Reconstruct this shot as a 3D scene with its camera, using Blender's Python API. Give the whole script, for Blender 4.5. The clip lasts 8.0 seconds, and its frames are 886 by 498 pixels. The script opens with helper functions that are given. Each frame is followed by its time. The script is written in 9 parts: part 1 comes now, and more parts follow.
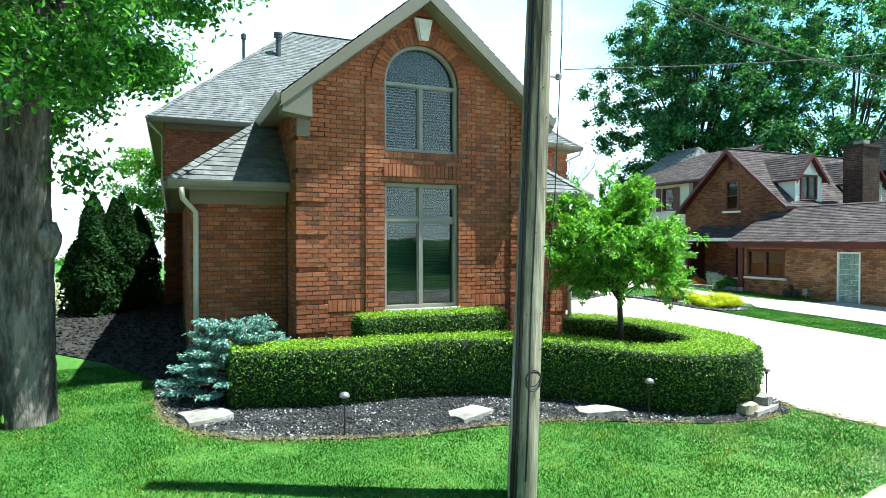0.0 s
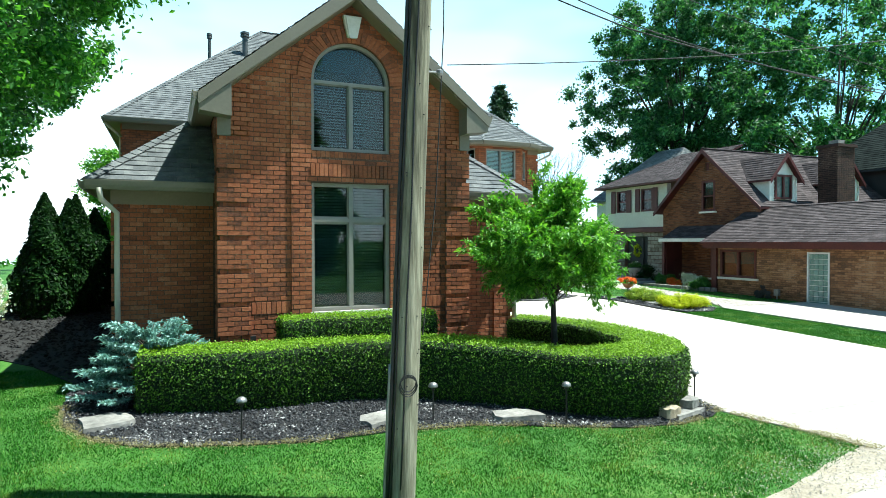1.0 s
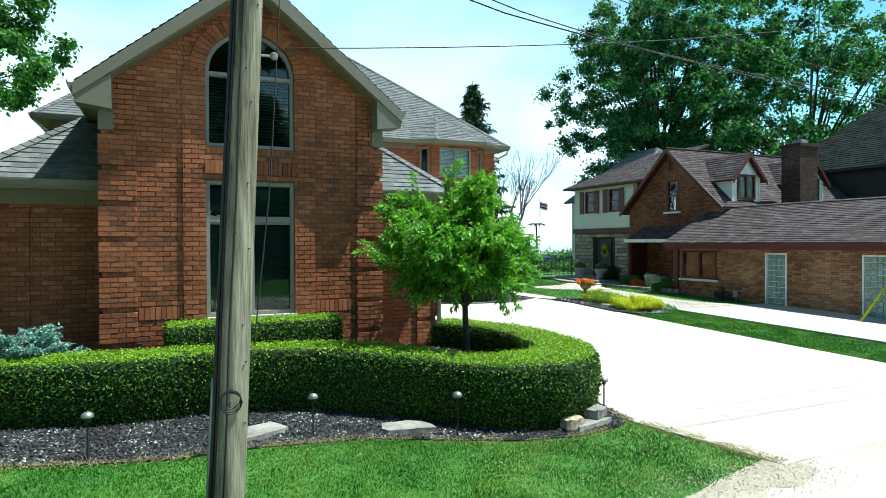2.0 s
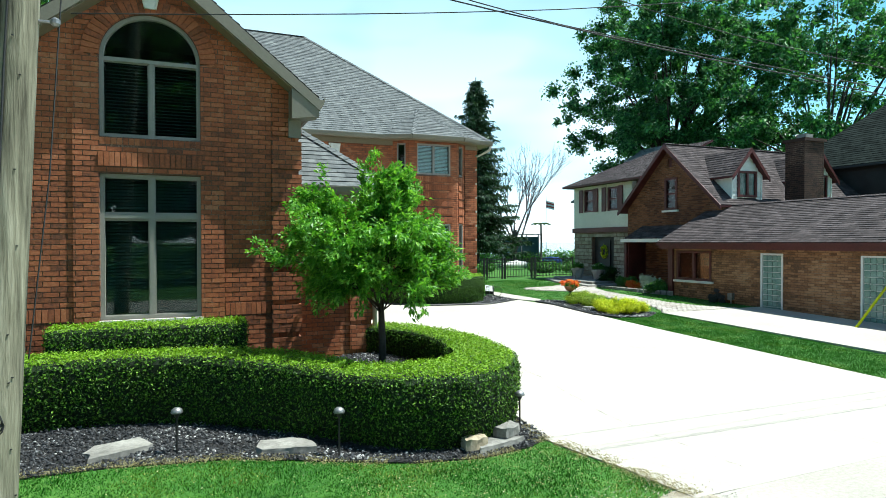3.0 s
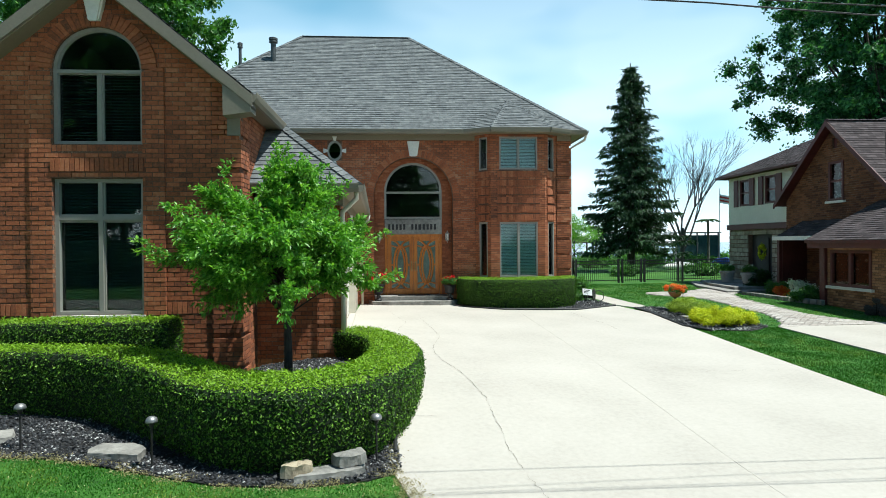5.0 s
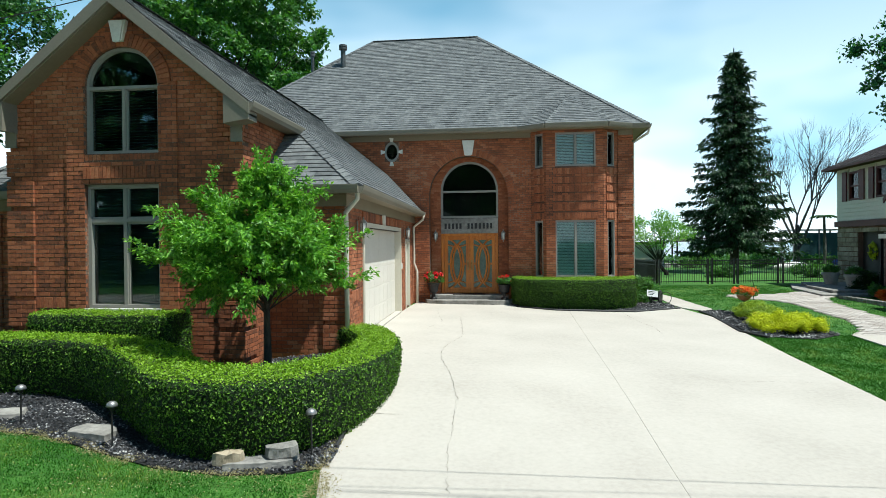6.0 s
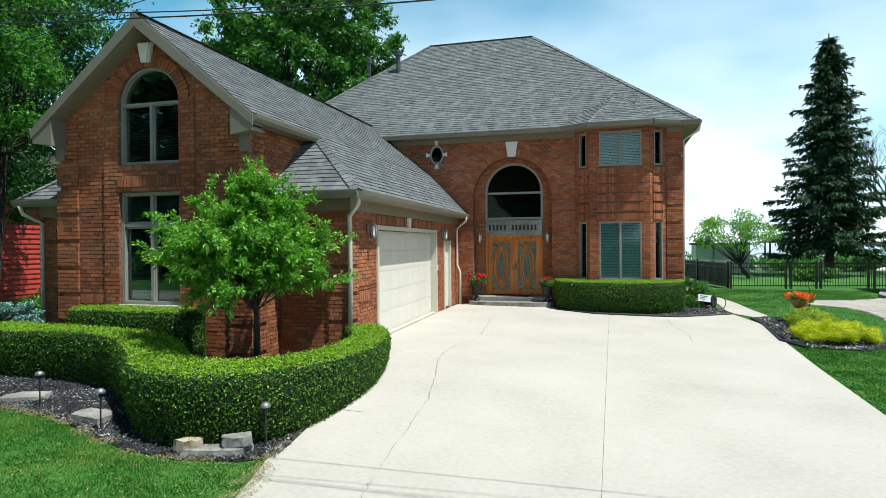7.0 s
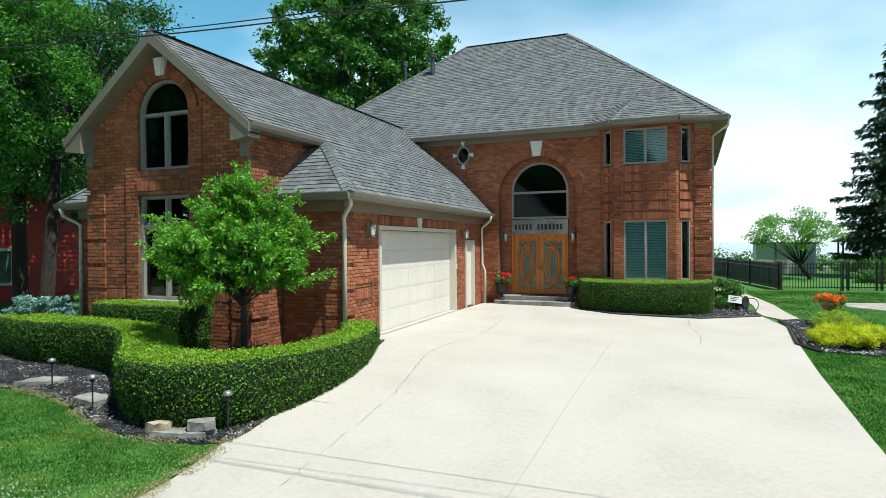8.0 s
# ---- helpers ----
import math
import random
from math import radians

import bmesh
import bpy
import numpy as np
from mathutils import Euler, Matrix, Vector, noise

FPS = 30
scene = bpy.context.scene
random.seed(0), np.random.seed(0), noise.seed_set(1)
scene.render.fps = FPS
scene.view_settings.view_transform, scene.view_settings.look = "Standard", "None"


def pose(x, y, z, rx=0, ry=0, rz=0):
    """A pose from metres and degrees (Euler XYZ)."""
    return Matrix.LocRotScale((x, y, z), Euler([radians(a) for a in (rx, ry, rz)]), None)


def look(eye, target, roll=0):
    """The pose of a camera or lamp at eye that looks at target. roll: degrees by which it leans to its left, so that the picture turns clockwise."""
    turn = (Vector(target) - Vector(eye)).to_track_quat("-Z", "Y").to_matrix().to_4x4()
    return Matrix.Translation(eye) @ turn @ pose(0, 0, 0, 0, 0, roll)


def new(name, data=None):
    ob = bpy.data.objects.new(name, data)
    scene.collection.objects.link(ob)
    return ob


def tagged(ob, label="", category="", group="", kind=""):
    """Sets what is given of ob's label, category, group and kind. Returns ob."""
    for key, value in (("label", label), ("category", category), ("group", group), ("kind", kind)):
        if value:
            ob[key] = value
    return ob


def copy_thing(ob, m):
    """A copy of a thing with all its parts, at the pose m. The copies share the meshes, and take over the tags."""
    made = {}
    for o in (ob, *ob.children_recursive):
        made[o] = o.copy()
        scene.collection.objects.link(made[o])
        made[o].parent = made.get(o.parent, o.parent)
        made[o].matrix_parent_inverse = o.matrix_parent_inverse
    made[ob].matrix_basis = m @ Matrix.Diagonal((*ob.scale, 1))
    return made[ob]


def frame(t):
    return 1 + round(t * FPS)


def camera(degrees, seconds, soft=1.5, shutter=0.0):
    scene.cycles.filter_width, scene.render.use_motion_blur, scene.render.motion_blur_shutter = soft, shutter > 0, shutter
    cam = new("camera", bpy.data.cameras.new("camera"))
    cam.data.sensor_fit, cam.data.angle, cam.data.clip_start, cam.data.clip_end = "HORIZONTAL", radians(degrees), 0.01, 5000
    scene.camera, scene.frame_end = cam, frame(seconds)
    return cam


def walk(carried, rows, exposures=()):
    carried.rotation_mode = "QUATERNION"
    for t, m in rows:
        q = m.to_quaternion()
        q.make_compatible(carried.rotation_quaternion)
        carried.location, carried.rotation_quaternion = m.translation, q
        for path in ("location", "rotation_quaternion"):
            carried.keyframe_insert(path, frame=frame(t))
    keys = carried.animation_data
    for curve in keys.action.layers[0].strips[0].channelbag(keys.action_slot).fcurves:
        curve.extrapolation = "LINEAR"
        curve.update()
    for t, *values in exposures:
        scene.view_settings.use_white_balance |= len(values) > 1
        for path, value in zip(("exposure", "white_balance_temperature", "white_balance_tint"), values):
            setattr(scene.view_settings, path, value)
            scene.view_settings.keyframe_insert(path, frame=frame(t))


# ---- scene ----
cam = camera(71.2, 8.0, soft=0.3)
PATH = [
    (0, (0.573, 0.178, 2.119), (1.378, 2.008, 2.09), 0.0),
    (0.5, (1.151, 0.024, 2.115), (1.957, 1.854, 2.089), -0.1),
    (1, (1.722, -0.133, 2.115), (2.531, 1.696, 2.089), -0.1),
    (1.5, (2.375, -0.204, 2.109), (3.19, 1.622, 2.084), -0.2),
    (2, (3.19, -0.201, 2.105), (4.029, 1.614, 2.083), -0.2),
    (2.2, (3.537, -0.202, 2.112), (4.379, 1.612, 2.088), -0.1),
    (3.3, (5.641, -0.043, 2.056), (6.345, 1.829, 2.035), -0.2),
    (3.5, (6.053, -0.033, 2.045), (6.699, 1.86, 2.024), -0.3),
    (4, (7.148, 0.015, 2.031), (7.628, 1.957, 2.014), -0.4),
    (4.2, (7.564, 0.047, 2.019), (7.98, 2.003, 2.002), -0.3),
    (5.3, (10.008, 0.035, 2.026), (10.049, 2.034, 2.009), -0.5),
    (5.5, (10.46, 0.05, 2.018), (10.431, 2.05, 2.001), -0.5),
    (6, (11.383, 0.097, 2.018), (11.155, 2.084, 2.0), -0.5),
    (6.5, (12.284, 0.178, 2.041), (11.896, 2.14, 2.027), -0.5),
    (7, (13.171, 0.245, 2.061), (12.641, 2.173, 2.045), -0.4),
    (7.5, (13.967, 0.338, 2.051), (13.308, 2.226, 2.036), -0.5),
    (8, (14.743, 0.462, 2.055), (13.997, 2.317, 2.038), -0.4),
]
EXPOSURE = [(0.0, 1.68, 5900, -2), (1.5, 1.04, 5850, -3), (3.5, 0.92, 5900, -1), (5.5, 0.54, 5950, 2), (8.0, 0.52, 6000, 3)]
walk(cam, [(t, look(eye, target, roll)) for t, eye, target, roll in PATH], EXPOSURE)

# ---- world, sun, exposure ----
SUN = Vector((0.42, -0.145, 1.0)).normalized()
world = bpy.data.worlds.new("sky")
scene.world = world
world.use_nodes = True
wn, wl = world.node_tree.nodes, world.node_tree.links
wn.clear()
sky = wn.new("ShaderNodeTexSky")
sky.sky_type, sky.sun_disc = "NISHITA", False
sky.sun_elevation = math.asin(SUN.z)
sky.sun_rotation = math.atan2(SUN.x, SUN.y)
sky.air_density, sky.dust_density, sky.ozone_density = 1.0, 0.2, 2.5
w_tc = wn.new("ShaderNodeTexCoord")
w_map = wn.new("ShaderNodeMapping")
w_map.inputs["Scale"].default_value = (1.0, 1.0, 2.6)
w_map.inputs["Location"].default_value = (0.35, 0.2, 0.0)
w_noise = wn.new("ShaderNodeTexNoise")
w_noise.inputs["Scale"].default_value = 1.15
w_noise.inputs["Detail"].default_value = 4.0
w_noise.inputs["Roughness"].default_value = 0.52
w_ramp = wn.new("ShaderNodeValToRGB")
w_ramp.color_ramp.elements[0].position, w_ramp.color_ramp.elements[0].color = 0.48, (0.05, 0.05, 0.05, 1)
w_ramp.color_ramp.elements[1].position = 0.62
w_mix = wn.new("ShaderNodeMixRGB")
w_mix.inputs["Color2"].default_value = (19.5, 19.8, 20.1, 1)
w_bg = wn.new("ShaderNodeBackground")
w_bg.inputs["Strength"].default_value = 0.05
w_out = wn.new("ShaderNodeOutputWorld")
wl.new(w_tc.outputs["Generated"], w_map.inputs["Vector"])
wl.new(w_map.outputs["Vector"], w_noise.inputs["Vector"])
wl.new(w_noise.outputs["Fac"], w_ramp.inputs["Fac"])
# haze and cloud crowd towards the horizon; the sky overhead is clearer and deeper
w_sep = wn.new("ShaderNodeSeparateXYZ")
wl.new(w_tc.outputs["Generated"], w_sep.inputs["Vector"])
w_low = wn.new("ShaderNodeMath")
w_low.operation, w_low.use_clamp = "SUBTRACT", True
w_low.inputs[0].default_value = 1.0
wl.new(w_sep.outputs["Z"], w_low.inputs[1])
w_air = wn.new("ShaderNodeMath")
w_air.operation = "POWER"
w_air.inputs[1].default_value = 1.6
wl.new(w_low.outputs[0], w_air.inputs[0])
w_cover = wn.new("ShaderNodeMath")
w_cover.operation = "MULTIPLY"
wl.new(w_ramp.outputs["Color"], w_cover.inputs[0])
w_thin = wn.new("ShaderNodeMath")
w_thin.operation = "POWER"
w_thin.inputs[1].default_value = 2.8
wl.new(w_low.outputs[0], w_thin.inputs[0])
wl.new(w_thin.outputs[0], w_cover.inputs[1])
w_mist = wn.new("ShaderNodeMath")
w_mist.operation = "POWER"
w_mist.inputs[1].default_value = 15.0
wl.new(w_low.outputs[0], w_mist.inputs[0])
w_white = wn.new("ShaderNodeMath")
w_white.operation, w_white.use_clamp = "ADD", True
wl.new(w_cover.outputs[0], w_white.inputs[0])
wl.new(w_mist.outputs[0], w_white.inputs[1])
wl.new(w_white.outputs[0], w_mix.inputs["Fac"])
w_haze = wn.new("ShaderNodeMixRGB")
w_haze.blend_type = "ADD"
wl.new(w_air.outputs[0], w_haze.inputs["Fac"])
w_haze.inputs["Color2"].default_value = (1.5, 7.4, 10.0, 1)
wl.new(sky.outputs["Color"], w_haze.inputs["Color1"])
wl.new(w_haze.outputs["Color"], w_mix.inputs["Color1"])
wl.new(w_mix.outputs["Color"], w_bg.inputs["Color"])
wl.new(w_bg.outputs["Background"], w_out.inputs["Surface"])
lamp = bpy.data.lights.new("sun", "SUN")
lamp.energy, lamp.angle, lamp.color = 5.0, radians(0.53), (1.0, 0.95, 0.87)
new("sun", lamp).matrix_world = look((0, 0, 40), Vector((0, 0, 40)) - SUN)


# ---- materials ----
def base_mat(name, rough=0.8, metal=0.0, spec=0.5):
    m = bpy.data.materials.new(name)
    m.use_nodes = True
    b = m.node_tree.nodes["Principled BSDF"]
    b.inputs["Roughness"].default_value = rough
    b.inputs["Metallic"].default_value = metal
    b.inputs["Specular IOR Level"].default_value = spec
    return m, m.node_tree.nodes, m.node_tree.links, b


def grained(name, stops, scale=8.0, big=0.7, rough=0.8, bump=0.3, spread=0.25, metal=0.0, spec=0.4, stretch=(1, 1, 1), pieces="", dist=0.01):
    """Colours from stops by fine and large noise, a shift per piece ("object", "island"), and a bump."""
    m, n, l, b = base_mat(name, rough, metal, spec)
    tc = n.new("ShaderNodeTexCoord")
    mp = n.new("ShaderNodeMapping")
    mp.inputs["Scale"].default_value = stretch
    geo = n.new("ShaderNodeNewGeometry")
    l.new(geo.outputs["Position"], mp.inputs["Vector"])
    fine = n.new("ShaderNodeTexNoise")
    fine.inputs["Scale"].default_value, fine.inputs["Detail"].default_value = scale, 6
    fine.inputs["Roughness"].default_value = 0.65
    coarse = n.new("ShaderNodeTexNoise")
    coarse.inputs["Scale"].default_value, coarse.inputs["Detail"].default_value = big, 3
    l.new(mp.outputs["Vector"], fine.inputs["Vector"])
    l.new(mp.outputs["Vector"], coarse.inputs["Vector"])
    add = n.new("ShaderNodeMath")
    add.operation = "MULTIPLY_ADD"
    l.new(fine.outputs["Fac"], add.inputs[0])
    add.inputs[1].default_value = 0.8
    half = n.new("ShaderNodeMath")
    half.operation = "MULTIPLY_ADD"
    l.new(coarse.outputs["Fac"], half.inputs[0])
    half.inputs[1].default_value = 0.8
    half.inputs[2].default_value = -0.3
    l.new(half.outputs[0], add.inputs[2])
    fac = add.outputs[0]
    if pieces:
        if pieces == "object":
            rnd = n.new("ShaderNodeObjectInfo").outputs["Random"]
        else:
            rnd = geo.outputs["Random Per Island"]
        p = n.new("ShaderNodeMath")
        p.operation = "MULTIPLY_ADD"
        l.new(rnd, p.inputs[0])
        p.inputs[1].default_value = spread
        l.new(fac, p.inputs[2])
        q = n.new("ShaderNodeMath")
        q.operation = "SUBTRACT"
        l.new(p.outputs[0], q.inputs[0])
        q.inputs[1].default_value = spread / 2
        fac = q.outputs[0]
    ramp = n.new("ShaderNodeValToRGB")
    els = ramp.color_ramp.elements
    for i, (pos, col) in enumerate(stops):
        e = els[i] if i < 2 else els.new(pos)
        e.position, e.color = pos, (*col, 1)
    l.new(fac, ramp.inputs["Fac"])
    l.new(ramp.outputs["Color"], b.inputs["Base Color"])
    if bump:
        bp = n.new("ShaderNodeBump")
        bp.inputs["Strength"].default_value, bp.inputs["Distance"].default_value = bump, dist
        l.new(fine.outputs["Fac"], bp.inputs["Height"])
        l.new(bp.outputs["Normal"], b.inputs["Normal"])
    return m


def leafy(name, stops, shine=0.35, through_light=0.35, patch=None):
    """Leaf: a colour per island, gloss, and some light that passes through."""
    m, n, l, b = base_mat(name, 0.45, 0, shine)
    geo = n.new("ShaderNodeNewGeometry")
    ramp = n.new("ShaderNodeValToRGB")
    els = ramp.color_ramp.elements
    for i, (pos, col) in enumerate(stops):
        e = els[i] if i < 2 else els.new(pos)
        e.position, e.color = pos, (*col, 1)
    l.new(geo.outputs["Random Per Island"], ramp.inputs["Fac"])
    tone = ramp.outputs["Color"]
    if patch:
        nz = n.new("ShaderNodeTexNoise")
        nz.inputs["Scale"].default_value, nz.inputs["Detail"].default_value = patch[0], 4
        l.new(geo.outputs["Position"], nz.inputs["Vector"])
        pr = n.new("ShaderNodeValToRGB")
        pr.color_ramp.elements[0].position, pr.color_ramp.elements[1].position = 0.5, 0.7
        l.new(nz.outputs["Fac"], pr.inputs["Fac"])
        pm = n.new("ShaderNodeMixRGB")
        pm.blend_type = "MULTIPLY"
        pm.inputs["Color2"].default_value = (*patch[1], 1)
        l.new(pr.outputs["Color"], pm.inputs["Fac"])
        l.new(tone, pm.inputs["Color1"])
        tone = pm.outputs["Color"]
    l.new(tone, b.inputs["Base Color"])
    tr = n.new("ShaderNodeBsdfTranslucent")
    warm = n.new("ShaderNodeMixRGB")
    warm.blend_type = "MULTIPLY"
    warm.inputs["Fac"].default_value = 1
    warm.inputs["Color2"].default_value = (1.25, 1.3, 0.5, 1)
    l.new(tone, warm.inputs["Color1"])
    l.new(warm.outputs["Color"], tr.inputs["Color"])
    mx = n.new("ShaderNodeMixShader")
    mx.inputs["Fac"].default_value = through_light
    l.new(b.outputs["BSDF"], mx.inputs[1])
    l.new(tr.outputs["BSDF"], mx.inputs[2])
    l.new(mx.outputs["Shader"], n["Material Output"].inputs["Surface"])
    return m


def glassy(name, tint=(0.8, 0.9, 0.88), gloss=1.0):
    m, n, l, b = base_mat(name)
    n.remove(b)
    t = n.new("ShaderNodeBsdfTransparent")
    t.inputs["Color"].default_value = (*tint, 1)
    g = n.new("ShaderNodeBsdfGlossy")
    g.inputs["Roughness"].default_value = 0.015
    g.inputs["Color"].default_value = (gloss, gloss, gloss, 1)
    f = n.new("ShaderNodeFresnel")
    f.inputs["IOR"].default_value = 1.42
    mx = n.new("ShaderNodeMixShader")
    l.new(f.outputs["Fac"], mx.inputs["Fac"])
    l.new(t.outputs["BSDF"], mx.inputs[1])
    l.new(g.outputs["BSDF"], mx.inputs[2])
    l.new(mx.outputs["Shader"], n["Material Output"].inputs["Surface"])
    return m


BRICK_STOPS = [(0.15, (0.1, 0.042, 0.024)), (0.32, (0.21, 0.07, 0.031)), (0.5, (0.3, 0.094, 0.038)), (0.68, (0.36, 0.13, 0.058)), (0.85, (0.42, 0.19, 0.1))]
M_BRICK = grained("brick_fired_clay", BRICK_STOPS, 24, 0.5, 0.85, 0.6, 0.38, pieces="island", dist=0.006)
M_BRICK_OB = grained("brick_fired_clay_single", BRICK_STOPS, 24, 0.5, 0.85, 0.6, 0.38, pieces="object", dist=0.006)
M_MORTAR = grained("mortar", [(0.2, (0.06, 0.03, 0.02)), (0.55, (0.13, 0.075, 0.05)), (0.85, (0.42, 0.31, 0.22))], 30, 1.0, 0.95, 0.4)
M_DARKBRICK = grained("brick_dark_brown", [(0.3, (0.02, 0.011, 0.008)), (0.5, (0.05, 0.024, 0.017)), (0.7, (0.085, 0.042, 0.03))], 24, 0.5, 0.9, 0.5, 0.35, pieces="island", dist=0.006)
M_TANBRICK = grained("brick_tan", [(0.28, (0.1, 0.05, 0.025)), (0.45, (0.21, 0.1, 0.045)), (0.6, (0.29, 0.145, 0.07)), (0.75, (0.36, 0.2, 0.105))], 24, 0.5, 0.85, 0.5, 0.35, pieces="island", dist=0.006)
M_REDBRICK = grained("brick_red_old", [(0.3, (0.065, 0.023, 0.011)), (0.5, (0.14, 0.052, 0.022)), (0.7, (0.21, 0.085, 0.038))], 24, 0.5, 0.9, 0.5, 0.35, pieces="island", dist=0.006)
M_SHINGLE = grained("roof_shingle_grey", [(0.05, (0.038, 0.043, 0.045)), (0.5, (0.115, 0.123, 0.125)), (0.95, (0.23, 0.24, 0.232))], 60, 6, 0.95, 0.6, 0.26, pieces="island", dist=0.004)
M_SHINGLE_B = grained("roof_shingle_brown", [(0.1, (0.022, 0.016, 0.016)), (0.5, (0.046, 0.035, 0.036)), (0.9, (0.1, 0.08, 0.081))], 60, 6, 0.95, 0.6, 0.5, pieces="island", dist=0.004)
M_TRIM = grained("trim_paint_taupe", [(0.2, (0.15, 0.138, 0.105)), (0.8, (0.21, 0.193, 0.15))], 20, 0.8, 0.5, 0.08)
M_CREAM = grained("trim_paint_cream", [(0.2, (0.5, 0.46, 0.37)), (0.8, (0.6, 0.56, 0.46))], 20, 0.8, 0.5, 0.08)
M_SOFFIT = grained("soffit_paint", [(0.2, (0.17, 0.145, 0.095)), (0.8, (0.225, 0.19, 0.13))], 20, 0.8, 0.6, 0.08)
M_FRAME = grained("window_frame_paint", [(0.2, (0.22, 0.215, 0.19)), (0.8, (0.28, 0.272, 0.242))], 20, 0.8, 0.45, 0.06)
M_STONE_WHITE = grained("limestone_carved", [(0.3, (0.6, 0.58, 0.52)), (0.7, (0.74, 0.72, 0.66))], 18, 1.0, 0.8, 0.25)
M_GLASS = glassy("window_glass")
# darkened copy of the blind colour, with indoor shade painted in
M_BLIND_SHADED = grained("blind_slat_shaded", [(0.3, (0.025, 0.045, 0.047)), (0.7, (0.045, 0.075, 0.075))], 12, 0.8, 0.6, 0.05)
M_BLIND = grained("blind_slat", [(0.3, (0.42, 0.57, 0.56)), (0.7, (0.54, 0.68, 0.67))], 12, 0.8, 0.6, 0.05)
# indoor shade is put into this colour, so windows look dark
M_DARKROOM = grained("room_wall_shade", [(0.3, (0.03, 0.03, 0.03)), (0.7, (0.055, 0.05, 0.048))], 3, 0.8, 0.9, 0.05)
M_ROAD = grained("road_gravelly_concrete", [(0.25, (0.27, 0.25, 0.21)), (0.5, (0.36, 0.335, 0.29)), (0.75, (0.44, 0.415, 0.37))], 22, 0.4, 0.95, 0.5, dist=0.01)
M_CONCRETE = grained("driveway_concrete", [(0.0, (0.31, 0.283, 0.243)), (0.5, (0.415, 0.382, 0.333)), (1.0, (0.49, 0.455, 0.402))], 14, 0.6, 0.9, 0.35, 0.1, pieces="object", dist=0.004)
M_CRACK = grained("crack_dirt", [(0.3, (0.12, 0.11, 0.09)), (0.7, (0.28, 0.26, 0.22))], 9, 0.8, 1.0, 0.3)
M_LAWN = grained("lawn_soil_grass", [(0.15, (0.016, 0.065, 0.006)), (0.4, (0.03, 0.11, 0.009)), (0.6, (0.055, 0.155, 0.016)), (0.9, (0.14, 0.21, 0.05))], 9, 0.35, 0.9, 0.8, dist=0.03)
M_BLADE = leafy("grass_blade", [(0.0, (0.009, 0.06, 0.004)), (0.5, (0.026, 0.12, 0.009)), (0.94, (0.055, 0.18, 0.016)), (1.0, (0.22, 0.34, 0.1))], 0.1, 0.25, patch=(1.4, (3.4, 1.6, 2.6)))
# hedge sides hold shade in their leaf colour, the young tops hold sunlight
M_HEDGE_SHADE = leafy("hedge_leaf_shaded", [(0.0, (0.01, 0.032, 0.003)), (0.5, (0.035, 0.09, 0.006)), (0.86, (0.085, 0.19, 0.012)), (1.0, (0.2, 0.34, 0.05))], 0.15, 0.03)
M_HEDGE_LIT = leafy("hedge_young_shoot_lit", [(0.0, (0.1, 0.2, 0.008)), (0.5, (0.19, 0.35, 0.014)), (1.0, (0.29, 0.46, 0.04))], 0.3, 0.3)
# near black: the shade between the leaves is put into this colour
M_HEDGE_IN = grained("hedge_inside_shade", [(0.3, (0.005, 0.012, 0.003)), (0.7, (0.012, 0.026, 0.006))], 16, 2, 0.95, 0.8)
M_PEAR = leafy("young_tree_leaf", [(0.0, (0.06, 0.18, 0.015)), (0.6, (0.13, 0.33, 0.032)), (1.0, (0.28, 0.52, 0.08))], 0.5, 0.42)
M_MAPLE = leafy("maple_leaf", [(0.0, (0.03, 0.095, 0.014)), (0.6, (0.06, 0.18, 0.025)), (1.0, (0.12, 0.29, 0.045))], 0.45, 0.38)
M_TALL = leafy("old_tree_leaf", [(0.0, (0.012, 0.053, 0.016)), (0.6, (0.04, 0.14, 0.042)), (1.0, (0.12, 0.31, 0.1))], 0.4, 0.38)
M_MID = leafy("garden_tree_leaf", [(0.0, (0.014, 0.055, 0.014)), (0.6, (0.036, 0.125, 0.03)), (1.0, (0.09, 0.24, 0.055))], 0.35, 0.35)
# brighter copy of the maple leaf, sunlight put into its colour
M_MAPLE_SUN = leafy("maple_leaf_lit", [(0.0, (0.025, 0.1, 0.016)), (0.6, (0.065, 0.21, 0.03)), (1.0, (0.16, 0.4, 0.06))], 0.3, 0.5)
M_DARKROOF = grained("roof_shingle_dark_green", [(0.3, (0.008, 0.011, 0.01)), (0.7, (0.022, 0.028, 0.025))], 60, 2.5, 1.0, 0.6, 0.3, spec=0.05, pieces="island", dist=0.004)
M_SPRUCE = leafy("spruce_needles", [(0.0, (0.012, 0.034, 0.014)), (0.6, (0.03, 0.07, 0.028)), (1.0, (0.065, 0.13, 0.05))], 0.25, 0.1)
M_LITTER = leafy("dry_leaf", [(0.0, (0.2, 0.13, 0.05)), (0.5, (0.42, 0.34, 0.17)), (1.0, (0.62, 0.58, 0.42))], 0.3, 0.2)
M_BLUESPRUCE = leafy("blue_spruce_needles", [(0.0, (0.07, 0.17, 0.145)), (0.6, (0.19, 0.36, 0.32)), (1.0, (0.4, 0.6, 0.55))], 0.3, 0.08)
M_ARBOR = leafy("arborvitae_leaf", [(0.0, (0.005, 0.018, 0.005)), (0.6, (0.011, 0.036, 0.008)), (1.0, (0.03, 0.08, 0.014))], 0.06, 0.15)
M_YELLOW = leafy("golden_shrub_leaf", [(0.0, (0.22, 0.3, 0.006)), (0.6, (0.55, 0.6, 0.01)), (1.0, (0.74, 0.74, 0.03))], 0.2, 0.3)
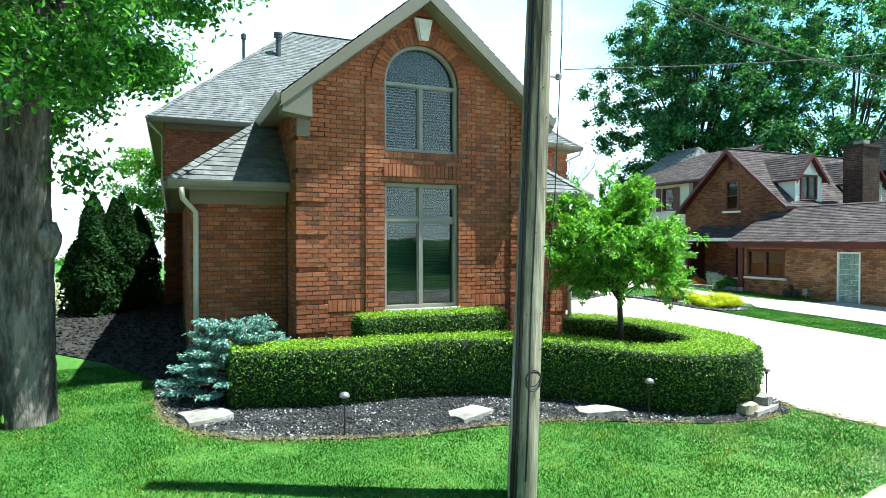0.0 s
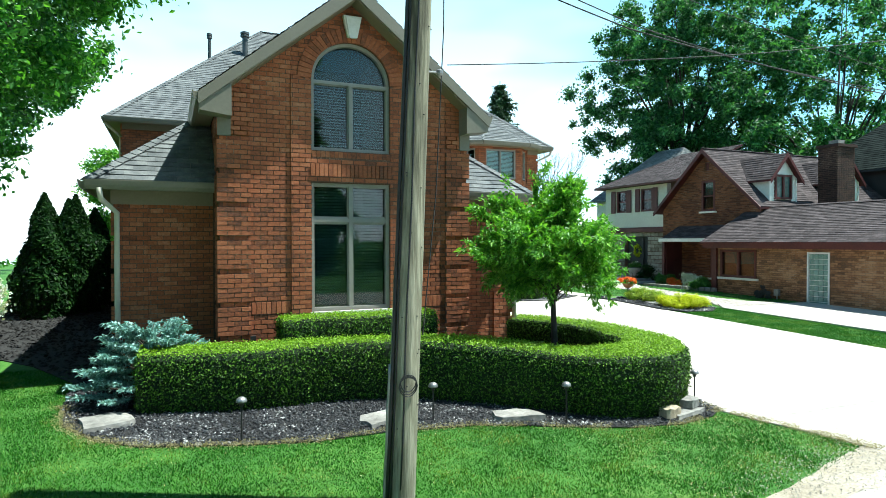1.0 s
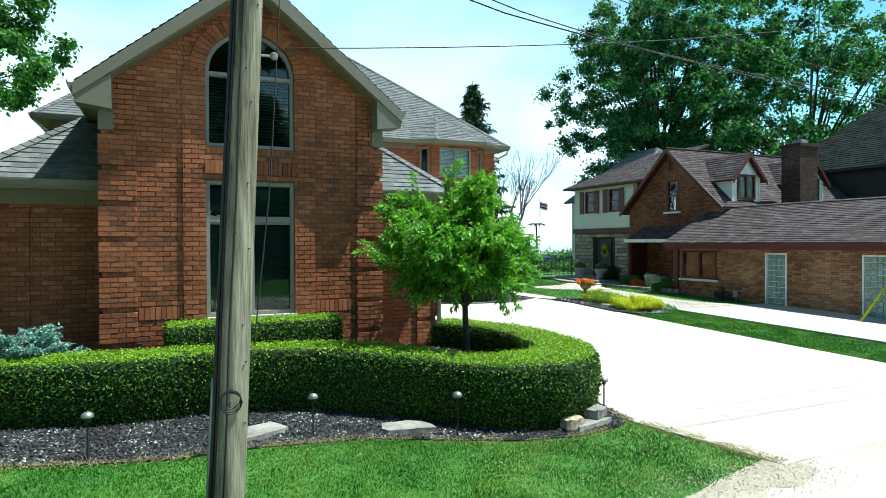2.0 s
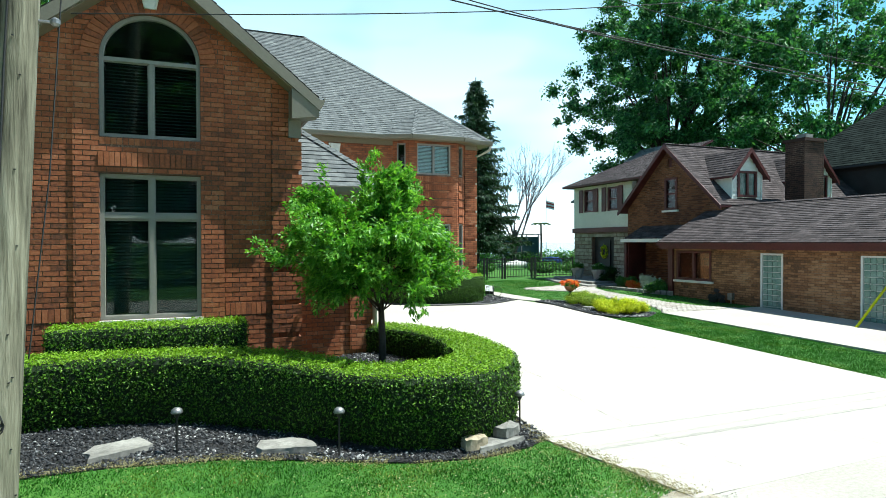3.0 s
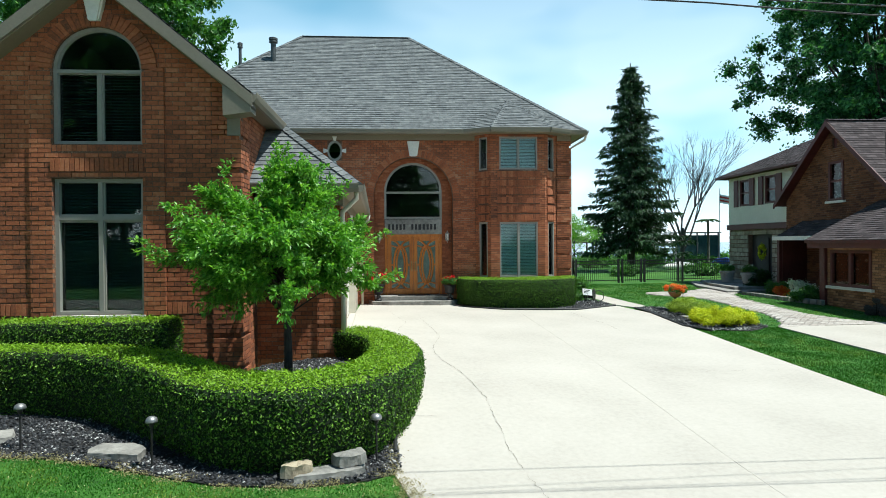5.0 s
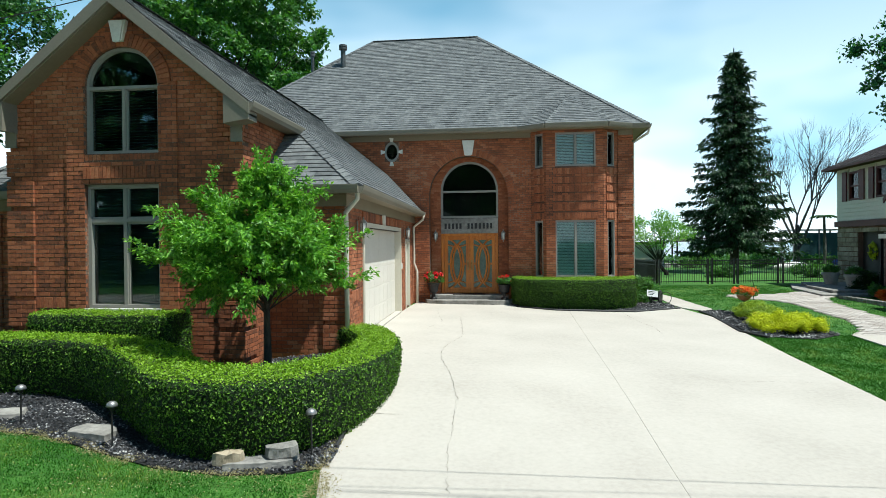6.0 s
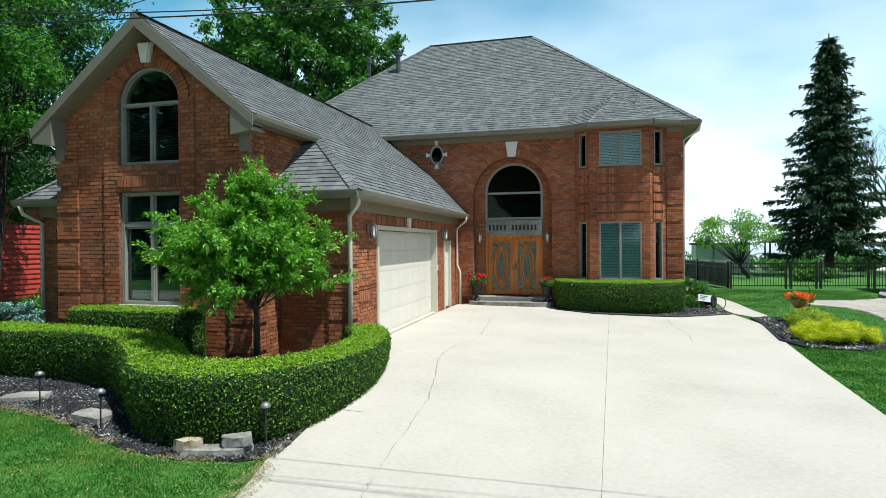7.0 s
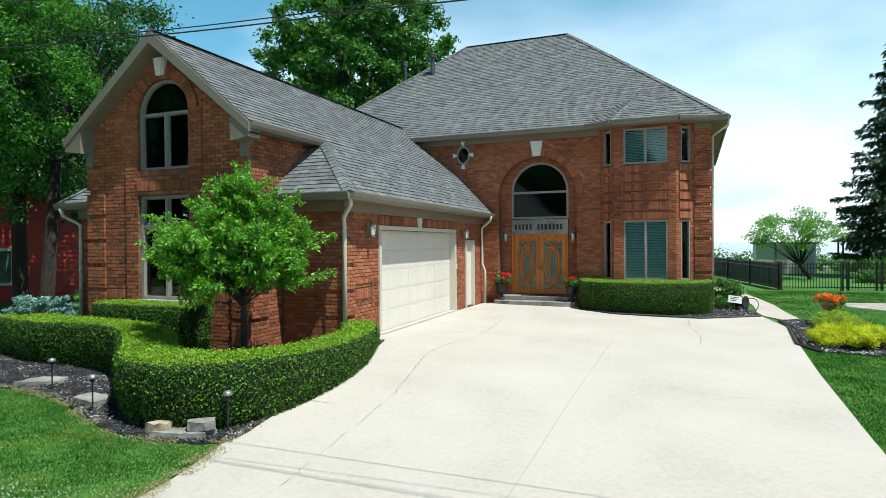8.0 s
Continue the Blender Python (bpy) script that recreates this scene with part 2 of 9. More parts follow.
M_GOLDGREEN = leafy("golden_green_leaf", [(0.0, (0.12, 0.22, 0.015)), (0.6, (0.26, 0.38, 0.025)), (1.0, (0.5, 0.58, 0.06))], 0.35, 0.35)
M_BARK = grained("bark", [(0.35, (0.02, 0.018, 0.015)), (0.5, (0.09, 0.08, 0.068)), (0.65, (0.2, 0.18, 0.155))], 14, 1.5, 0.95, 1.0, stretch=(1, 1, 0.25), dist=0.05)
M_BARK_DARK = grained("bark_dark", [(0.3, (0.02, 0.016, 0.012)), (0.7, (0.07, 0.055, 0.045))], 20, 2, 0.95, 0.8, stretch=(1, 1, 0.3), dist=0.02)
M_POLE = grained("pole_wood_weathered", [(0.3, (0.06, 0.056, 0.036)), (0.5, (0.21, 0.2, 0.138)), (0.7, (0.4, 0.385, 0.285))], 22, 1.6, 0.9, 0.9, stretch=(1, 1, 0.07), dist=0.02)
M_CABLE = grained("cable_rubber", [(0.3, (0.012, 0.012, 0.012)), (0.7, (0.03, 0.03, 0.03))], 20, 2, 0.6, 0.1)
M_GALV = grained("galvanised_metal", [(0.3, (0.2, 0.2, 0.2)), (0.7, (0.34, 0.34, 0.34))], 14, 2, 0.45, 0.1, metal=0.7)
M_FLUE = grained("flue_metal", [(0.3, (0.05, 0.055, 0.055)), (0.7, (0.1, 0.105, 0.105))], 14, 2, 0.5, 0.1, metal=0.4)
M_GRAVEL = grained("gravel_slate", [(0.2, (0.008, 0.009, 0.011)), (0.5, (0.03, 0.032, 0.036)), (0.74, (0.075, 0.075, 0.08)), (0.9, (0.45, 0.45, 0.44))], 30, 2, 0.75, 0.3, 0.65, pieces="island")
# dark soil, made blacker still to deepen the shade lying on it
M_BEDSOIL = grained("bed_soil_shaded", [(0.3, (0.008, 0.0075, 0.0075)), (0.7, (0.03, 0.029, 0.028))], 30, 2, 0.95, 0.6)
M_SLAB = grained("flagstone", [(0.3, (0.14, 0.135, 0.12)), (0.5, (0.22, 0.21, 0.19)), (0.7, (0.31, 0.3, 0.27))], 10, 1.5, 0.9, 0.6, dist=0.02)
M_BUFF = grained("buff_rock", [(0.3, (0.24, 0.19, 0.12)), (0.7, (0.42, 0.36, 0.26))], 10, 1.5, 0.9, 0.6, dist=0.02)
M_BLACK = grained("black_metal_paint", [(0.3, (0.012, 0.012, 0.012)), (0.7, (0.025, 0.025, 0.025))], 20, 2, 0.45, 0.1)
M_GARAGE = grained("garage_door_paint", [(0.3, (0.64, 0.6, 0.53)), (0.7, (0.72, 0.68, 0.6))], 14, 0.7, 0.5, 0.06)
M_OAK = grained("door_oak_varnished", [(0.3, (0.3, 0.085, 0.01)), (0.5, (0.46, 0.15, 0.02)), (0.7, (0.56, 0.21, 0.035))], 20, 2, 0.35, 0.15, stretch=(4, 4, 0.4))
M_LEADED = grained("leaded_glass", [(0.3, (0.035, 0.07, 0.06)), (0.7, (0.12, 0.19, 0.165))], 30, 3, 0.15, 0.5, spec=0.6)
M_BRASS = grained("brass", [(0.3, (0.28, 0.2, 0.09)), (0.7, (0.42, 0.31, 0.15))], 20, 2, 0.3, 0.05, metal=1.0)
M_PEWTER = grained("pewter", [(0.3, (0.2, 0.19, 0.165)), (0.7, (0.42, 0.4, 0.36))], 20, 2, 0.35, 0.1, metal=0.35)
M_SAND = grained("road_edge_dirt", [(0.25, (0.22, 0.185, 0.13)), (0.5, (0.34, 0.3, 0.235)), (0.75, (0.44, 0.41, 0.35))], 30, 0.9, 0.95, 0.6)
M_STRAW = leafy("dry_grass", [(0.0, (0.22, 0.17, 0.07)), (0.5, (0.36, 0.31, 0.15)), (1.0, (0.5, 0.47, 0.3))], 0.2, 0.2)
M_SIDING = grained("siding_cream", [(0.3, (0.55, 0.53, 0.44)), (0.7, (0.66, 0.64, 0.55))], 10, 0.6, 0.6, 0.08)
M_WHITESIDING = grained("siding_white", [(0.3, (0.68, 0.67, 0.6)), (0.7, (0.78, 0.77, 0.71))], 10, 0.6, 0.6, 0.08)
M_MAROON = grained("paint_maroon", [(0.3, (0.055, 0.01, 0.01)), (0.7, (0.1, 0.022, 0.02))], 12, 0.8, 0.55, 0.1)
M_REDSIDING = grained("siding_red", [(0.3, (0.34, 0.03, 0.02)), (0.7, (0.45, 0.05, 0.035))], 12, 0.8, 0.6, 0.1)
M_FIELDSTONE = grained("stone_facing", [(0.3, (0.17, 0.15, 0.11)), (0.5, (0.28, 0.25, 0.19)), (0.7, (0.37, 0.34, 0.27))], 6, 1.2, 0.9, 0.6, 0.4, pieces="island", dist=0.02)
M_GLASSBLOCK = grained("glass_block", [(0.3, (0.1, 0.19, 0.17)), (0.7, (0.24, 0.36, 0.32))], 30, 4, 0.08, 0.3, spec=0.8)
M_PAVER = grained("paver", [(0.3, (0.33, 0.29, 0.25)), (0.7, (0.48, 0.44, 0.4))], 14, 0.8, 0.9, 0.3, 0.3, pieces="island")
M_TERRACOTTA = grained("terracotta", [(0.3, (0.33, 0.13, 0.07)), (0.7, (0.45, 0.2, 0.11))], 14, 2, 0.8, 0.2)
M_POTGREY = grained("pot_stone_grey", [(0.3, (0.3, 0.29, 0.27)), (0.7, (0.42, 0.41, 0.38))], 14, 2, 0.8, 0.2)
M_WATER = grained("lake_water", [(0.3, (0.02, 0.06, 0.075)), (0.7, (0.035, 0.09, 0.105))], 0.5, 0.05, 0.12, 0.4, stretch=(0.3, 1, 1), dist=0.3)
M_FLOWER_RED = leafy("flower_red", [(0.0, (0.5, 0.01, 0.02)), (1.0, (0.75, 0.03, 0.04))], 0.3, 0.3)
M_FLOWER_ORANGE = leafy("flower_orange", [(0.0, (0.6, 0.05, 0.015)), (0.6, (0.75, 0.16, 0.02)), (1.0, (0.8, 0.4, 0.05))], 0.3, 0.3)
M_FLOWER_WHITE = leafy("flower_white", [(0.0, (0.5, 0.55, 0.5)), (1.0, (0.75, 0.75, 0.72))], 0.3, 0.3)
M_LAMPGLASS = grained("lamp_glass_frosted", [(0.3, (0.6, 0.6, 0.56)), (0.7, (0.78, 0.78, 0.73))], 20, 2, 0.2, 0.05, spec=0.7)
M_SHED = grained("shed_panel_beige", [(0.3, (0.55, 0.5, 0.38)), (0.7, (0.66, 0.61, 0.48))], 8, 0.8, 0.7, 0.1)
M_BARE = grained("bare_branch", [(0.3, (0.05, 0.045, 0.04)), (0.7, (0.1, 0.092, 0.085))], 12, 2, 0.95, 0.4)
M_WHITE = grained("white_plastic", [(0.3, (0.62, 0.62, 0.6)), (0.7, (0.74, 0.74, 0.72))], 12, 1, 0.5, 0.05)
M_SCREEN = grained("teal_mesh", [(0.3, (0.02, 0.06, 0.065)), (0.7, (0.05, 0.12, 0.125))], 12, 1, 0.7, 0.1)
M_BLUE = grained("blue_tarp", [(0.3, (0.02, 0.06, 0.3)), (0.7, (0.04, 0.1, 0.42))], 12, 1, 0.5, 0.1)


# ---- building helpers ----
def box(bm, x0, x1, y0, y1, z0, z1, m=None):
    vs = [bm.verts.new((x, y, z)) for z in (z0, z1) for x, y in ((x0, y0), (x1, y0), (x1, y1), (x0, y1))]
    if m is not None:
        for v in vs:
            v.co = m @ v.co
    for f in ((3, 2, 1, 0), (4, 5, 6, 7), (0, 1, 5, 4), (1, 2, 6, 5), (2, 3, 7, 6), (3, 0, 4, 7)):
        bm.faces.new([vs[i] for i in f])
    return vs


def prism(bm, pts, axis, a, b):
    """A polygon of 2D points, drawn out along an axis from a to b. Axis "x": points are (y, z); "y": (x, z); "z": (x, y)."""
    def at(p, d):
        return (d, *p) if axis == "x" else (p[0], d, p[1]) if axis == "y" else (*p, d)
    lo = [bm.verts.new(at(p, a)) for p in pts]
    hi = [bm.verts.new(at(p, b)) for p in pts]
    n = len(pts)
    bm.faces.new(lo)
    bm.faces.new(hi[::-1])
    for i in range(n):
        bm.faces.new((lo[i], hi[i], hi[(i + 1) % n], lo[(i + 1) % n]))
    bmesh.ops.recalc_face_normals(bm, faces=bm.faces)


def lathe(bm, profile, centre=(0, 0, 0), n=14):
    """A body of revolution from (radius, z) pairs."""
    rings = []
    for r, z in profile:
        rings.append([bm.verts.new((centre[0] + r * math.cos(2 * math.pi * i / n), centre[1] + r * math.sin(2 * math.pi * i / n), centre[2] + z)) for i in range(n)])
    for a, b in zip(rings, rings[1:]):
        for i in range(n):
            bm.faces.new((a[i], a[(i + 1) % n], b[(i + 1) % n], b[i]))
    bm.faces.new(rings[0][::-1])
    bm.faces.new(rings[-1])


def tube(bm, pts, r0, r1=None, n=8):
    """A tapered tube along a line of points."""
    r1 = r0 if r1 is None else r1
    pts = [Vector(p) for p in pts]
    rings = []
    for i, p in enumerate(pts):
        d = (pts[min(i + 1, len(pts) - 1)] - pts[max(i - 1, 0)]).normalized()
        a = d.cross(Vector((0.31, 0.87, 0.13)) if abs(d.y) < 0.9 else Vector((1, 0, 0))).normalized()
        b = d.cross(a)
        r = r0 + (r1 - r0) * i / max(1, len(pts) - 1)
        rings.append([bm.verts.new(p + r * (math.cos(2 * math.pi * k / n) * a + math.sin(2 * math.pi * k / n) * b)) for k in range(n)])
    for a, b in zip(rings, rings[1:]):
        for k in range(n):
            bm.faces.new((a[k], a[(k + 1) % n], b[(k + 1) % n], b[k]))
    bm.faces.new(rings[0][::-1])
    bm.faces.new(rings[-1])


def part(name, bm, material, parent=None, label="", smooth=False, bevel=0.0):
    if bevel:
        bmesh.ops.bevel(bm, geom=bm.edges[:], offset=bevel, segments=1, affect="EDGES")
    me = bpy.data.meshes.new(name)
    bm.to_mesh(me)
    bm.free()
    me.materials.append(material)
    if smooth:
        me.polygons.foreach_set("use_smooth", [True] * len(me.polygons))
    ob = new(name, me)
    if parent is not None:
        ob.parent = parent
    return tagged(ob, label)


def block(name, lims, material, parent=None, label="", bevel=0.0, m=None):
    bm = bmesh.new()
    box(bm, *lims, m=m)
    return part(name, bm, material, parent, label, bevel=bevel)


def thing(name, label, category, at=(0, 0, 0), group="", kind=""):
    ob = new(name)
    ob.empty_display_size = 0.1
    ob.location = at
    return tagged(ob, label, category, group, kind)


def bulk(name, verts, faces, material, parent=None, label="", smooth=False, kind=""):
    """A mesh from arrays of verts (n, 3) and faces, all of one size (m, k)."""
    verts, faces = np.asarray(verts, np.float32), np.asarray(faces, np.int32)
    me = bpy.data.meshes.new(name)
    k = faces.shape[1]
    me.vertices.add(len(verts))
    me.vertices.foreach_set("co", verts.ravel())
    me.loops.add(faces.size)
    me.loops.foreach_set("vertex_index", faces.ravel())
    me.polygons.add(len(faces))
    me.polygons.foreach_set("loop_start", np.arange(0, faces.size, k, dtype=np.int32))
    me.polygons.foreach_set("use_smooth", np.full(len(faces), smooth, bool))
    me.update(calc_edges=True)
    me.materials.append(material)
    ob = new(name, me)
    if parent is not None:
        ob.parent = parent
    return tagged(ob, label, kind=kind)


RNG = np.random.default_rng(7)


def leaves(points, dirs, size, jitter=0.6, aspect=0.55, fold=0.25):
    """Leaf quads at points, facing roughly along dirs: verts and faces."""
    n = len(points)
    nrm = dirs + RNG.normal(0, jitter, (n, 3))
    nrm /= np.linalg.norm(nrm, axis=1)[:, None] + 1e-9
    a = np.cross(nrm, RNG.normal(0, 1, (n, 3)))
    a /= np.linalg.norm(a, axis=1)[:, None] + 1e-9
    b = np.cross(nrm, a)
    s = (size * RNG.uniform(0.6, 1.3, n))[:, None]
    tip, root = points + a * s * 0.5, points - a * s * 0.5
    lift = nrm * s * fold * 0.4
    l, r = points + b * s * aspect * 0.5 + lift, points - b * s * aspect * 0.5 + lift
    v = np.stack([root, l, tip, r], 1).reshape(-1, 3)
    f = np.arange(4 * n).reshape(-1, 4)
    return v, f


def sprigs(points, axes, size, splay=0.5, aspect=0.32, droop=0.25):
    """Long leaves at points that lie along axes, splayed and drooping at the tip: verts and faces."""
    n = len(points)
    a = axes + RNG.normal(0, splay, (n, 3)) - np.array((0, 0, droop))
    a /= np.linalg.norm(a, axis=1)[:, None] + 1e-9
    b = np.cross(a, RNG.normal(0, 0.5, (n, 3)) + np.array((0, 0, 1.0)))
    b /= np.linalg.norm(b, axis=1)[:, None] + 1e-9
    up = np.cross(b, a)
    s = (size * RNG.uniform(0.6, 1.3, n))[:, None]
    mid = points + a * s * 0.45 + up * s * 0.06
    tip = points + a * s - np.array((0, 0, 1.0)) * s * 0.12
    v = np.stack([points, mid + b * s * aspect * 0.5, tip, mid - b * s * aspect * 0.5], 1).reshape(-1, 3)
    return v, np.arange(4 * n).reshape(-1, 4)


def ease(k):
    k = min(max(k, 0.0), 1.0)
    return k * k * (3 - 2 * k)


def gz(y, x=20.0):
    """The ground's height: it rises gently towards the house, its garden side, and the apron of the garage."""
    side = 0.024 * min(max(9.0 - x, 0.0), 8.0) * min(max((y - 3.0) / 4.0, 0.0), 1.0)
    base = -0.47 + 0.4 * min(max((y - 6.0) / 16.0, 0.0), 1.0)
    w = ease((14.7 - x) / 6.2) * ease((y - 6.5) / 4.0) * ease((x - 5.5) / 2.5)
    return base + side + w * max(-0.02 - base - side, 0.0)


# ---- ground ----
xs = [-4000, -1200, -300, -80, -40, -20] + [i * 0.5 for i in range(-24, 49)] + [i * 1.5 for i in range(17, 33)] + [70, 100, 200, 500, 1500, 4000]
ys = [-4000, -1200, -300, -80, -30, -12] + [i * 0.5 for i in range(-15, 49)] + [i * 1.5 for i in range(17, 22)] + [36, 42, 50, 58, 64, 68, 72, 90, 200, 4000]
bm = bmesh.new()
grid = []
for y in ys:
    drop = -2.2 * min(max((y - 64.0) / 8.0, 0.0), 1.0)
    grid.append([bm.verts.new((x, y, gz(y, x) + drop + (0.03 * noise.noise((x * 0.4, y * 0.4, 0)) if abs(x) < 45 and 24 < y < 62 else 0))) for x in xs])
for r0, r1 in zip(grid, grid[1:]):
    for i in range(len(xs) - 1):
        bm.faces.new((r0[i], r0[i + 1], r1[i + 1], r1[i]))
tagged(part("ground", bm, M_LAWN, smooth=True), "green mown lawn with paler worn patches", "lawn", kind="structure")
bm = bmesh.new()
box(bm, -4000, 4000, 69, 4000, -2.6, -0.9)
tagged(part("water", bm, M_WATER), "flat blue-grey lake reaching the horizon", "lake", kind="structure")

# driveway: concrete panels with joints
DRV = [(8.05, 21.3), (11.2, 21.1), (11.5, 20.1), (12.6, 19.5), (15.0, 19.4), (16.6, 20.3), (17.0, 18.4), (16.82, 13.0), (16.78, 9.3), (16.8, 6.8), (17.4, 4.7), (9.68, 4.56), (9.56, 5.5), (9.25, 6.7), (9.2, 9.0), (9.0, 11.0), (8.6, 12.2), (8.0, 13.0)]


def inside(p, poly):
    c = False
    for (x0, y0), (x1, y1) in zip(poly, poly[1:] + poly[:1]):
        if (y0 > p[1]) != (y1 > p[1]) and p[0] < (x1 - x0) * (p[1] - y0) / (y1 - y0) + x0:
            c = not c
    return c


def clip(poly, axis, lim, keep_more):
    out = []
    for a, b in zip(poly, poly[1:] + poly[:1]):
        ia, ib = (a[axis] >= lim) == keep_more, (b[axis] >= lim) == keep_more
        if ia:
            out.append(a)
        if ia != ib:
            t = (lim - a[axis]) / (b[axis] - a[axis])
            out.append((a[0] + t * (b[0] - a[0]), a[1] + t * (b[1] - a[1])))
    return out


def draped(bm, poly, lift, deep, step=0.5):
    """A sheet over a polygon on plan that follows the ground at a height over it, with a rim that goes down into the soil."""
    px, py = [p[0] for p in poly], [p[1] for p in poly]
    for gx in range(math.floor(min(px) / step), math.floor(max(px) / step) + 1):
        for gy_ in range(math.floor(min(py) / step), math.floor(max(py) / step) + 1):
            cell = clip(clip(clip(clip(poly, 0, gx * step, True), 0, gx * step + step, False), 1, gy_ * step, True), 1, gy_ * step + step, False)
            ring = []
            for c in cell:
                if not ring or math.dist(c, ring[-1]) > 0.004:
                    ring.append(c)
            if len(ring) > 2 and math.dist(ring[0], ring[-1]) < 0.004:
                ring.pop()
            if len(ring) > 2:
                bm.faces.new([bm.verts.new((x, y, gz(y, x) + lift)) for x, y in ring])
    bmesh.ops.remove_doubles(bm, verts=bm.verts[:], dist=0.003)
    rim = bmesh.ops.extrude_edge_only(bm, edges=[e for e in bm.edges if e.is_boundary])
    bmesh.ops.translate(bm, vec=(0, 0, -deep), verts=[g for g in rim["geom"] if isinstance(g, bmesh.types.BMVert)])
    bmesh.ops.recalc_face_normals(bm, faces=bm.faces)


driveway = tagged(new("driveway"), "pale broad concrete driveway of jointed panels", "driveway", kind="structure")
CX, CY = [7.0, 13.05, 30.0], [2.0, 11.3, 16.7, 22.0]
for cx0, cx1 in zip(CX, CX[1:]):
    for cy0, cy1 in zip(CY, CY[1:]):
        panel = clip(clip(clip(clip(DRV, 0, cx0 + 0.002, True), 0, cx1 - 0.002, False), 1, cy0 + 0.0005, True), 1, cy1 - 0.0005, False)
        if len(panel) < 3:
            continue
        bm = bmesh.new()
        draped(bm, panel, 0.02, 0.16)
        part("concrete_panel", bm, M_CONCRETE, driveway)

bm = bmesh.new()
RD = [(-60, -9.0), (90, -9.0), (90, 6.5), (40, 5.6), (22.0, 5.0), (9.75, 4.55), (8.2, 4.25), (6.0, 3.9), (2.0, 3.5), (-4.0, 3.1), (-60, 2.0)]
lo = [bm.verts.new((x, y, -0.6)) for x, y in RD]
hi = [bm.verts.new((x, y, -0.4525)) for x, y in RD]
bm.faces.new(hi)
for i in range(len(RD)):
    bm.faces.new((lo[i], lo[(i + 1) % len(RD)], hi[(i + 1) % len(RD)], hi[i]))
bmesh.ops.recalc_face_normals(bm, faces=bm.faces)
tagged(part("road", bm, M_ROAD), "pale gravelly concrete road along the lawn", "road", kind="structure")

# ---- the brick house ----
def spans(poly, v):
    """The stretch of u inside a convex polygon at v."""
    us = []
    for (u0, v0), (u1, v1) in zip(poly, poly[1:] + poly[:1]):
        if (v0 - v) * (v1 - v) <= 0 and v0 != v1:
            us.append(u0 + (u1 - u0) * (v - v0) / (v1 - v0))
    return (min(us), max(us)) if len(us) > 1 else None


def hole_at(h, v):
    """The stretch of u that an opening takes at v. Openings: (u0, u1, v0, v1) or with a fifth value, the spring of a round head."""
    u0, u1, v0, v1 = h[:4]
    if not v0 < v < v1:
        return None
    if len(h) > 4 and v > h[4]:
        r, c = (u1 - u0) / 2, (u0 + u1) / 2
        k = (v - h[4]) / (v1 - h[4])
        w = r * math.sqrt(max(0.0, 1 - k * k))
        return (c - w, c + w)
    return (u0, u1)


def allowed(poly, holes, v):
    s = spans(poly, v)
    if not s:
        return []
    out = [s]
    for h in holes:
        b = hole_at(h, v)
        if b:
            nxt = []
            for a0, a1 in out:
                if b[0] > a0:
                    nxt.append((a0, min(a1, b[0])))
                if b[1] < a1:
                    nxt.append((max(a0, b[1]), a1))
            out = [q for q in nxt if q[1] - q[0] > 0.015]
    return out


def lay(poly, holes, course, length, gap, u_shift=0.5, zones=(), stagger_noise=0.0):
    """Pieces in courses over a polygon with openings. Gives quads ((u, v) x 4, proud) from the bottom up. zones: (u0, u1, v0, v1, what, value)."""
    v0 = min(p[1] for p in poly)
    v1 = max(p[1] for p in poly)
    k, v, out = 0, v0, []
    while v < v1 - 0.02:
        vb, vt = v + gap / 2, min(v + course, v1) - gap / 2
        vm = (vb + vt) / 2
        sm = allowed(poly, holes, vm)
        sb, st = allowed(poly, holes, vb + 0.002), allowed(poly, holes, vt - 0.002)
        for i, (a0, a1) in enumerate(sm):
            b0, b1 = sb[i] if len(sb) == len(sm) else (a0, a1)
            t0, t1 = st[i] if len(st) == len(sm) else (a0, a1)
            u = math.floor(a0 / length) * length - (u_shift * length if k % 2 else 0) - length
            while u < a1 + length:
                ua, ub = u + gap / 2, u + length - gap / 2
                q = (max(ua, b0), min(ub, b1), min(ub, t1), max(ua, t0))
                if q[1] - q[0] > 0.012 or q[2] - q[3] > 0.012:
                    q = (q[0], max(q[1], q[0] + 0.001), max(q[2], q[3] + 0.001), q[3])
                    out.append(((q[0], vb), (q[1], vb), (q[2], vt), (q[3], vt), k))
                u += length
        v += course
        k += 1
    return out


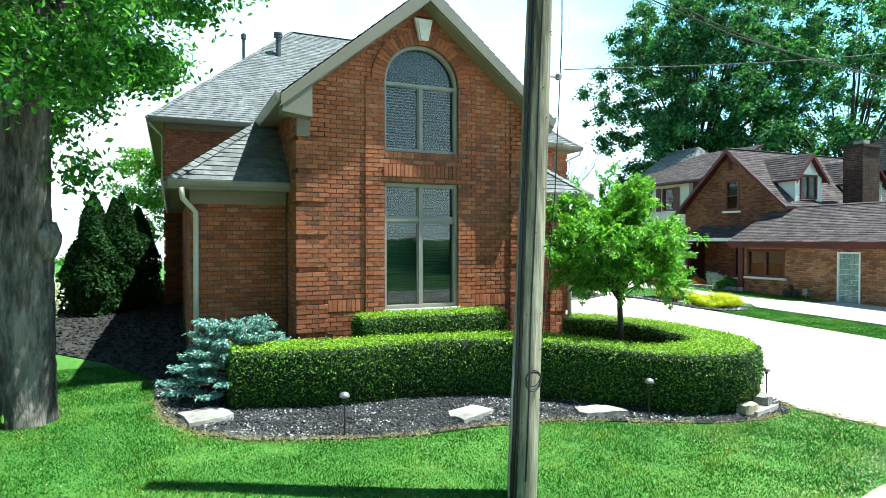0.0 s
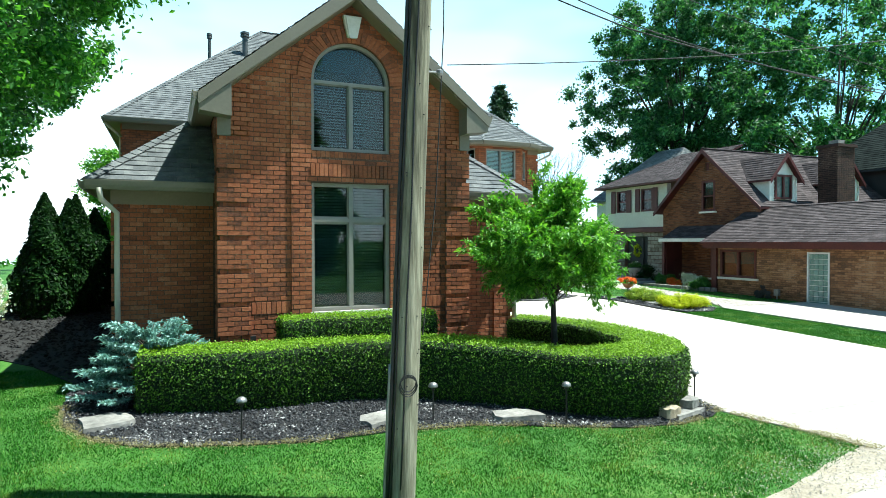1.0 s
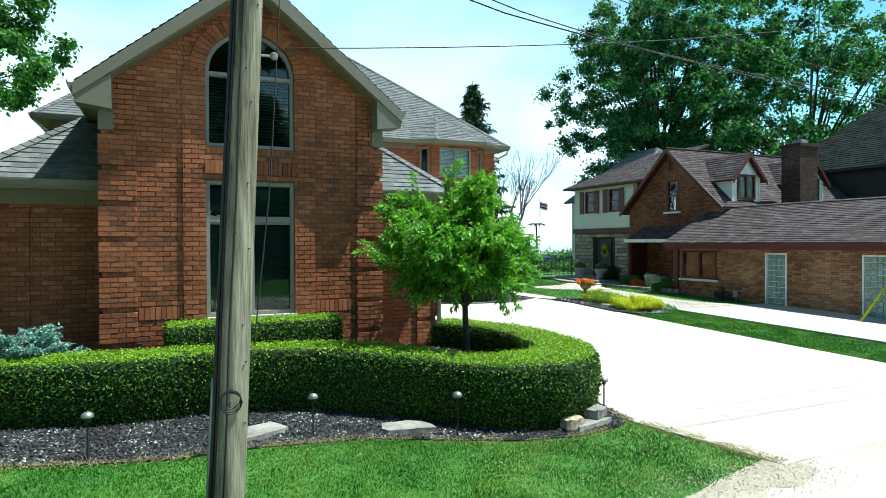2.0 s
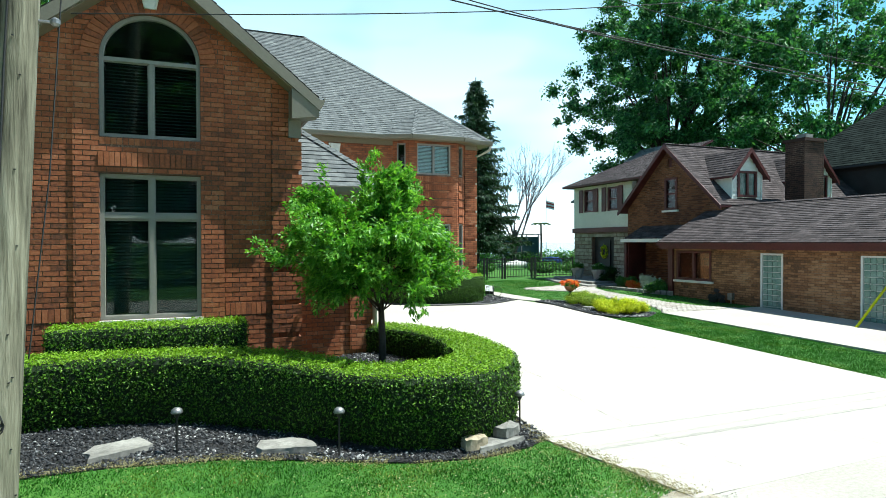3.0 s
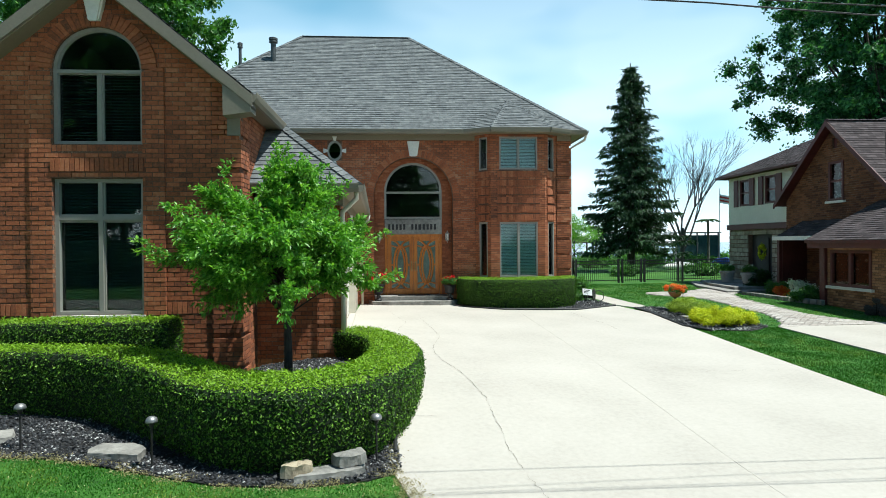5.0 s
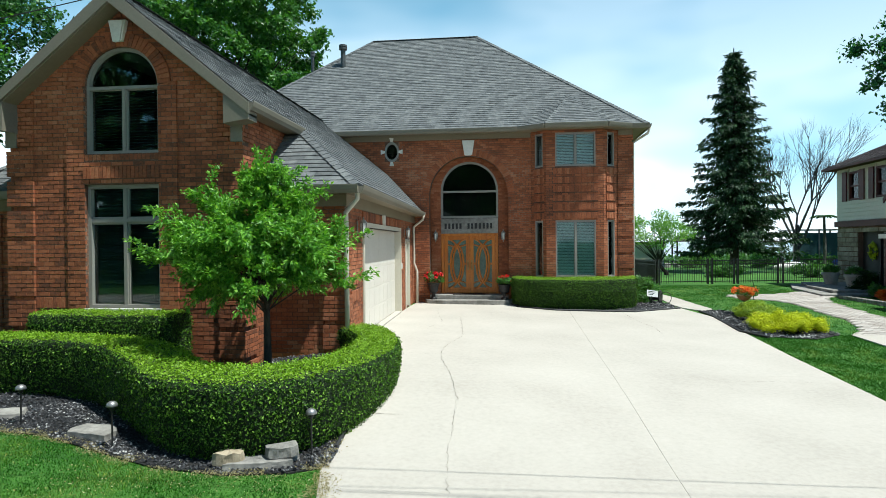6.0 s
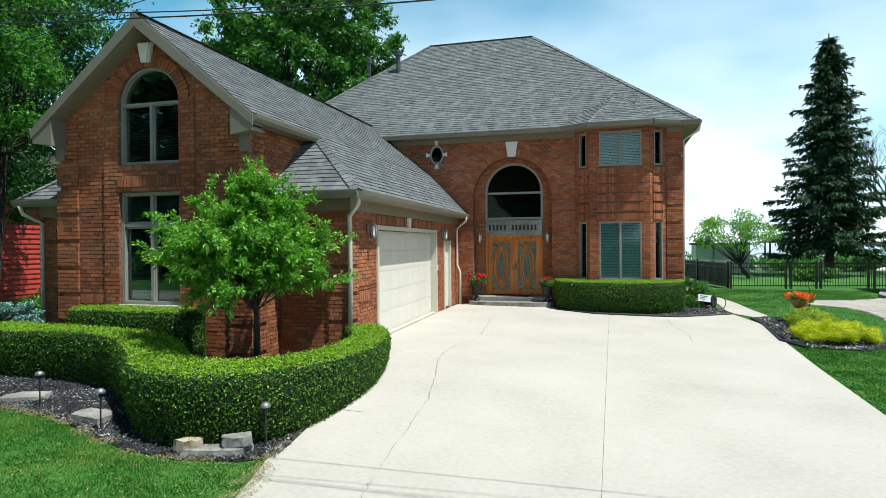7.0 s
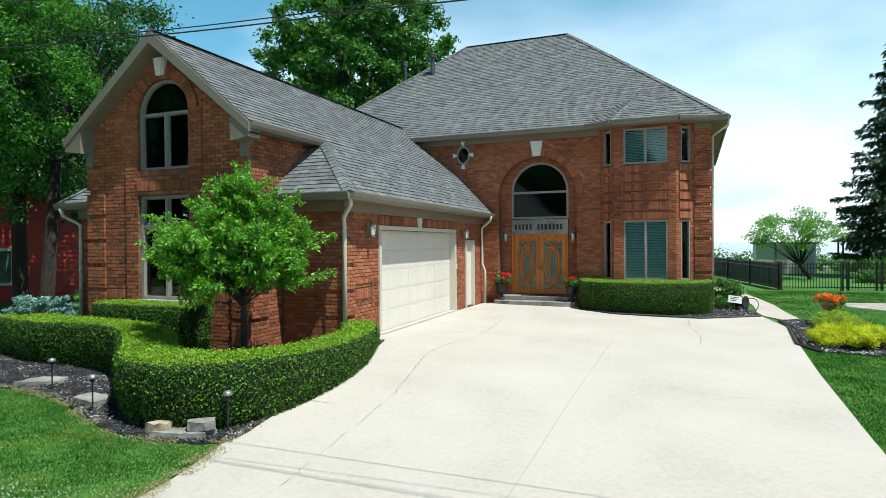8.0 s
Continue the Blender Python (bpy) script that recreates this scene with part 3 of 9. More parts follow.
def solid_wall(name, poly, holes, origin, udir, ndir, thick, material, parent):
    """A wall of real thickness with openings through it. u runs along udir, v up; ndir points out of the face."""
    bm = bmesh.new()
    u, n = Vector(udir), Vector(ndir)
    o = Vector(origin) - n * 0.011
    loops = [list(poly)]
    for h in holes:
        u0, u1, v0, v1 = h[:4]
        if len(h) > 4:
            r, c = (u1 - u0) / 2, (u0 + u1) / 2
            arc = [(c + r * math.cos(a), h[4] + (v1 - h[4]) * math.sin(a)) for a in np.linspace(0, math.pi, 21)]
            loops.append([(u0, v0), (u1, v0)] + arc)
        else:
            loops.append([(u0, v0), (u1, v0), (u1, v1), (u0, v1)])
    es = []
    for lp in loops:
        vs = [bm.verts.new(o + u * p[0] + Vector((0, 0, p[1]))) for p in lp]
        es += [bm.edges.new((vs[i], vs[(i + 1) % len(vs)])) for i in range(len(vs))]
    bmesh.ops.triangle_fill(bm, use_beauty=True, use_dissolve=False, edges=es)
    ext = bmesh.ops.extrude_face_region(bm, geom=bm.faces[:])
    bmesh.ops.translate(bm, vec=-n * thick, verts=[g for g in ext["geom"] if isinstance(g, bmesh.types.BMVert)])
    bmesh.ops.recalc_face_normals(bm, faces=bm.faces)
    return part(name, bm, material, parent)


def piece_mesh(quads, origin, udir, ndir, depth, proud, chamfer=0.0018):
    """Verts and quads of bricks on a wall face: front with a chamfer and four sides. proud: how far each stands out, a function of (u, v)."""
    o, u, n = np.array(origin), np.array(udir), np.array(ndir)
    up = np.array((0, 0, 1.0))
    V, F = [], []
    for a, b, c, d, k in quads:
        pr = proud((a[0] + b[0]) / 2, (a[1] + d[1]) / 2)
        if pr is None:
            continue
        pr += RNG.uniform(-0.003, 0.0025)
        base = len(V)
        for q in (a, b, c, d):
            V.append(o + u * q[0] + up * q[1] + n * (pr - depth))
        cu, cv = (a[0] + b[0] + c[0] + d[0]) / 4, (a[1] + d[1]) / 2
        for q in (a, b, c, d):
            V.append(o + u * (q[0] + chamfer * np.sign(cu - q[0])) + up * (q[1] + chamfer * np.sign(cv - q[1])) + n * (pr + RNG.uniform(-0.0016, 0.0016)))
        for i in range(4):
            j = (i + 1) % 4
            F.append((base + i, base + j, base + 4 + j, base + 4 + i))
        F.append((base + 4, base + 5, base + 6, base + 7))
    return V, F


house = tagged(new("brick_house"), "two-storey red-brick house with grey shingle roofs", "house")

# gable front: x 2.45 to 6.80, face at y 10.22; apex near x 4.58
GX0, GX1, GXM, GY = 2.45, 6.78, 4.6, 10.22
EAVE_G = 4.44
RIDGE_G = 6.34
W_LOW = (3.9, 5.28, 0.93, 3.1)
W_UP = (3.9, 5.28, 3.64, 5.5, 4.83)
FB = -0.45
gpoly = [(GX0, FB), (GX1, FB), (GX1, EAVE_G), (GXM, RIDGE_G - 0.12), (GX0, EAVE_G)]
solid_wall("gable_wall", gpoly, [W_LOW, W_UP], (0, GY, 0), (1, 0, 0), (0, -1, 0), 0.25, M_MORTAR, house)
solid_wall("gable_side_wall", [(GY + 0.262, FB), (13.2, FB), (13.2, 4.4), (GY + 0.262, 4.4)], [], (GX1, 0, 0), (0, 1, 0), (1, 0, 0), 0.25, M_MORTAR, house)
solid_wall("gable_side_wall", [(GY + 0.262, FB), (13.2, FB), (13.2, 4.4), (GY + 0.262, 4.4)], [], (GX0, 0, 0), (0, 1, 0), (-1, 0, 0), 0.25, M_MORTAR, house)
# garage wing
WX0, WX1, WY0, WEAVE = 0.9, 8.29, 11.2, 2.95
G_DOOR = (12.86, 18.05, 0.03, 2.38)
S_DOOR = (19.15, 20.0, 0.02, 2.12)
# the garage wall leans away from the street's square by two degrees
SKEW = 0.035
WU, WN = Vector((-SKEW, 1, 0)).normalized(), Vector((1, SKEW, 0)).normalized()
TURNED = Matrix.Translation((WX1, WY0, 0)) @ Matrix.Rotation(math.atan(SKEW), 4, "Z") @ Matrix.Translation((-WX1, -WY0, 0))
WO = TURNED @ Vector((WX1, 0, 0))
solid_wall("wing_front_wall", [(GX1, FB), (WX1, FB), (WX1, WEAVE), (GX1, WEAVE)], [], (0, WY0, 0), (1, 0, 0), (0, -1, 0), 0.25, M_MORTAR, house)
solid_wall("wing_front_wall", [(WX0, FB), (GX0, FB), (GX0, WEAVE), (WX0, WEAVE)], [], (0, WY0, 0), (1, 0, 0), (0, -1, 0), 0.25, M_MORTAR, house)
solid_wall("garage_wall", [(WY0 + 0.25, FB), (21.2, FB), (21.2, WEAVE), (WY0 + 0.25, WEAVE)], [G_DOOR, S_DOOR], WO, WU, WN, 0.25, M_MORTAR, house)
solid_wall("wing_side_wall", [(WY0 + 0.25, FB), (21.2, FB), (21.2, WEAVE), (WY0 + 0.25, WEAVE)], [], (WX0, 0, 0), (0, 1, 0), (-1, 0, 0), 0.25, M_MORTAR, house)
# main block
MX0, MX1, MY0, MY1, MEAVE = 0.42, 15.28, 21.2, 32.8, 5.74
ARCH = (8.5, 11.2, 0.25, 5.0, 3.65)
BAYW = 11.85, 14.85
solid_wall("front_wall", [(MX0, FB), (MX1, FB), (MX1, MEAVE), (MX0, MEAVE)], [ARCH, (7.02, 7.4, 4.93, 5.45), (BAYW[0] + 0.1, BAYW[1] - 0.1, 0.2, MEAVE - 0.1)], (0, MY0, 0), (1, 0, 0), (0, -1, 0), 0.25, M_MORTAR, house)
solid_wall("side_wall", [(MY0 + 0.25, FB), (MY1, FB), (MY1, MEAVE), (MY0 + 0.25, MEAVE)], [], (MX1, 0, 0), (0, 1, 0), (1, 0, 0), 0.25, M_MORTAR, house)
solid_wall("side_wall", [(MY0 + 0.25, FB), (MY1, FB), (MY1, MEAVE), (MY0 + 0.25, MEAVE)], [], (MX0, 0, 0), (0, 1, 0), (-1, 0, 0), 0.25, M_MORTAR, house)
solid_wall("back_wall", [(MX0, FB), (MX1, FB), (MX1, MEAVE), (MX0, MEAVE)], [], (0, MY1, 0), (1, 0, 0), (0, 1, 0), 0.25, M_MORTAR, house)


BAY = [(11.98, 21.2), (12.45, 20.75), (14.3, 20.75), (14.82, 21.2)]
# roofs
PITCH, EZ, GF = 0.825, 3.08, 9.88
EX1, EX0, EYF = 8.65, 0.53, 10.84
GRZ = EZ + (EX1 - GXM) * PITCH
RETX = 7.05
RETZ = GRZ - (RETX - GXM) * PITCH
LETX = 2 * GXM - RETX
HD = (RETZ - EZ) / PITCH
MEZ, MEYF, MEX1, MEX0, MPITCH = 5.86, 20.8, 15.75, -0.02, 0.824
RDY = 27.0
MRZ = MEZ + (RDY - MEYF) * MPITCH
RDX1, RDX0 = MEX1 - (RDY - MEYF) + 0.3, 5.3
BACK = 2 * RDY - MEYF
YB = MEYF + (GRZ - MEZ) / MPITCH
ROOFS = [
    # eave edge first, then up the slope
    ("gable_slope", [(RETX, GF, RETZ), (RETX, 21.2, RETZ), (GXM, YB + 0.1, GRZ), (GXM, GF, GRZ)]),
    ("gable_slope", [(LETX, 21.2, RETZ), (LETX, GF, RETZ), (GXM, GF, GRZ), (GXM, YB + 0.1, GRZ)]),
    ("wing_slope", [(EX0, 21.2, EZ), (EX0, EYF, EZ), (LETX, EYF + HD, RETZ), (LETX, 21.2, RETZ)]),
    ("hip_slope", [(GX1, EYF, EZ), (EX1, EYF, EZ), (RETX, EYF + HD, RETZ), (GX1, EYF + HD, RETZ)]),
    ("hip_slope", [(EX0, EYF, EZ), (GX0, EYF, EZ), (GX0, EYF + HD, RETZ), (LETX, EYF + HD, RETZ)]),
    ("main_slope", [(MEX0, MEYF, MEZ), (MEX1, MEYF, MEZ), (RDX1, RDY, MRZ), (RDX0, RDY, MRZ)]),
    ("main_slope", [(MEX1, MEYF, MEZ), (MEX1, BACK, MEZ), (RDX1, RDY, MRZ)]),
    ("main_slope", [(MEX1, BACK, MEZ), (MEX0, BACK, MEZ), (RDX0, RDY, MRZ), (RDX1, RDY, MRZ)]),
    ("main_slope", [(MEX0, BACK, MEZ), (MEX0, MEYF, MEZ), (RDX0, RDY, MRZ)]),
]
for k in range(6):
    y0, y1 = EYF + (21.2 - EYF) * k / 6, EYF + (21.2 - EYF) * (k + 1) / 6
    e0, e1 = (EX1 - SKEW * (y0 - EYF), y0, EZ), (EX1 - SKEW * (y1 - EYF), y1, EZ)
    t0, t1 = (RETX, max(y0, EYF + HD), RETZ), (RETX, max(y1, EYF + HD), RETZ)
    ROOFS += [("garage_slope", [e0, e1, t1])] + ([("garage_slope", [e0, t1, t0])] if t1[1] - t0[1] > 0.01 else [])
BAPEX = (13.35, 22.45, MEZ + 1.65 * MPITCH + 0.03)
BEAVE = [(11.55, 20.8, MEZ), (12.4, 20.33, MEZ), (14.38, 20.33, MEZ), (15.2, 20.8, MEZ)]
for a, b in zip(BEAVE, BEAVE[1:]):
    ROOFS.append(("bay_slope", [a, b, BAPEX]))


def roof_slab(name, corners, thick, material, parent):
    """The boarded slab under the shingles; corners with the eave first."""
    bm = bmesh.new()
    top = [bm.verts.new(Vector(c) - Vector((0, 0, 0.012))) for c in corners]
    low = [bm.verts.new(Vector(c) - Vector((0, 0, thick))) for c in corners]
    bm.faces.new(top)
    bm.faces.new(low[::-1])
    for i in range(len(corners)):
        j = (i + 1) % len(corners)
        bm.faces.new((top[i], low[i], low[j], top[j]))
    bmesh.ops.recalc_face_normals(bm, faces=bm.faces)
    return part(name, bm, material, parent)


def shingles(corners, material, parent, course=0.143, length=0.33):
    """Shingle tabs in courses over a roof plane, each a thin wedge that laps the one below."""
    c = [np.array(p, float) for p in corners]
    n = np.cross(c[1] - c[0], c[-1] - c[0])
    n /= np.linalg.norm(n)
    if n[2] < 0:
        n = -n
    u = np.cross((0, 0, 1.0), n)
    u /= np.linalg.norm(u)
    w = np.cross(n, u)
    if w[2] < 0:
        w = -w
    poly = [(float((p - c[0]) @ u), float((p - c[0]) @ w)) for p in c]
    V, F = [], []
    for a, b, cc, d, k in lay(poly, [], course, length, 0.004, u_shift=0.37):
        base = len(V)
        t = 0.012 + RNG.uniform(0, 0.009)
        for q, h in ((a, -0.004), (b, -0.004), (a, t), (b, t), (cc, 0.003), (d, 0.003)):
            V.append(c[0] + u * q[0] + w * q[1] + n * h)
        F.append((base, base + 1, base + 3, base + 2))
        F.append((base + 2, base + 3, base + 4, base + 5))
    return bulk("shingles", V, F, material, parent, kind="stuff")


for nm, cs in ROOFS:
    slope = roof_slab(nm, cs, 0.09, M_TRIM, house)
    shingles(cs, M_SHINGLE, slope)


def caps(a, b, material, parent):
    """Cap shingles along a hip or ridge."""
    a, b = Vector(a), Vector(b)
    d = b - a
    n = int(d.length / 0.16)
    side = d.cross(Vector((0, 0, 1))).normalized()
    up = side.cross(d).normalized()
    V, F = [], []
    for i in range(n):
        p, q = a + d * (i / n), a + d * ((i + 1.25) / n)
        base = len(V)
        for pt, lift in ((p, 0.035), (q, 0.02)):
            V += [pt - side * 0.13 + up * (lift - 0.055), pt + up * lift, pt + side * 0.13 + up * (lift - 0.055), pt + up * (lift - 0.06)]
        F += [(base, base + 1, base + 5, base + 4), (base + 1, base + 2, base + 6, base + 5), (base, base + 3, base + 2, base + 1)]
    return bulk("cap_shingles", V, F, material, parent, kind="stuff")


for a, b in (((EX1, EYF, EZ), (RETX, EYF + HD, RETZ)), ((EX0, EYF, EZ), (LETX, EYF + HD, RETZ)), ((GXM, GF, GRZ), (GXM, YB, GRZ)),
             ((RDX0, RDY, MRZ), (RDX1, RDY, MRZ)), ((MEX1, MEYF, MEZ), (RDX1, RDY, MRZ)), ((MEX0, MEYF, MEZ), (RDX0, RDY, MRZ)),
             (BEAVE[1], BAPEX), (BEAVE[2], BAPEX)):
    caps(a, b, M_SHINGLE, house)


def soffit(poly, z, name="soffit"):
    bm = bmesh.new()
    prism(bm, poly, "z", z - 0.03, z)
    return part(name, bm, M_SOFFIT, house)


def gutter(a, b, out, name="gutter"):
    """An eave gutter: a moulded trough along a to b, opening upwards, out points away from the wall."""
    bm = bmesh.new()
    a, b, o = Vector(a), Vector(b), Vector(out)
    prof = [(0.0, -0.15), (0.05, -0.15), (0.085, -0.09), (0.1, -0.02), (0.1, 0.0), (0.085, 0.0), (0.08, -0.03), (0.0, -0.03)]
    rings = [[bm.verts.new(p + o * q[0] + Vector((0, 0, q[1]))) for q in prof] for p in (a, b)]
    n = len(prof)
    for i in range(n):
        bm.faces.new((rings[0][i], rings[0][(i + 1) % n], rings[1][(i + 1) % n], rings[1][i]))
    bm.faces.new(rings[0])
    bm.faces.new(rings[1][::-1])
    bmesh.ops.recalc_face_normals(bm, faces=bm.faces)
    return part(name, bm, M_TRIM, house)


# wing eaves
EXF = EX1 - SKEW * (21.1 - EYF)
gutter((EX1, EYF, EZ), (EXF, 21.1, EZ), WN)
gutter((GX1 + 0.03, EYF, EZ), (EX1, EYF, EZ), (0, -1, 0))
gutter((EX0, EYF, EZ), (GX0 - 0.03, EYF, EZ), (0, -1, 0))
gutter((EX0, EYF, EZ), (EX0, 21.1, EZ), (-1, 0, 0))
soffit([(WX1 - 0.05, EYF + 0.02), (EX1 - 0.002, EYF + 0.02), (EXF - 0.002, 21.15), (WX1 - 0.4, 21.15)], EZ - 0.1)
soffit([(GX1 + 0.01, EYF + 0.022), (WX1 - 0.052, EYF + 0.022), (WX1 - 0.052, WY0), (GX1 + 0.01, WY0)], EZ - 0.1)
soffit([(EX0 + 0.002, EYF + 0.02), (GX0 - 0.01, EYF + 0.02), (GX0 - 0.01, WY0), (EX0 + 0.002, WY0)], EZ - 0.1)
soffit([(EX0 + 0.002, WY0 + 0.002), (WX0 + 0.05, WY0 + 0.002), (WX0 + 0.05, 21.15), (EX0 + 0.002, 21.15)], EZ - 0.1)
# main eaves
BP = [(p[0], p[1]) for p in BEAVE]
gutter((MEX0, MEYF, MEZ), BEAVE[0], (0, -1, 0))
for a, b in zip(BEAVE, BEAVE[1:]):
    d = (Vector(b) - Vector(a)).normalized()
    gutter(a, b, (d.y, -d.x, 0))
gutter(BEAVE[3], (MEX1, MEYF, MEZ), (0, -1, 0))
gutter((MEX1, MEYF, MEZ), (MEX1, BACK, MEZ), (1, 0, 0))
gutter((MEX0, MEYF, MEZ), (MEX0, BACK, MEZ), (-1, 0, 0))
soffit([(MEX0 + 0.01, MEYF + 0.02), (MEX1 - 0.01, MEYF + 0.02), (MEX1 - 0.01, MY0 + 0.02), (MEX0 + 0.01, MY0 + 0.02)], MEZ - 0.1)
soffit([BP[0], BP[1], BP[2], BP[3]], MEZ - 0.11)
soffit([(MX1 - 0.02, MY0 + 0.022), (MEX1 - 0.01, MY0 + 0.022), (MEX1 - 0.01, BACK - 0.02), (MX1 - 0.02, BACK - 0.02)], MEZ - 0.1)
soffit([(MEX0 + 0.01, MY0 + 0.022), (MX0 + 0.02, MY0 + 0.022), (MX0 + 0.02, BACK - 0.02), (MEX0 + 0.01, BACK - 0.02)], MEZ - 0.1)
# frieze boards
block("frieze", (WX1 + 0.02, WX1 + 0.05, WY0 + 0.0, 21.15, EZ - 0.36, EZ - 0.131), M_SOFFIT, house, m=TURNED)
block("frieze", (GX1 + 0.04, WX1 + 0.05, WY0 - 0.05, WY0 - 0.02, EZ - 0.36, EZ - 0.131), M_SOFFIT, house)
block("frieze", (WX0 - 0.04, GX0 - 0.04, WY0 - 0.05, WY0 - 0.02, EZ - 0.36, EZ - 0.131), M_SOFFIT, house)
block("frieze", (MX0, BAY[0][0] - 0.02, MY0 - 0.05, MY0 - 0.02, MEZ - 0.3, MEZ - 0.131), M_SOFFIT, house)
block("frieze", (BAY[3][0] + 0.02, MX1 + 0.03, MY0 - 0.05, MY0 - 0.02, MEZ - 0.3, MEZ - 0.131), M_SOFFIT, house)

# rake trim of the gable
for s in (-1, 1):
    bm = bmesh.new()
    ex = RETX if s > 0 else LETX
    ex += 0.02 * s
    ez = GRZ - abs(ex - GXM) * PITCH
    prism(bm, [(GXM, GRZ - 0.02), (ex, ez - 0.02), (ex, ez - 0.2), (GXM, GRZ - 0.27)], "y", GF - 0.03, GF + 0.015)
    part("rake_board", bm, M_TRIM, house)
for s in (-1, 1):
    bm = bmesh.new()
    ex = RETX if s > 0 else LETX
    ez = GRZ - abs(ex - GXM) * PITCH
    prism(bm, [(GXM, GRZ - 0.25), (ex, ez - 0.2), (ex, ez - 0.23), (GXM, GRZ - 0.28)], "y", GF + 0.016, GY + 0.02)
    part("rake_soffit", bm, M_SOFFIT, house)
for s in (-1, 1):
    bm = bmesh.new()
    ex = RETX if s > 0 else LETX
    wx = GX1 if s > 0 else GX0
    ez = GRZ - abs(ex - GXM) * PITCH
    tx = wx - 0.16 * s
    tz = GRZ - abs(tx - GXM) * PITCH - 0.24
    prism(bm, [(ex, ez - 0.14), (ex, ez - 0.3), (tx, ez - 0.36), (tx, tz)], "y", GF - 0.012, GY + 0.0)
    box(bm, min(wx - 0.17 * s, wx + 0.03 * s), max(wx - 0.17 * s, wx + 0.03 * s), GY - 0.07, GY - 0.022, ez - 0.62, ez - 0.3)
    part("eave_return", bm, M_TRIM, house)
gutter((RETX, GF, RETZ), (RETX, EYF + HD, RETZ), (1, 0, 0))
gutter((LETX, GF, RETZ), (LETX, EYF + HD, RETZ), (-1, 0, 0))
block("side_soffit", (GX1 + 0.02, RETX - 0.002, GY + 0.02, EYF + HD, RETZ - 0.14, RETZ - 0.11), M_SOFFIT, house)
block("side_soffit", (LETX + 0.002, GX0 - 0.02, GY + 0.02, EYF + HD, RETZ - 0.14, RETZ - 0.11), M_SOFFIT, house)


# bay walls
def edge_dirs(a, b):
    d = Vector((b[0] - a[0], b[1] - a[1], 0))
    L = d.length
    d /= L
    return L, d, Vector((d.y, -d.x, 0))


BAY_HOLES = [[(0.16, 0.5, 0.87, 2.75), (0.16, 0.5, 4.52, 5.64)], [(0.3, 1.6, 0.87, 2.75), (0.3, 1.6, 4.52, 5.64)], [(0.19, 0.53, 0.87, 2.75), (0.19, 0.53, 4.52, 5.64)]]
for (a, b), hs in zip(zip(BAY, BAY[1:]), BAY_HOLES):
    L, d, n = edge_dirs(a, b)
    solid_wall("bay_wall", [(0, FB), (L, FB), (L, 5.75), (0, 5.75)], hs, (a[0], a[1], 0), d, n, 0.2, M_MORTAR, house)
# entry recess
RECY = 21.62
solid_wall("entry_wall", [(8.3, FB), (11.4, FB), (11.4, 5.3), (8.3, 5.3)], [(8.85, 10.85, 0.27, 4.85, 3.85)], (0, RECY, 0), (1, 0, 0), (0, -1, 0), 0.2, M_BRICK, house)
# unseen inner floors and walls, added to keep the windows dark
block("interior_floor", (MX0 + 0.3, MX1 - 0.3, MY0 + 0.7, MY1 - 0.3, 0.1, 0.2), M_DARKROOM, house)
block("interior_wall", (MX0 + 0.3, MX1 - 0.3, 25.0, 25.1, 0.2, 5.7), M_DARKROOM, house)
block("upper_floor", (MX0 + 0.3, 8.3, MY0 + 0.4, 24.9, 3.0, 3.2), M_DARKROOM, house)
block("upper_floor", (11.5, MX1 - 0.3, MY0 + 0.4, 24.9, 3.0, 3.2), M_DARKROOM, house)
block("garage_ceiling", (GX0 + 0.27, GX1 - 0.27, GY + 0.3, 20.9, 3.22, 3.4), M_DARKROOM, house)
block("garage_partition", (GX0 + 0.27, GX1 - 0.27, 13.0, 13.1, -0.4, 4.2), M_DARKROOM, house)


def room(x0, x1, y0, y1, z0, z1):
    """An added room behind a window, indoor shade in its near-black colour: floor, ceiling, back and side walls, open
    towards the street.
    """
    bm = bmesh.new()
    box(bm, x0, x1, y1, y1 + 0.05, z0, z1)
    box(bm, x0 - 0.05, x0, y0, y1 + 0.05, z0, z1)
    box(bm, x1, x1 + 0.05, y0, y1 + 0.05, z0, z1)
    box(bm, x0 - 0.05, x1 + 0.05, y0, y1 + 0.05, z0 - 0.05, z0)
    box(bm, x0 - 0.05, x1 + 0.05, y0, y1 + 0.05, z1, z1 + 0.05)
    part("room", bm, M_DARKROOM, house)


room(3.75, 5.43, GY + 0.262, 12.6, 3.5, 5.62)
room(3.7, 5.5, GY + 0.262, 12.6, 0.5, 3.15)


# ---- hedges ----
def smooth_line(pts, n):
    out = []
    P = [Vector((*p, 0)) for p in pts]
    P = [2 * P[0] - P[1]] + P + [2 * P[-1] - P[-2]]
    for i in range(1, len(P) - 2):
        for k in range(n):
            t = k / n
            out.append(0.5 * ((2 * P[i]) + (P[i + 1] - P[i - 1]) * t + (2 * P[i - 1] - 5 * P[i] + 4 * P[i + 1] - P[i + 2]) * t * t + (3 * P[i] - P[i - 1] - 3 * P[i + 1] + P[i + 2]) * t ** 3))
    out.append(P[-2])
    return out


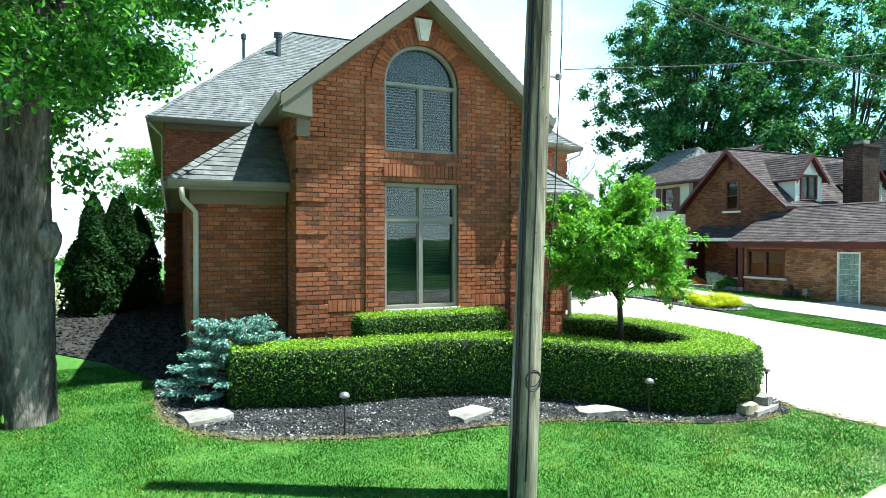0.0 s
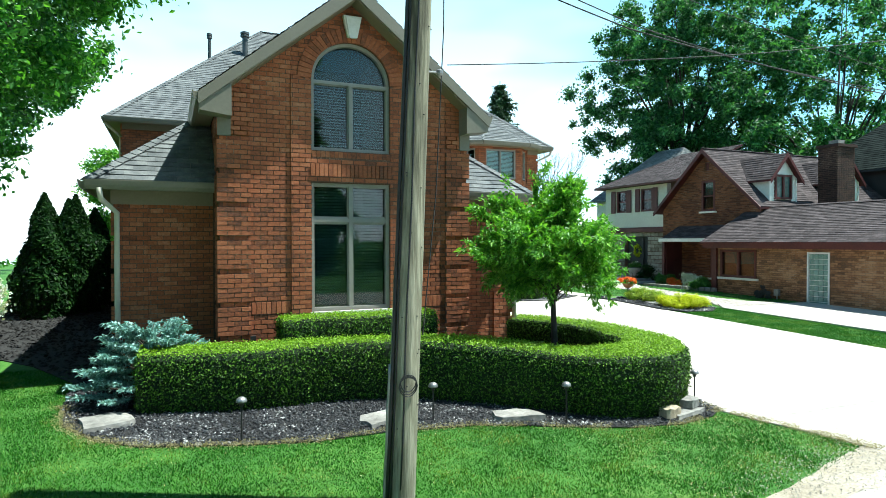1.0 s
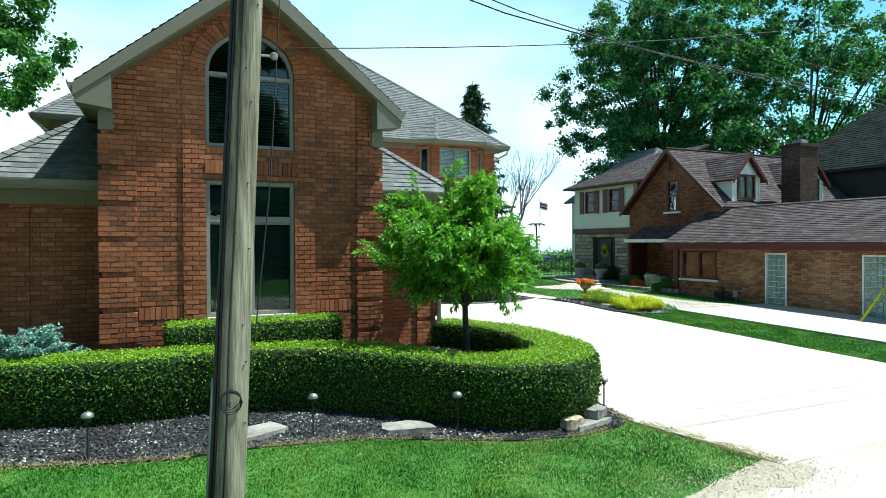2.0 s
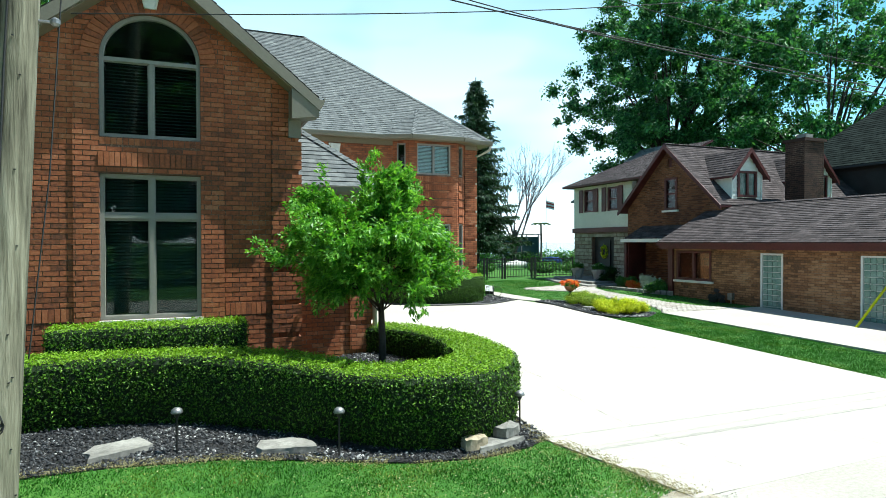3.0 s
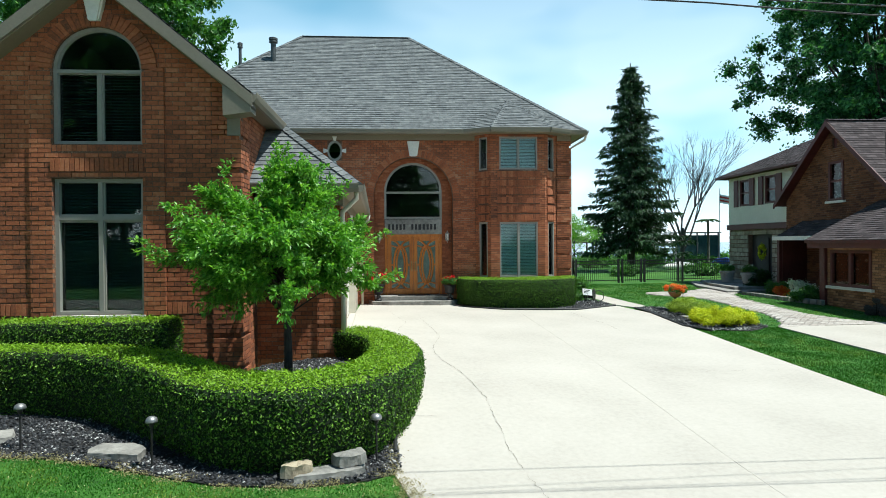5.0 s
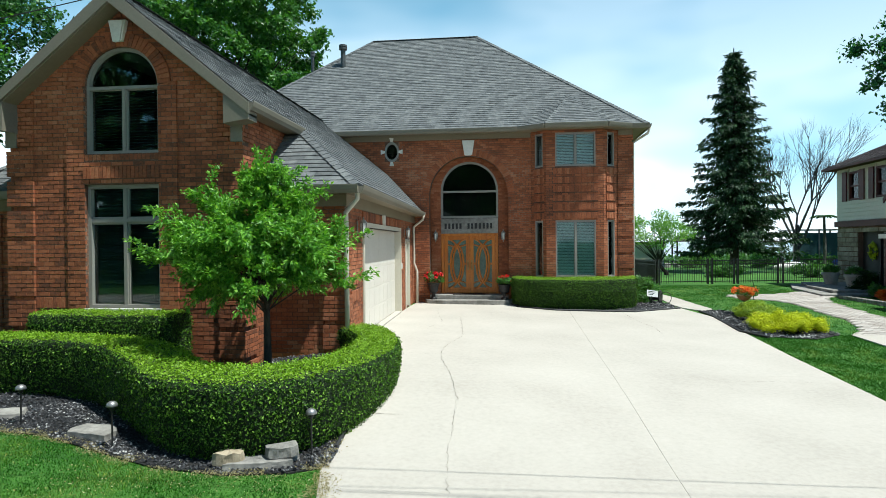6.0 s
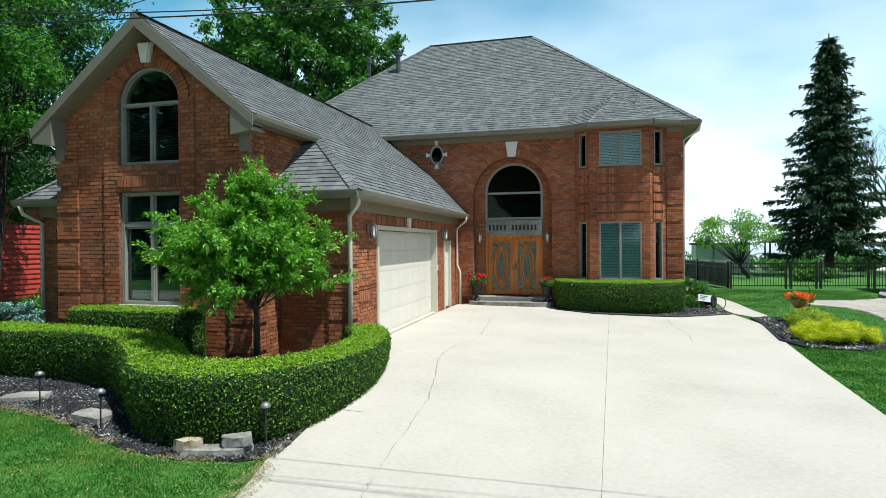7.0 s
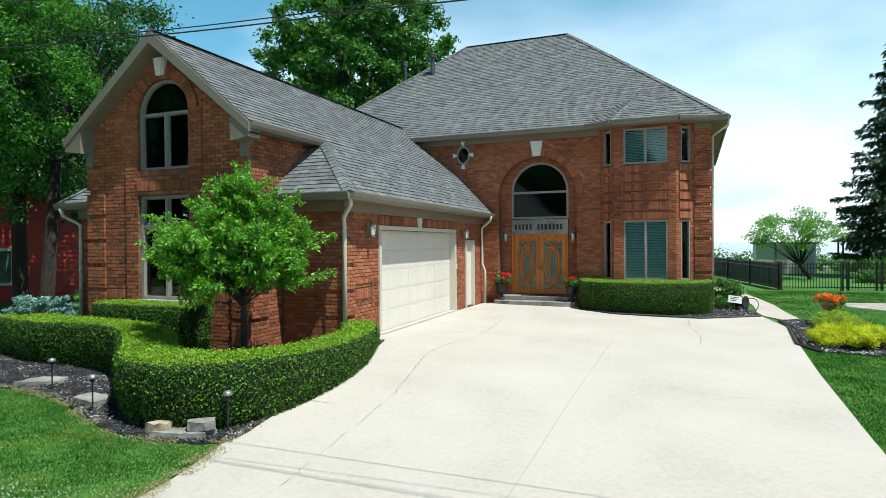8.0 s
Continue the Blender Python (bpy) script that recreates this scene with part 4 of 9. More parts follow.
def hedge(name, label, outer, inner, top_at, density=2900, leaf=0.035, group=""):
    """A clipped hedge between two lines on plan: a twiggy core coloured near black as shade, covered by leaves."""
    o, i_ = smooth_line(outer, 6), smooth_line(inner, 6)
    ob = thing(name, label, "hedge", (*(o[len(o) // 2].xy), gz(o[len(o) // 2].y, o[len(o) // 2].x)), group)
    loc = ob.location
    bm = bmesh.new()
    rings, prof = [], []
    n = len(o)
    for k in range(n):
        a, b = o[k], i_[min(k, len(i_) - 1)]
        g = gz(a.y, a.x) - 0.02
        top = top_at(a.x)
        ring = []
        for s, h in ((0.12, 0.0), (0.05, 0.25), (0.0, 0.6), (0.015, 0.9), (0.06, 0.975), (0.16, 1.0), (0.5, 1.01), (0.84, 1.0), (0.94, 0.975), (0.985, 0.9), (1.0, 0.6), (0.95, 0.25), (0.9, 0.0)):
            p = a.lerp(b, s)
            q = Vector((p.x, p.y, g + (top - g) * h))
            q += Vector((noise.noise(q * 1.3), noise.noise(q * 1.3 + Vector((7, 3, 1))), 0.6 * noise.noise(q * 1.1 + Vector((1, 9, 4))))) * 0.035
            ring.append(q - loc)
        prof.append(ring)
        rings.append([bm.verts.new(q) for q in ring])
    m = len(rings[0])
    for r0, r1 in zip(rings, rings[1:]):
        for k in range(m - 1):
            bm.faces.new((r0[k], r0[k + 1], r1[k + 1], r1[k]))
    bm.faces.new(rings[0])
    bm.faces.new(rings[-1][::-1])
    bmesh.ops.recalc_face_normals(bm, faces=bm.faces)
    bm.normal_update()
    tri = bmesh.ops.triangulate(bm, faces=bm.faces[:])
    pts, nr = [], []
    for f in bm.faces:
        A, B, C = [np.array(v.co) for v in f.verts]
        cnt = RNG.poisson(f.calc_area() * density)
        if cnt:
            r = RNG.random((cnt, 2))
            fl = r.sum(1) > 1
            r[fl] = 1 - r[fl]
            pts.append(A + r[:, :1] * (B - A) + r[:, 1:] * (C - A))
            nr.append(np.repeat(np.array(f.normal)[None], cnt, 0))
    pts, nr = np.concatenate(pts), np.concatenate(nr)
    pts += nr * RNG.normal(-0.002, 0.02, (len(pts), 1))
    # upward faces get the leaf colour with painted sun, the rest painted shade
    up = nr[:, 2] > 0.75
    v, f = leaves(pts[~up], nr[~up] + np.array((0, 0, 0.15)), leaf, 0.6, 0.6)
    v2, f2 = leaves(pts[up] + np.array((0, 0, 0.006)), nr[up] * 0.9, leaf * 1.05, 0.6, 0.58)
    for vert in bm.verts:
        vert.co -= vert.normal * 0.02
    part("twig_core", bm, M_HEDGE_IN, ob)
    bulk("leaves", v, f, M_HEDGE_SHADE, ob)
    bulk("clipped_top", v2, f2, M_HEDGE_LIT, ob, "bright yellow-green young shoots, sunlight put into their colour")
    return ob


HOUT = [(1.3, 8.95), (2.6, 8.68), (3.7, 8.75), (4.7, 8.65), (5.45, 8.3), (6.2, 7.7), (6.85, 7.1), (7.45, 6.7), (8.15, 6.58), (8.85, 6.85), (9.3, 7.4), (9.55, 8.1), (9.65, 8.9), (9.55, 9.8), (9.3, 10.6), (8.95, 11.3), (8.6, 11.6)]
HIN = [(1.35, 9.85), (2.7, 9.6), (3.8, 9.45), (4.95, 9.3), (5.95, 9.0), (6.7, 8.55), (7.15, 8.1), (7.6, 7.8), (8.1, 7.75), (8.45, 7.95), (8.68, 8.3), (8.78, 8.8), (8.82, 9.3), (8.82, 9.8), (8.7, 10.3), (8.4, 10.9), (8.15, 11.15)]
hedge("boxwood_hedge", "long clipped green hedge curling round a young tree", HOUT, HIN, lambda x: 0.6 - 0.11 * min(max((x - 5.4) / 1.6, 0), 1))
hedge("boxwood_hedge", "short clipped green hedge under the gable window", [(3.3, 9.5), (4.2, 9.5), (5.2, 9.5), (5.9, 9.5)], [(3.3, 10.12), (4.2, 10.12), (5.2, 10.12), (5.9, 10.12)], lambda x: 0.9)
hedge("boxwood_hedge", "dark clipped rounded hedge under the bay window", [(11.3, 20.9), (11.55, 20.2), (12.2, 19.75), (13.2, 19.6), (14.4, 19.75), (15.2, 20.3), (15.35, 21.0)], [(11.6, 21.15), (11.9, 21.0), (12.4, 20.68), (13.2, 20.68), (14.35, 20.68), (14.9, 20.95), (15.0, 21.15)], lambda x: 0.86)

# ---- utility pole ----
pole = thing("utility_pole", "weathered grey wooden utility pole with cables down its side", "utility pole", (3.71, 5.39, gz(5.4, 3.8)))
PLEAN = 0.047


def on_pole(z, a, r=None):
    """A point on the pole's skin, z above its foot, at a degrees round it."""
    rad = 0.146 - 0.0042 * z if r is None else r
    return Vector((PLEAN * z + rad * math.cos(radians(a)), 0.012 * z + rad * math.sin(radians(a)), z))


bm = bmesh.new()
rings = []
for k in range(25):
    z = -0.4 + k * 0.39
    ring = []
    for i in range(28):
        p = on_pole(z, i * 360 / 28)
        c = on_pole(z, 0, 0.0)
        d = p - c
        p = c + d * (1 + 0.02 * noise.noise(Vector((math.cos(i * 0.2244) * 3, math.sin(i * 0.2244) * 3, z * 0.5))) - (0.05 if noise.noise(Vector((i * 1.3, z * 0.3, 3.0))) > 0.42 else 0))
        ring.append(bm.verts.new(p))
    rings.append(ring)
for a, b in zip(rings, rings[1:]):
    for i in range(28):
        bm.faces.new((a[i], a[(i + 1) % 28], b[(i + 1) % 28], b[i]))
bm.faces.new(rings[-1])
part("shaft", bm, M_POLE, pole, smooth=True)
for a, r, z0, z1, nm in ((200, 0.017, 0.0, 9.0, "conduit"), (214, 0.009, 0.0, 9.0, "ground_wire"), (188, 0.02, -0.1, 1.35, "cable_guard"), (250, 0.008, 0.2, 5.5, "ground_wire")):
    bm = bmesh.new()
    tube(bm, [on_pole(z0 + (z1 - z0) * k / 12, a + 2 * math.sin(k * 1.3), 0.146 - 0.0042 * (z0 + (z1 - z0) * k / 12) + r * 0.8) for k in range(13)], r, r, 8)
    part(nm, bm, M_CABLE if nm != "cable_guard" else M_GALV, pole, smooth=True)
bm = bmesh.new()
for rr_, dz in ((0.085, 0.0), (0.078, 0.02), (0.09, -0.015)):
    c = on_pole(1.17 + dz, 262, 0.16)
    tube(bm, [c + Vector((rr_ * math.cos(k * 0.5236), -0.012 - 0.01 * math.sin(k), rr_ * math.sin(k * 0.5236))) for k in range(13)], 0.006, 0.006, 6)
part("wire_coil", bm, M_CABLE, pole, "black wire coil hung on the pole", smooth=True)
for z, a in ((4.15, 355), (5.6, 180)):
    bm = bmesh.new()
    p = on_pole(z, a)
    q = on_pole(z, a, 0.24)
    tube(bm, [p, q], 0.012, 0.012, 8)
    lathe(bm, [(0.02, -0.03), (0.035, -0.01), (0.035, 0.02), (0.015, 0.035)], q, 10)
    part("insulator", bm, M_GALV, pole)
for k in range(26):
    z, a = 0.3 + RNG.uniform(0, 4.5), RNG.uniform(200, 345)
    bm = bmesh.new()
    lathe(bm, [(0.008, -0.004), (0.008, 0.004)], on_pole(z, a, 0.15 - 0.0042 * z), 6)
    part("nail", bm, M_CABLE, pole)
bm = bmesh.new()
tube(bm, [on_pole(9.0, 10, 0.13), on_pole(7.0, 5, 0.2), on_pole(4.6, 358, 0.27), on_pole(3.0, 356, 0.25), on_pole(1.6, 358, 0.17)], 0.006, 0.006, 5)
part("drop_wire", bm, M_CABLE, pole)


# ---- trees ----
def crown_mesh(blobs, count, size, material, parent, up=0.3, shell=0.55, jitter=0.9, aspect=0.55, name="crown"):
    """Leaves in clumps: blobs are (x, y, z, rx, ry, rz); each clump is denser near its skin."""
    blobs = np.array(blobs, float)
    w = blobs[:, 3] * blobs[:, 4] + blobs[:, 4] * blobs[:, 5]
    idx = RNG.choice(len(blobs), count, p=w / w.sum())
    d = RNG.normal(0, 1, (count, 3))
    d /= np.linalg.norm(d, axis=1)[:, None]
    r = (shell + (1 - shell) * RNG.random(count))[:, None]
    r *= 1 + 0.2 * RNG.normal(0, 1, (count, 1))
    p = blobs[idx, :3] + d * r * blobs[idx, 3:]
    v, f = leaves(p, d + np.array((0, 0, up)), size, jitter, aspect)
    return bulk(name, v, f, material, parent)


def broad_tree(name, label, at, height, trunk_r, crown, count, leaf, mat_leaf, mat_bark, seed, fork=0.35, clumps=90, clump_r=0.9, category="tree", lean=0.5, shell=0.55, flat=0.62, ridges=False):
    """A trunk with limbs that fork into a crown; crown is (cx, cy, cz, rx, ry, rz) from the foot."""
    rng = random.Random(seed)
    ob = thing(name, label, category, at)
    bm = bmesh.new()
    cx, cy, cz, rx, ry, rz = crown
    fz = height * fork
    top = Vector((cx * lean, cy * lean, fz))
    if ridges:
        rings = []
        for k in range(70):
            t = k / 69
            c = top * t - Vector((0, 0, 0.3 * (1 - t)))
            r = trunk_r * (0.97 - 0.2 * t + 0.22 * math.exp(-t * 16))
            ring = []
            for i in range(56):
                a = 2 * math.pi * i / 56
                cr = noise.noise(Vector((math.cos(a) * 7, math.sin(a) * 7, c.z * 1.3)))
                cr2 = noise.noise(Vector((math.cos(a) * 15, math.sin(a) * 15, c.z * 4.0)))
                rr_ = r * (1 + 0.05 * noise.noise(Vector((math.cos(a), math.sin(a), c.z * 0.7)))) - 0.16 * max(0.0, 0.22 - abs(cr)) - 0.025 * cr2
                ring.append(bm.verts.new(c + Vector((math.cos(a) * rr_, math.sin(a) * rr_, 0))))
            rings.append(ring)
        for a_, b_ in zip(rings, rings[1:]):
            for i in range(56):
                bm.faces.new((a_[i], a_[(i + 1) % 56], b_[(i + 1) % 56], b_[i]))
    else:
        tube(bm, [(0, 0, -0.3), (0.0, 0.0, 0.15), top * 0.5, top], trunk_r * 1.12, trunk_r * 0.72, 12)
    blobs = []
    limbs = []
    for i in range(clumps):
        d = Vector((rng.gauss(0, 1), rng.gauss(0, 1), rng.gauss(0, 1))).normalized()
        k = rng.uniform(0.12, 1.0) ** 0.45
        k *= 1 + 0.26 * noise.noise(d * 1.7 + Vector((seed, 0, 0)))
        p = Vector((cx + d.x * rx * k, cy + d.y * ry * k, cz + d.z * rz * k))
        s = clump_r * rng.uniform(0.55, 1.25)
        blobs.append((*p, s, s, s * flat))
        if i % max(3, clumps // 40) == 0:
            limbs.append(p)
    for p in limbs:
        mid = top.lerp(p, 0.5) + Vector((rng.uniform(-0.3, 0.3), rng.uniform(-0.3, 0.3), rng.uniform(-0.1, 0.4))) * clump_r
        tube(bm, [top * 0.92, mid, p], trunk_r * 0.24, trunk_r * 0.03, 6)
    part("trunk", bm, mat_bark, ob, smooth=True)
    crown_mesh(blobs, count, leaf, mat_leaf, ob, shell=shell)
    return ob


def pear_tree():
    """A young tree: a slim trunk, forking limbs and arching shoots set with long leaves."""
    ob = thing("young_pear_tree", "young bright green tree with a slim dark trunk", "tree", (7.76, 8.82, gz(8.82, 7.76)))
    rng = random.Random(21)
    bm = bmesh.new()
    tube(bm, [(0, 0, -0.2), (0.015, 0, 0.6), (0.0, 0.02, 1.3), (-0.02, 0.0, 2.2)], 0.07, 0.03, 10)
    P, D = [], []
    lobes = []
    for i in range(92):
        d = Vector((rng.gauss(0, 1), rng.gauss(0, 1), rng.gauss(0.0, 0.85))).normalized()
        k = (rng.uniform(0.35, 0.75) if i % 3 == 0 else rng.uniform(0.75, 1.08)) * (1 + 0.2 * noise.noise(d * 2.1 + Vector((4, 0, 0))))
        lobes.append(Vector((d.x * 1.18 * k - 0.12, d.y * 1.12 * k, 2.3 + d.z * (1.02 if d.z > 0 else 0.84) * k)))
    lobes += [Vector((-1.5, -0.3, 2.05)), Vector((-1.2, -0.6, 2.6)), Vector((0.25, -0.3, 3.3)), Vector((1.25, 0.1, 1.75)), Vector((0.2, -1.1, 1.6)), Vector((-0.5, -0.9, 1.75))]
    for p in lobes:
        start = Vector((0, 0, 1.15 + 0.75 * rng.random()))
        mid = start.lerp(p, 0.5) + Vector((0, 0, 0.14))
        tube(bm, [start, mid, p], 0.013, 0.004, 5)
        out = (p - Vector((0, 0, 1.8))).normalized()
        for j in range(11):
            dirn = (out * 0.8 + Vector((rng.gauss(0, 0.6), rng.gauss(0, 0.6), 0.2 + rng.gauss(0, 0.5)))).normalized()
            L = rng.uniform(0.18, 0.42)
            st = mid.lerp(p, rng.uniform(0.35, 1.0)) + Vector((rng.gauss(0, 0.07), rng.gauss(0, 0.07), rng.gauss(0, 0.06)))
            n = int(36 + 60 * L)
            t = RNG.uniform(0.05, 1, n)
            q = np.array(st) + np.outer(t, np.array(dirn) * L) + RNG.normal(0, 0.028, (n, 3)) - np.outer(t * t, np.array((0, 0, 0.12 * L)))
            P.append(q)
            D.append(np.tile(np.array(dirn), (n, 1)))
    part("trunk", bm, M_BARK_DARK, ob, smooth=True)
    v, f = sprigs(np.concatenate(P), np.concatenate(D), 0.078, 0.7, 0.46, 0.15)
    bulk("crown", v, f, M_PEAR, ob)


pear_tree()
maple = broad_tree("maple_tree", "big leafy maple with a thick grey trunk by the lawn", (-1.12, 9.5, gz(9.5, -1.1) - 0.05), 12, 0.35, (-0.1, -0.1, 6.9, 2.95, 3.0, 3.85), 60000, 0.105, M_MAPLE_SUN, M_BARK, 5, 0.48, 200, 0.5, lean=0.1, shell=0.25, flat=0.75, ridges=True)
bm = bmesh.new()
bmesh.ops.create_icosphere(bm, subdivisions=3, radius=0.2)
for v in bm.verts:
    v.co = Vector((v.co.x * 0.8, v.co.y, v.co.z * 1.25)) * (1 + 0.22 * noise.noise(v.co * 9)) + Vector((0.27, -0.12, 2.35))
part("burl", bm, M_BARK, maple, "knobbly burl on the trunk", smooth=True)
broad_tree("tall_tree", "very tall dark leafy tree beyond the neighbouring house", (45.2, 45.0, gz(45)), 28, 0.75, (2.8, 0, 16.5, 11.3, 9, 12.0), 135000, 0.33, M_TALL, M_BARK_DARK, 8, 0.3, 640, 1.0, shell=0.1, flat=0.85)
broad_tree("tall_tree", "very tall dark leafy tree beyond the neighbouring house", (54.0, 35.0, gz(34)), 25, 0.6, (0, 0, 14, 11, 9, 11.0), 42000, 0.38, M_TALL, M_BARK_DARK, 18, 0.3, 230, 1.1, shell=0.1, flat=0.85)
broad_tree("tall_tree", "tall leafy tree rising behind the brick house", (-11.5, 46.0, gz(46)), 25, 0.6, (0, 0, 16, 9.2, 7.0, 9.6), 100000, 0.36, M_MAPLE, M_BARK_DARK, 11, 0.4, 420, 1.0, shell=0.15, flat=0.8)
broad_tree("maple_tree", "leafy tree at the garden edge beside the red house", (-3.5, 13.4, gz(13, 0)), 13, 0.22, (0.5, 0.5, 7.2, 3.3, 3.2, 4.0), 30000, 0.13, M_MID, M_BARK_DARK, 31, 0.4, 110, 0.7, shell=0.2, flat=0.8)
broad_tree("maple_tree", "leafy tree at the garden edge beside the red house", (-6.4, 14.6, gz(14, 0)), 14, 0.26, (-1.0, 0.5, 7.8, 4.0, 4.0, 5.0), 40000, 0.18, M_TALL, M_BARK_DARK, 33, 0.4, 150, 0.85, shell=0.2, flat=0.8)

# spruce
spruce = thing("spruce_tree", "tall dark spruce with drooping tiers of branches", "tree", (26.1, 43.6, gz(43)))
bm = bmesh.new()
tube(bm, [(0, 0, -0.3), (0, 0, 7), (0, 0, 15.0)], 0.3, 0.03, 8)
SP, SD = [], []
rr = random.Random(4)
for t in range(40):
    z = 2.0 + t * 0.325
    R = 3.75 * (1 - (z - 1.6) / 13.9) ** 0.85 + 0.12
    R *= 1 + 0.12 * math.sin(t * 2.4)
    for k in range(6):
        a = k * 1.047 + rr.uniform(-0.4, 0.4) + t * 0.9
        L = R * rr.uniform(0.55, 1.15)
        tip = Vector((math.cos(a) * L, math.sin(a) * L, z - 0.3 * L + 0.035 * L * L + rr.uniform(-0.12, 0.12)))
        mid = Vector((tip.x * 0.55, tip.y * 0.55, z - 0.2 * L))
        tube(bm, [(0, 0, z), mid, tip], 0.04, 0.01, 4)
        m = int(12 + 62 * L)
        s_ = RNG.uniform(0.12, 1.0, m)
        w = (0.14 + 0.2 * L * (1.05 - s_)) * (0.6 + 0.4 * np.sin(s_ * 9))
        q = np.where(s_[:, None] < 0.55, np.outer(s_ / 0.55, np.array(mid) - np.array((0, 0, z))) + np.array((0, 0, z)), np.array(mid) + np.outer((s_ - 0.55) / 0.45, np.array(tip) - np.array(mid)))
        q += np.stack([-math.sin(a) * RNG.normal(0, 1, m) * w, math.cos(a) * RNG.normal(0, 1, m) * w, -np.abs(RNG.normal(0, 0.1, m))], 1)
        SP.append(q)
        SD.append(np.tile((math.cos(a), math.sin(a), -0.35), (m, 1)))
part("trunk", bm, M_BARK_DARK, spruce)
v, f = sprigs(np.concatenate(SP), np.concatenate(SD), 0.3, 0.55, 0.36, 0.2)
bulk("crown", v, f, M_SPRUCE, spruce)



# ---- windows and doors ----
def bars(name, rects, origin, u, n, d0, d1, material, parent, label=""):
    """One part of joined bars: rects (u0, u1, v0, v1) between depths d0 and d1 along n."""
    bm = bmesh.new()
    o, u, n = Vector(origin), Vector(u), Vector(n)
    m = Matrix((u, n, Vector((0, 0, 1)))).transposed().to_4x4()
    m.translation = o
    for u0, u1, v0, v1 in rects:
        box(bm, u0, u1, d0, d1, v0, v1, m=m)
    bmesh.ops.recalc_face_normals(bm, faces=bm.faces)
    return part(name, bm, material, parent, label)


def arc_bar(name, c, spring, r0, r1, h, origin, u, n, d0, d1, material, parent, label=""):
    """A half-round bar, from the spring up; h: the height of the head over its half width."""
    bm = bmesh.new()
    o, u, n = Vector(origin), Vector(u), Vector(n)
    rings = []
    for a in np.linspace(0, math.pi, 25):
        ring = []
        for r, d in ((r0, d0), (r1, d0), (r1, d1), (r0, d1)):
            ring.append(bm.verts.new(o + u * (c + r * math.cos(a)) + n * d + Vector((0, 0, spring + r * h * math.sin(a)))))
        rings.append(ring)
    for a, b in zip(rings, rings[1:]):
        for i in range(4):
            bm.faces.new((a[i], a[(i + 1) % 4], b[(i + 1) % 4], b[i]))
    bm.faces.new(rings[0])
    bm.faces.new(rings[-1][::-1])
    bmesh.ops.recalc_face_normals(bm, faces=bm.faces)
    return part(name, bm, material, parent, label)


def pane(rect, origin, u, n, d, parent, arch=None, material=None):
    bm = bmesh.new()
    o, u, n = Vector(origin), Vector(u), Vector(n)
    u0, u1, v0, v1 = rect
    pts = [(u0, v0), (u1, v0), (u1, v1), (u0, v1)]
    if arch:
        c, r, h = (u0 + u1) / 2, (u1 - u0) / 2, arch
        pts = [(c + r * math.cos(a), v0 + r * h * math.sin(a)) for a in np.linspace(0, math.pi, 25)]
    f = [bm.verts.new(o + u * p[0] + n * d + Vector((0, 0, p[1]))) for p in pts]
    g = [bm.verts.new(v.co - n * 0.006) for v in f]
    bm.faces.new(f)
    bm.faces.new(g[::-1])
    for i in range(len(f)):
        bm.faces.new((f[i], g[i], g[(i + 1) % len(f)], f[(i + 1) % len(f)]))
    bmesh.ops.recalc_face_normals(bm, faces=bm.faces)
    return part("pane", bm, material or M_GLASS, parent)


def blind(rect, origin, u, n, d, parent, pitch=0.05, tilt=0.6, material=None):
    """Horizontal blind slats behind a pane."""
    o, u, n = np.array(origin, float), np.array(u, float), np.array(n, float)
    up = np.array((0, 0, 1.0))
    u0, u1, v0, v1 = rect
    V, F = [], []
    v = v0 + 0.02
    while v < v1:
        b = len(V)
        for du, dd, dv in ((u0, 0.018, -0.018 * tilt), (u1, 0.018, -0.018 * tilt), (u1, -0.018, 0.018 * tilt), (u0, -0.018, 0.018 * tilt)):
            V.append(o + u * du + n * (d + dd) + up * (v + dv))
        F.append((b, b + 1, b + 2, b + 3))
        v += pitch
    return bulk("blind_slats", V, F, material or M_BLIND, parent, "pale horizontal blind slats", kind="stuff")


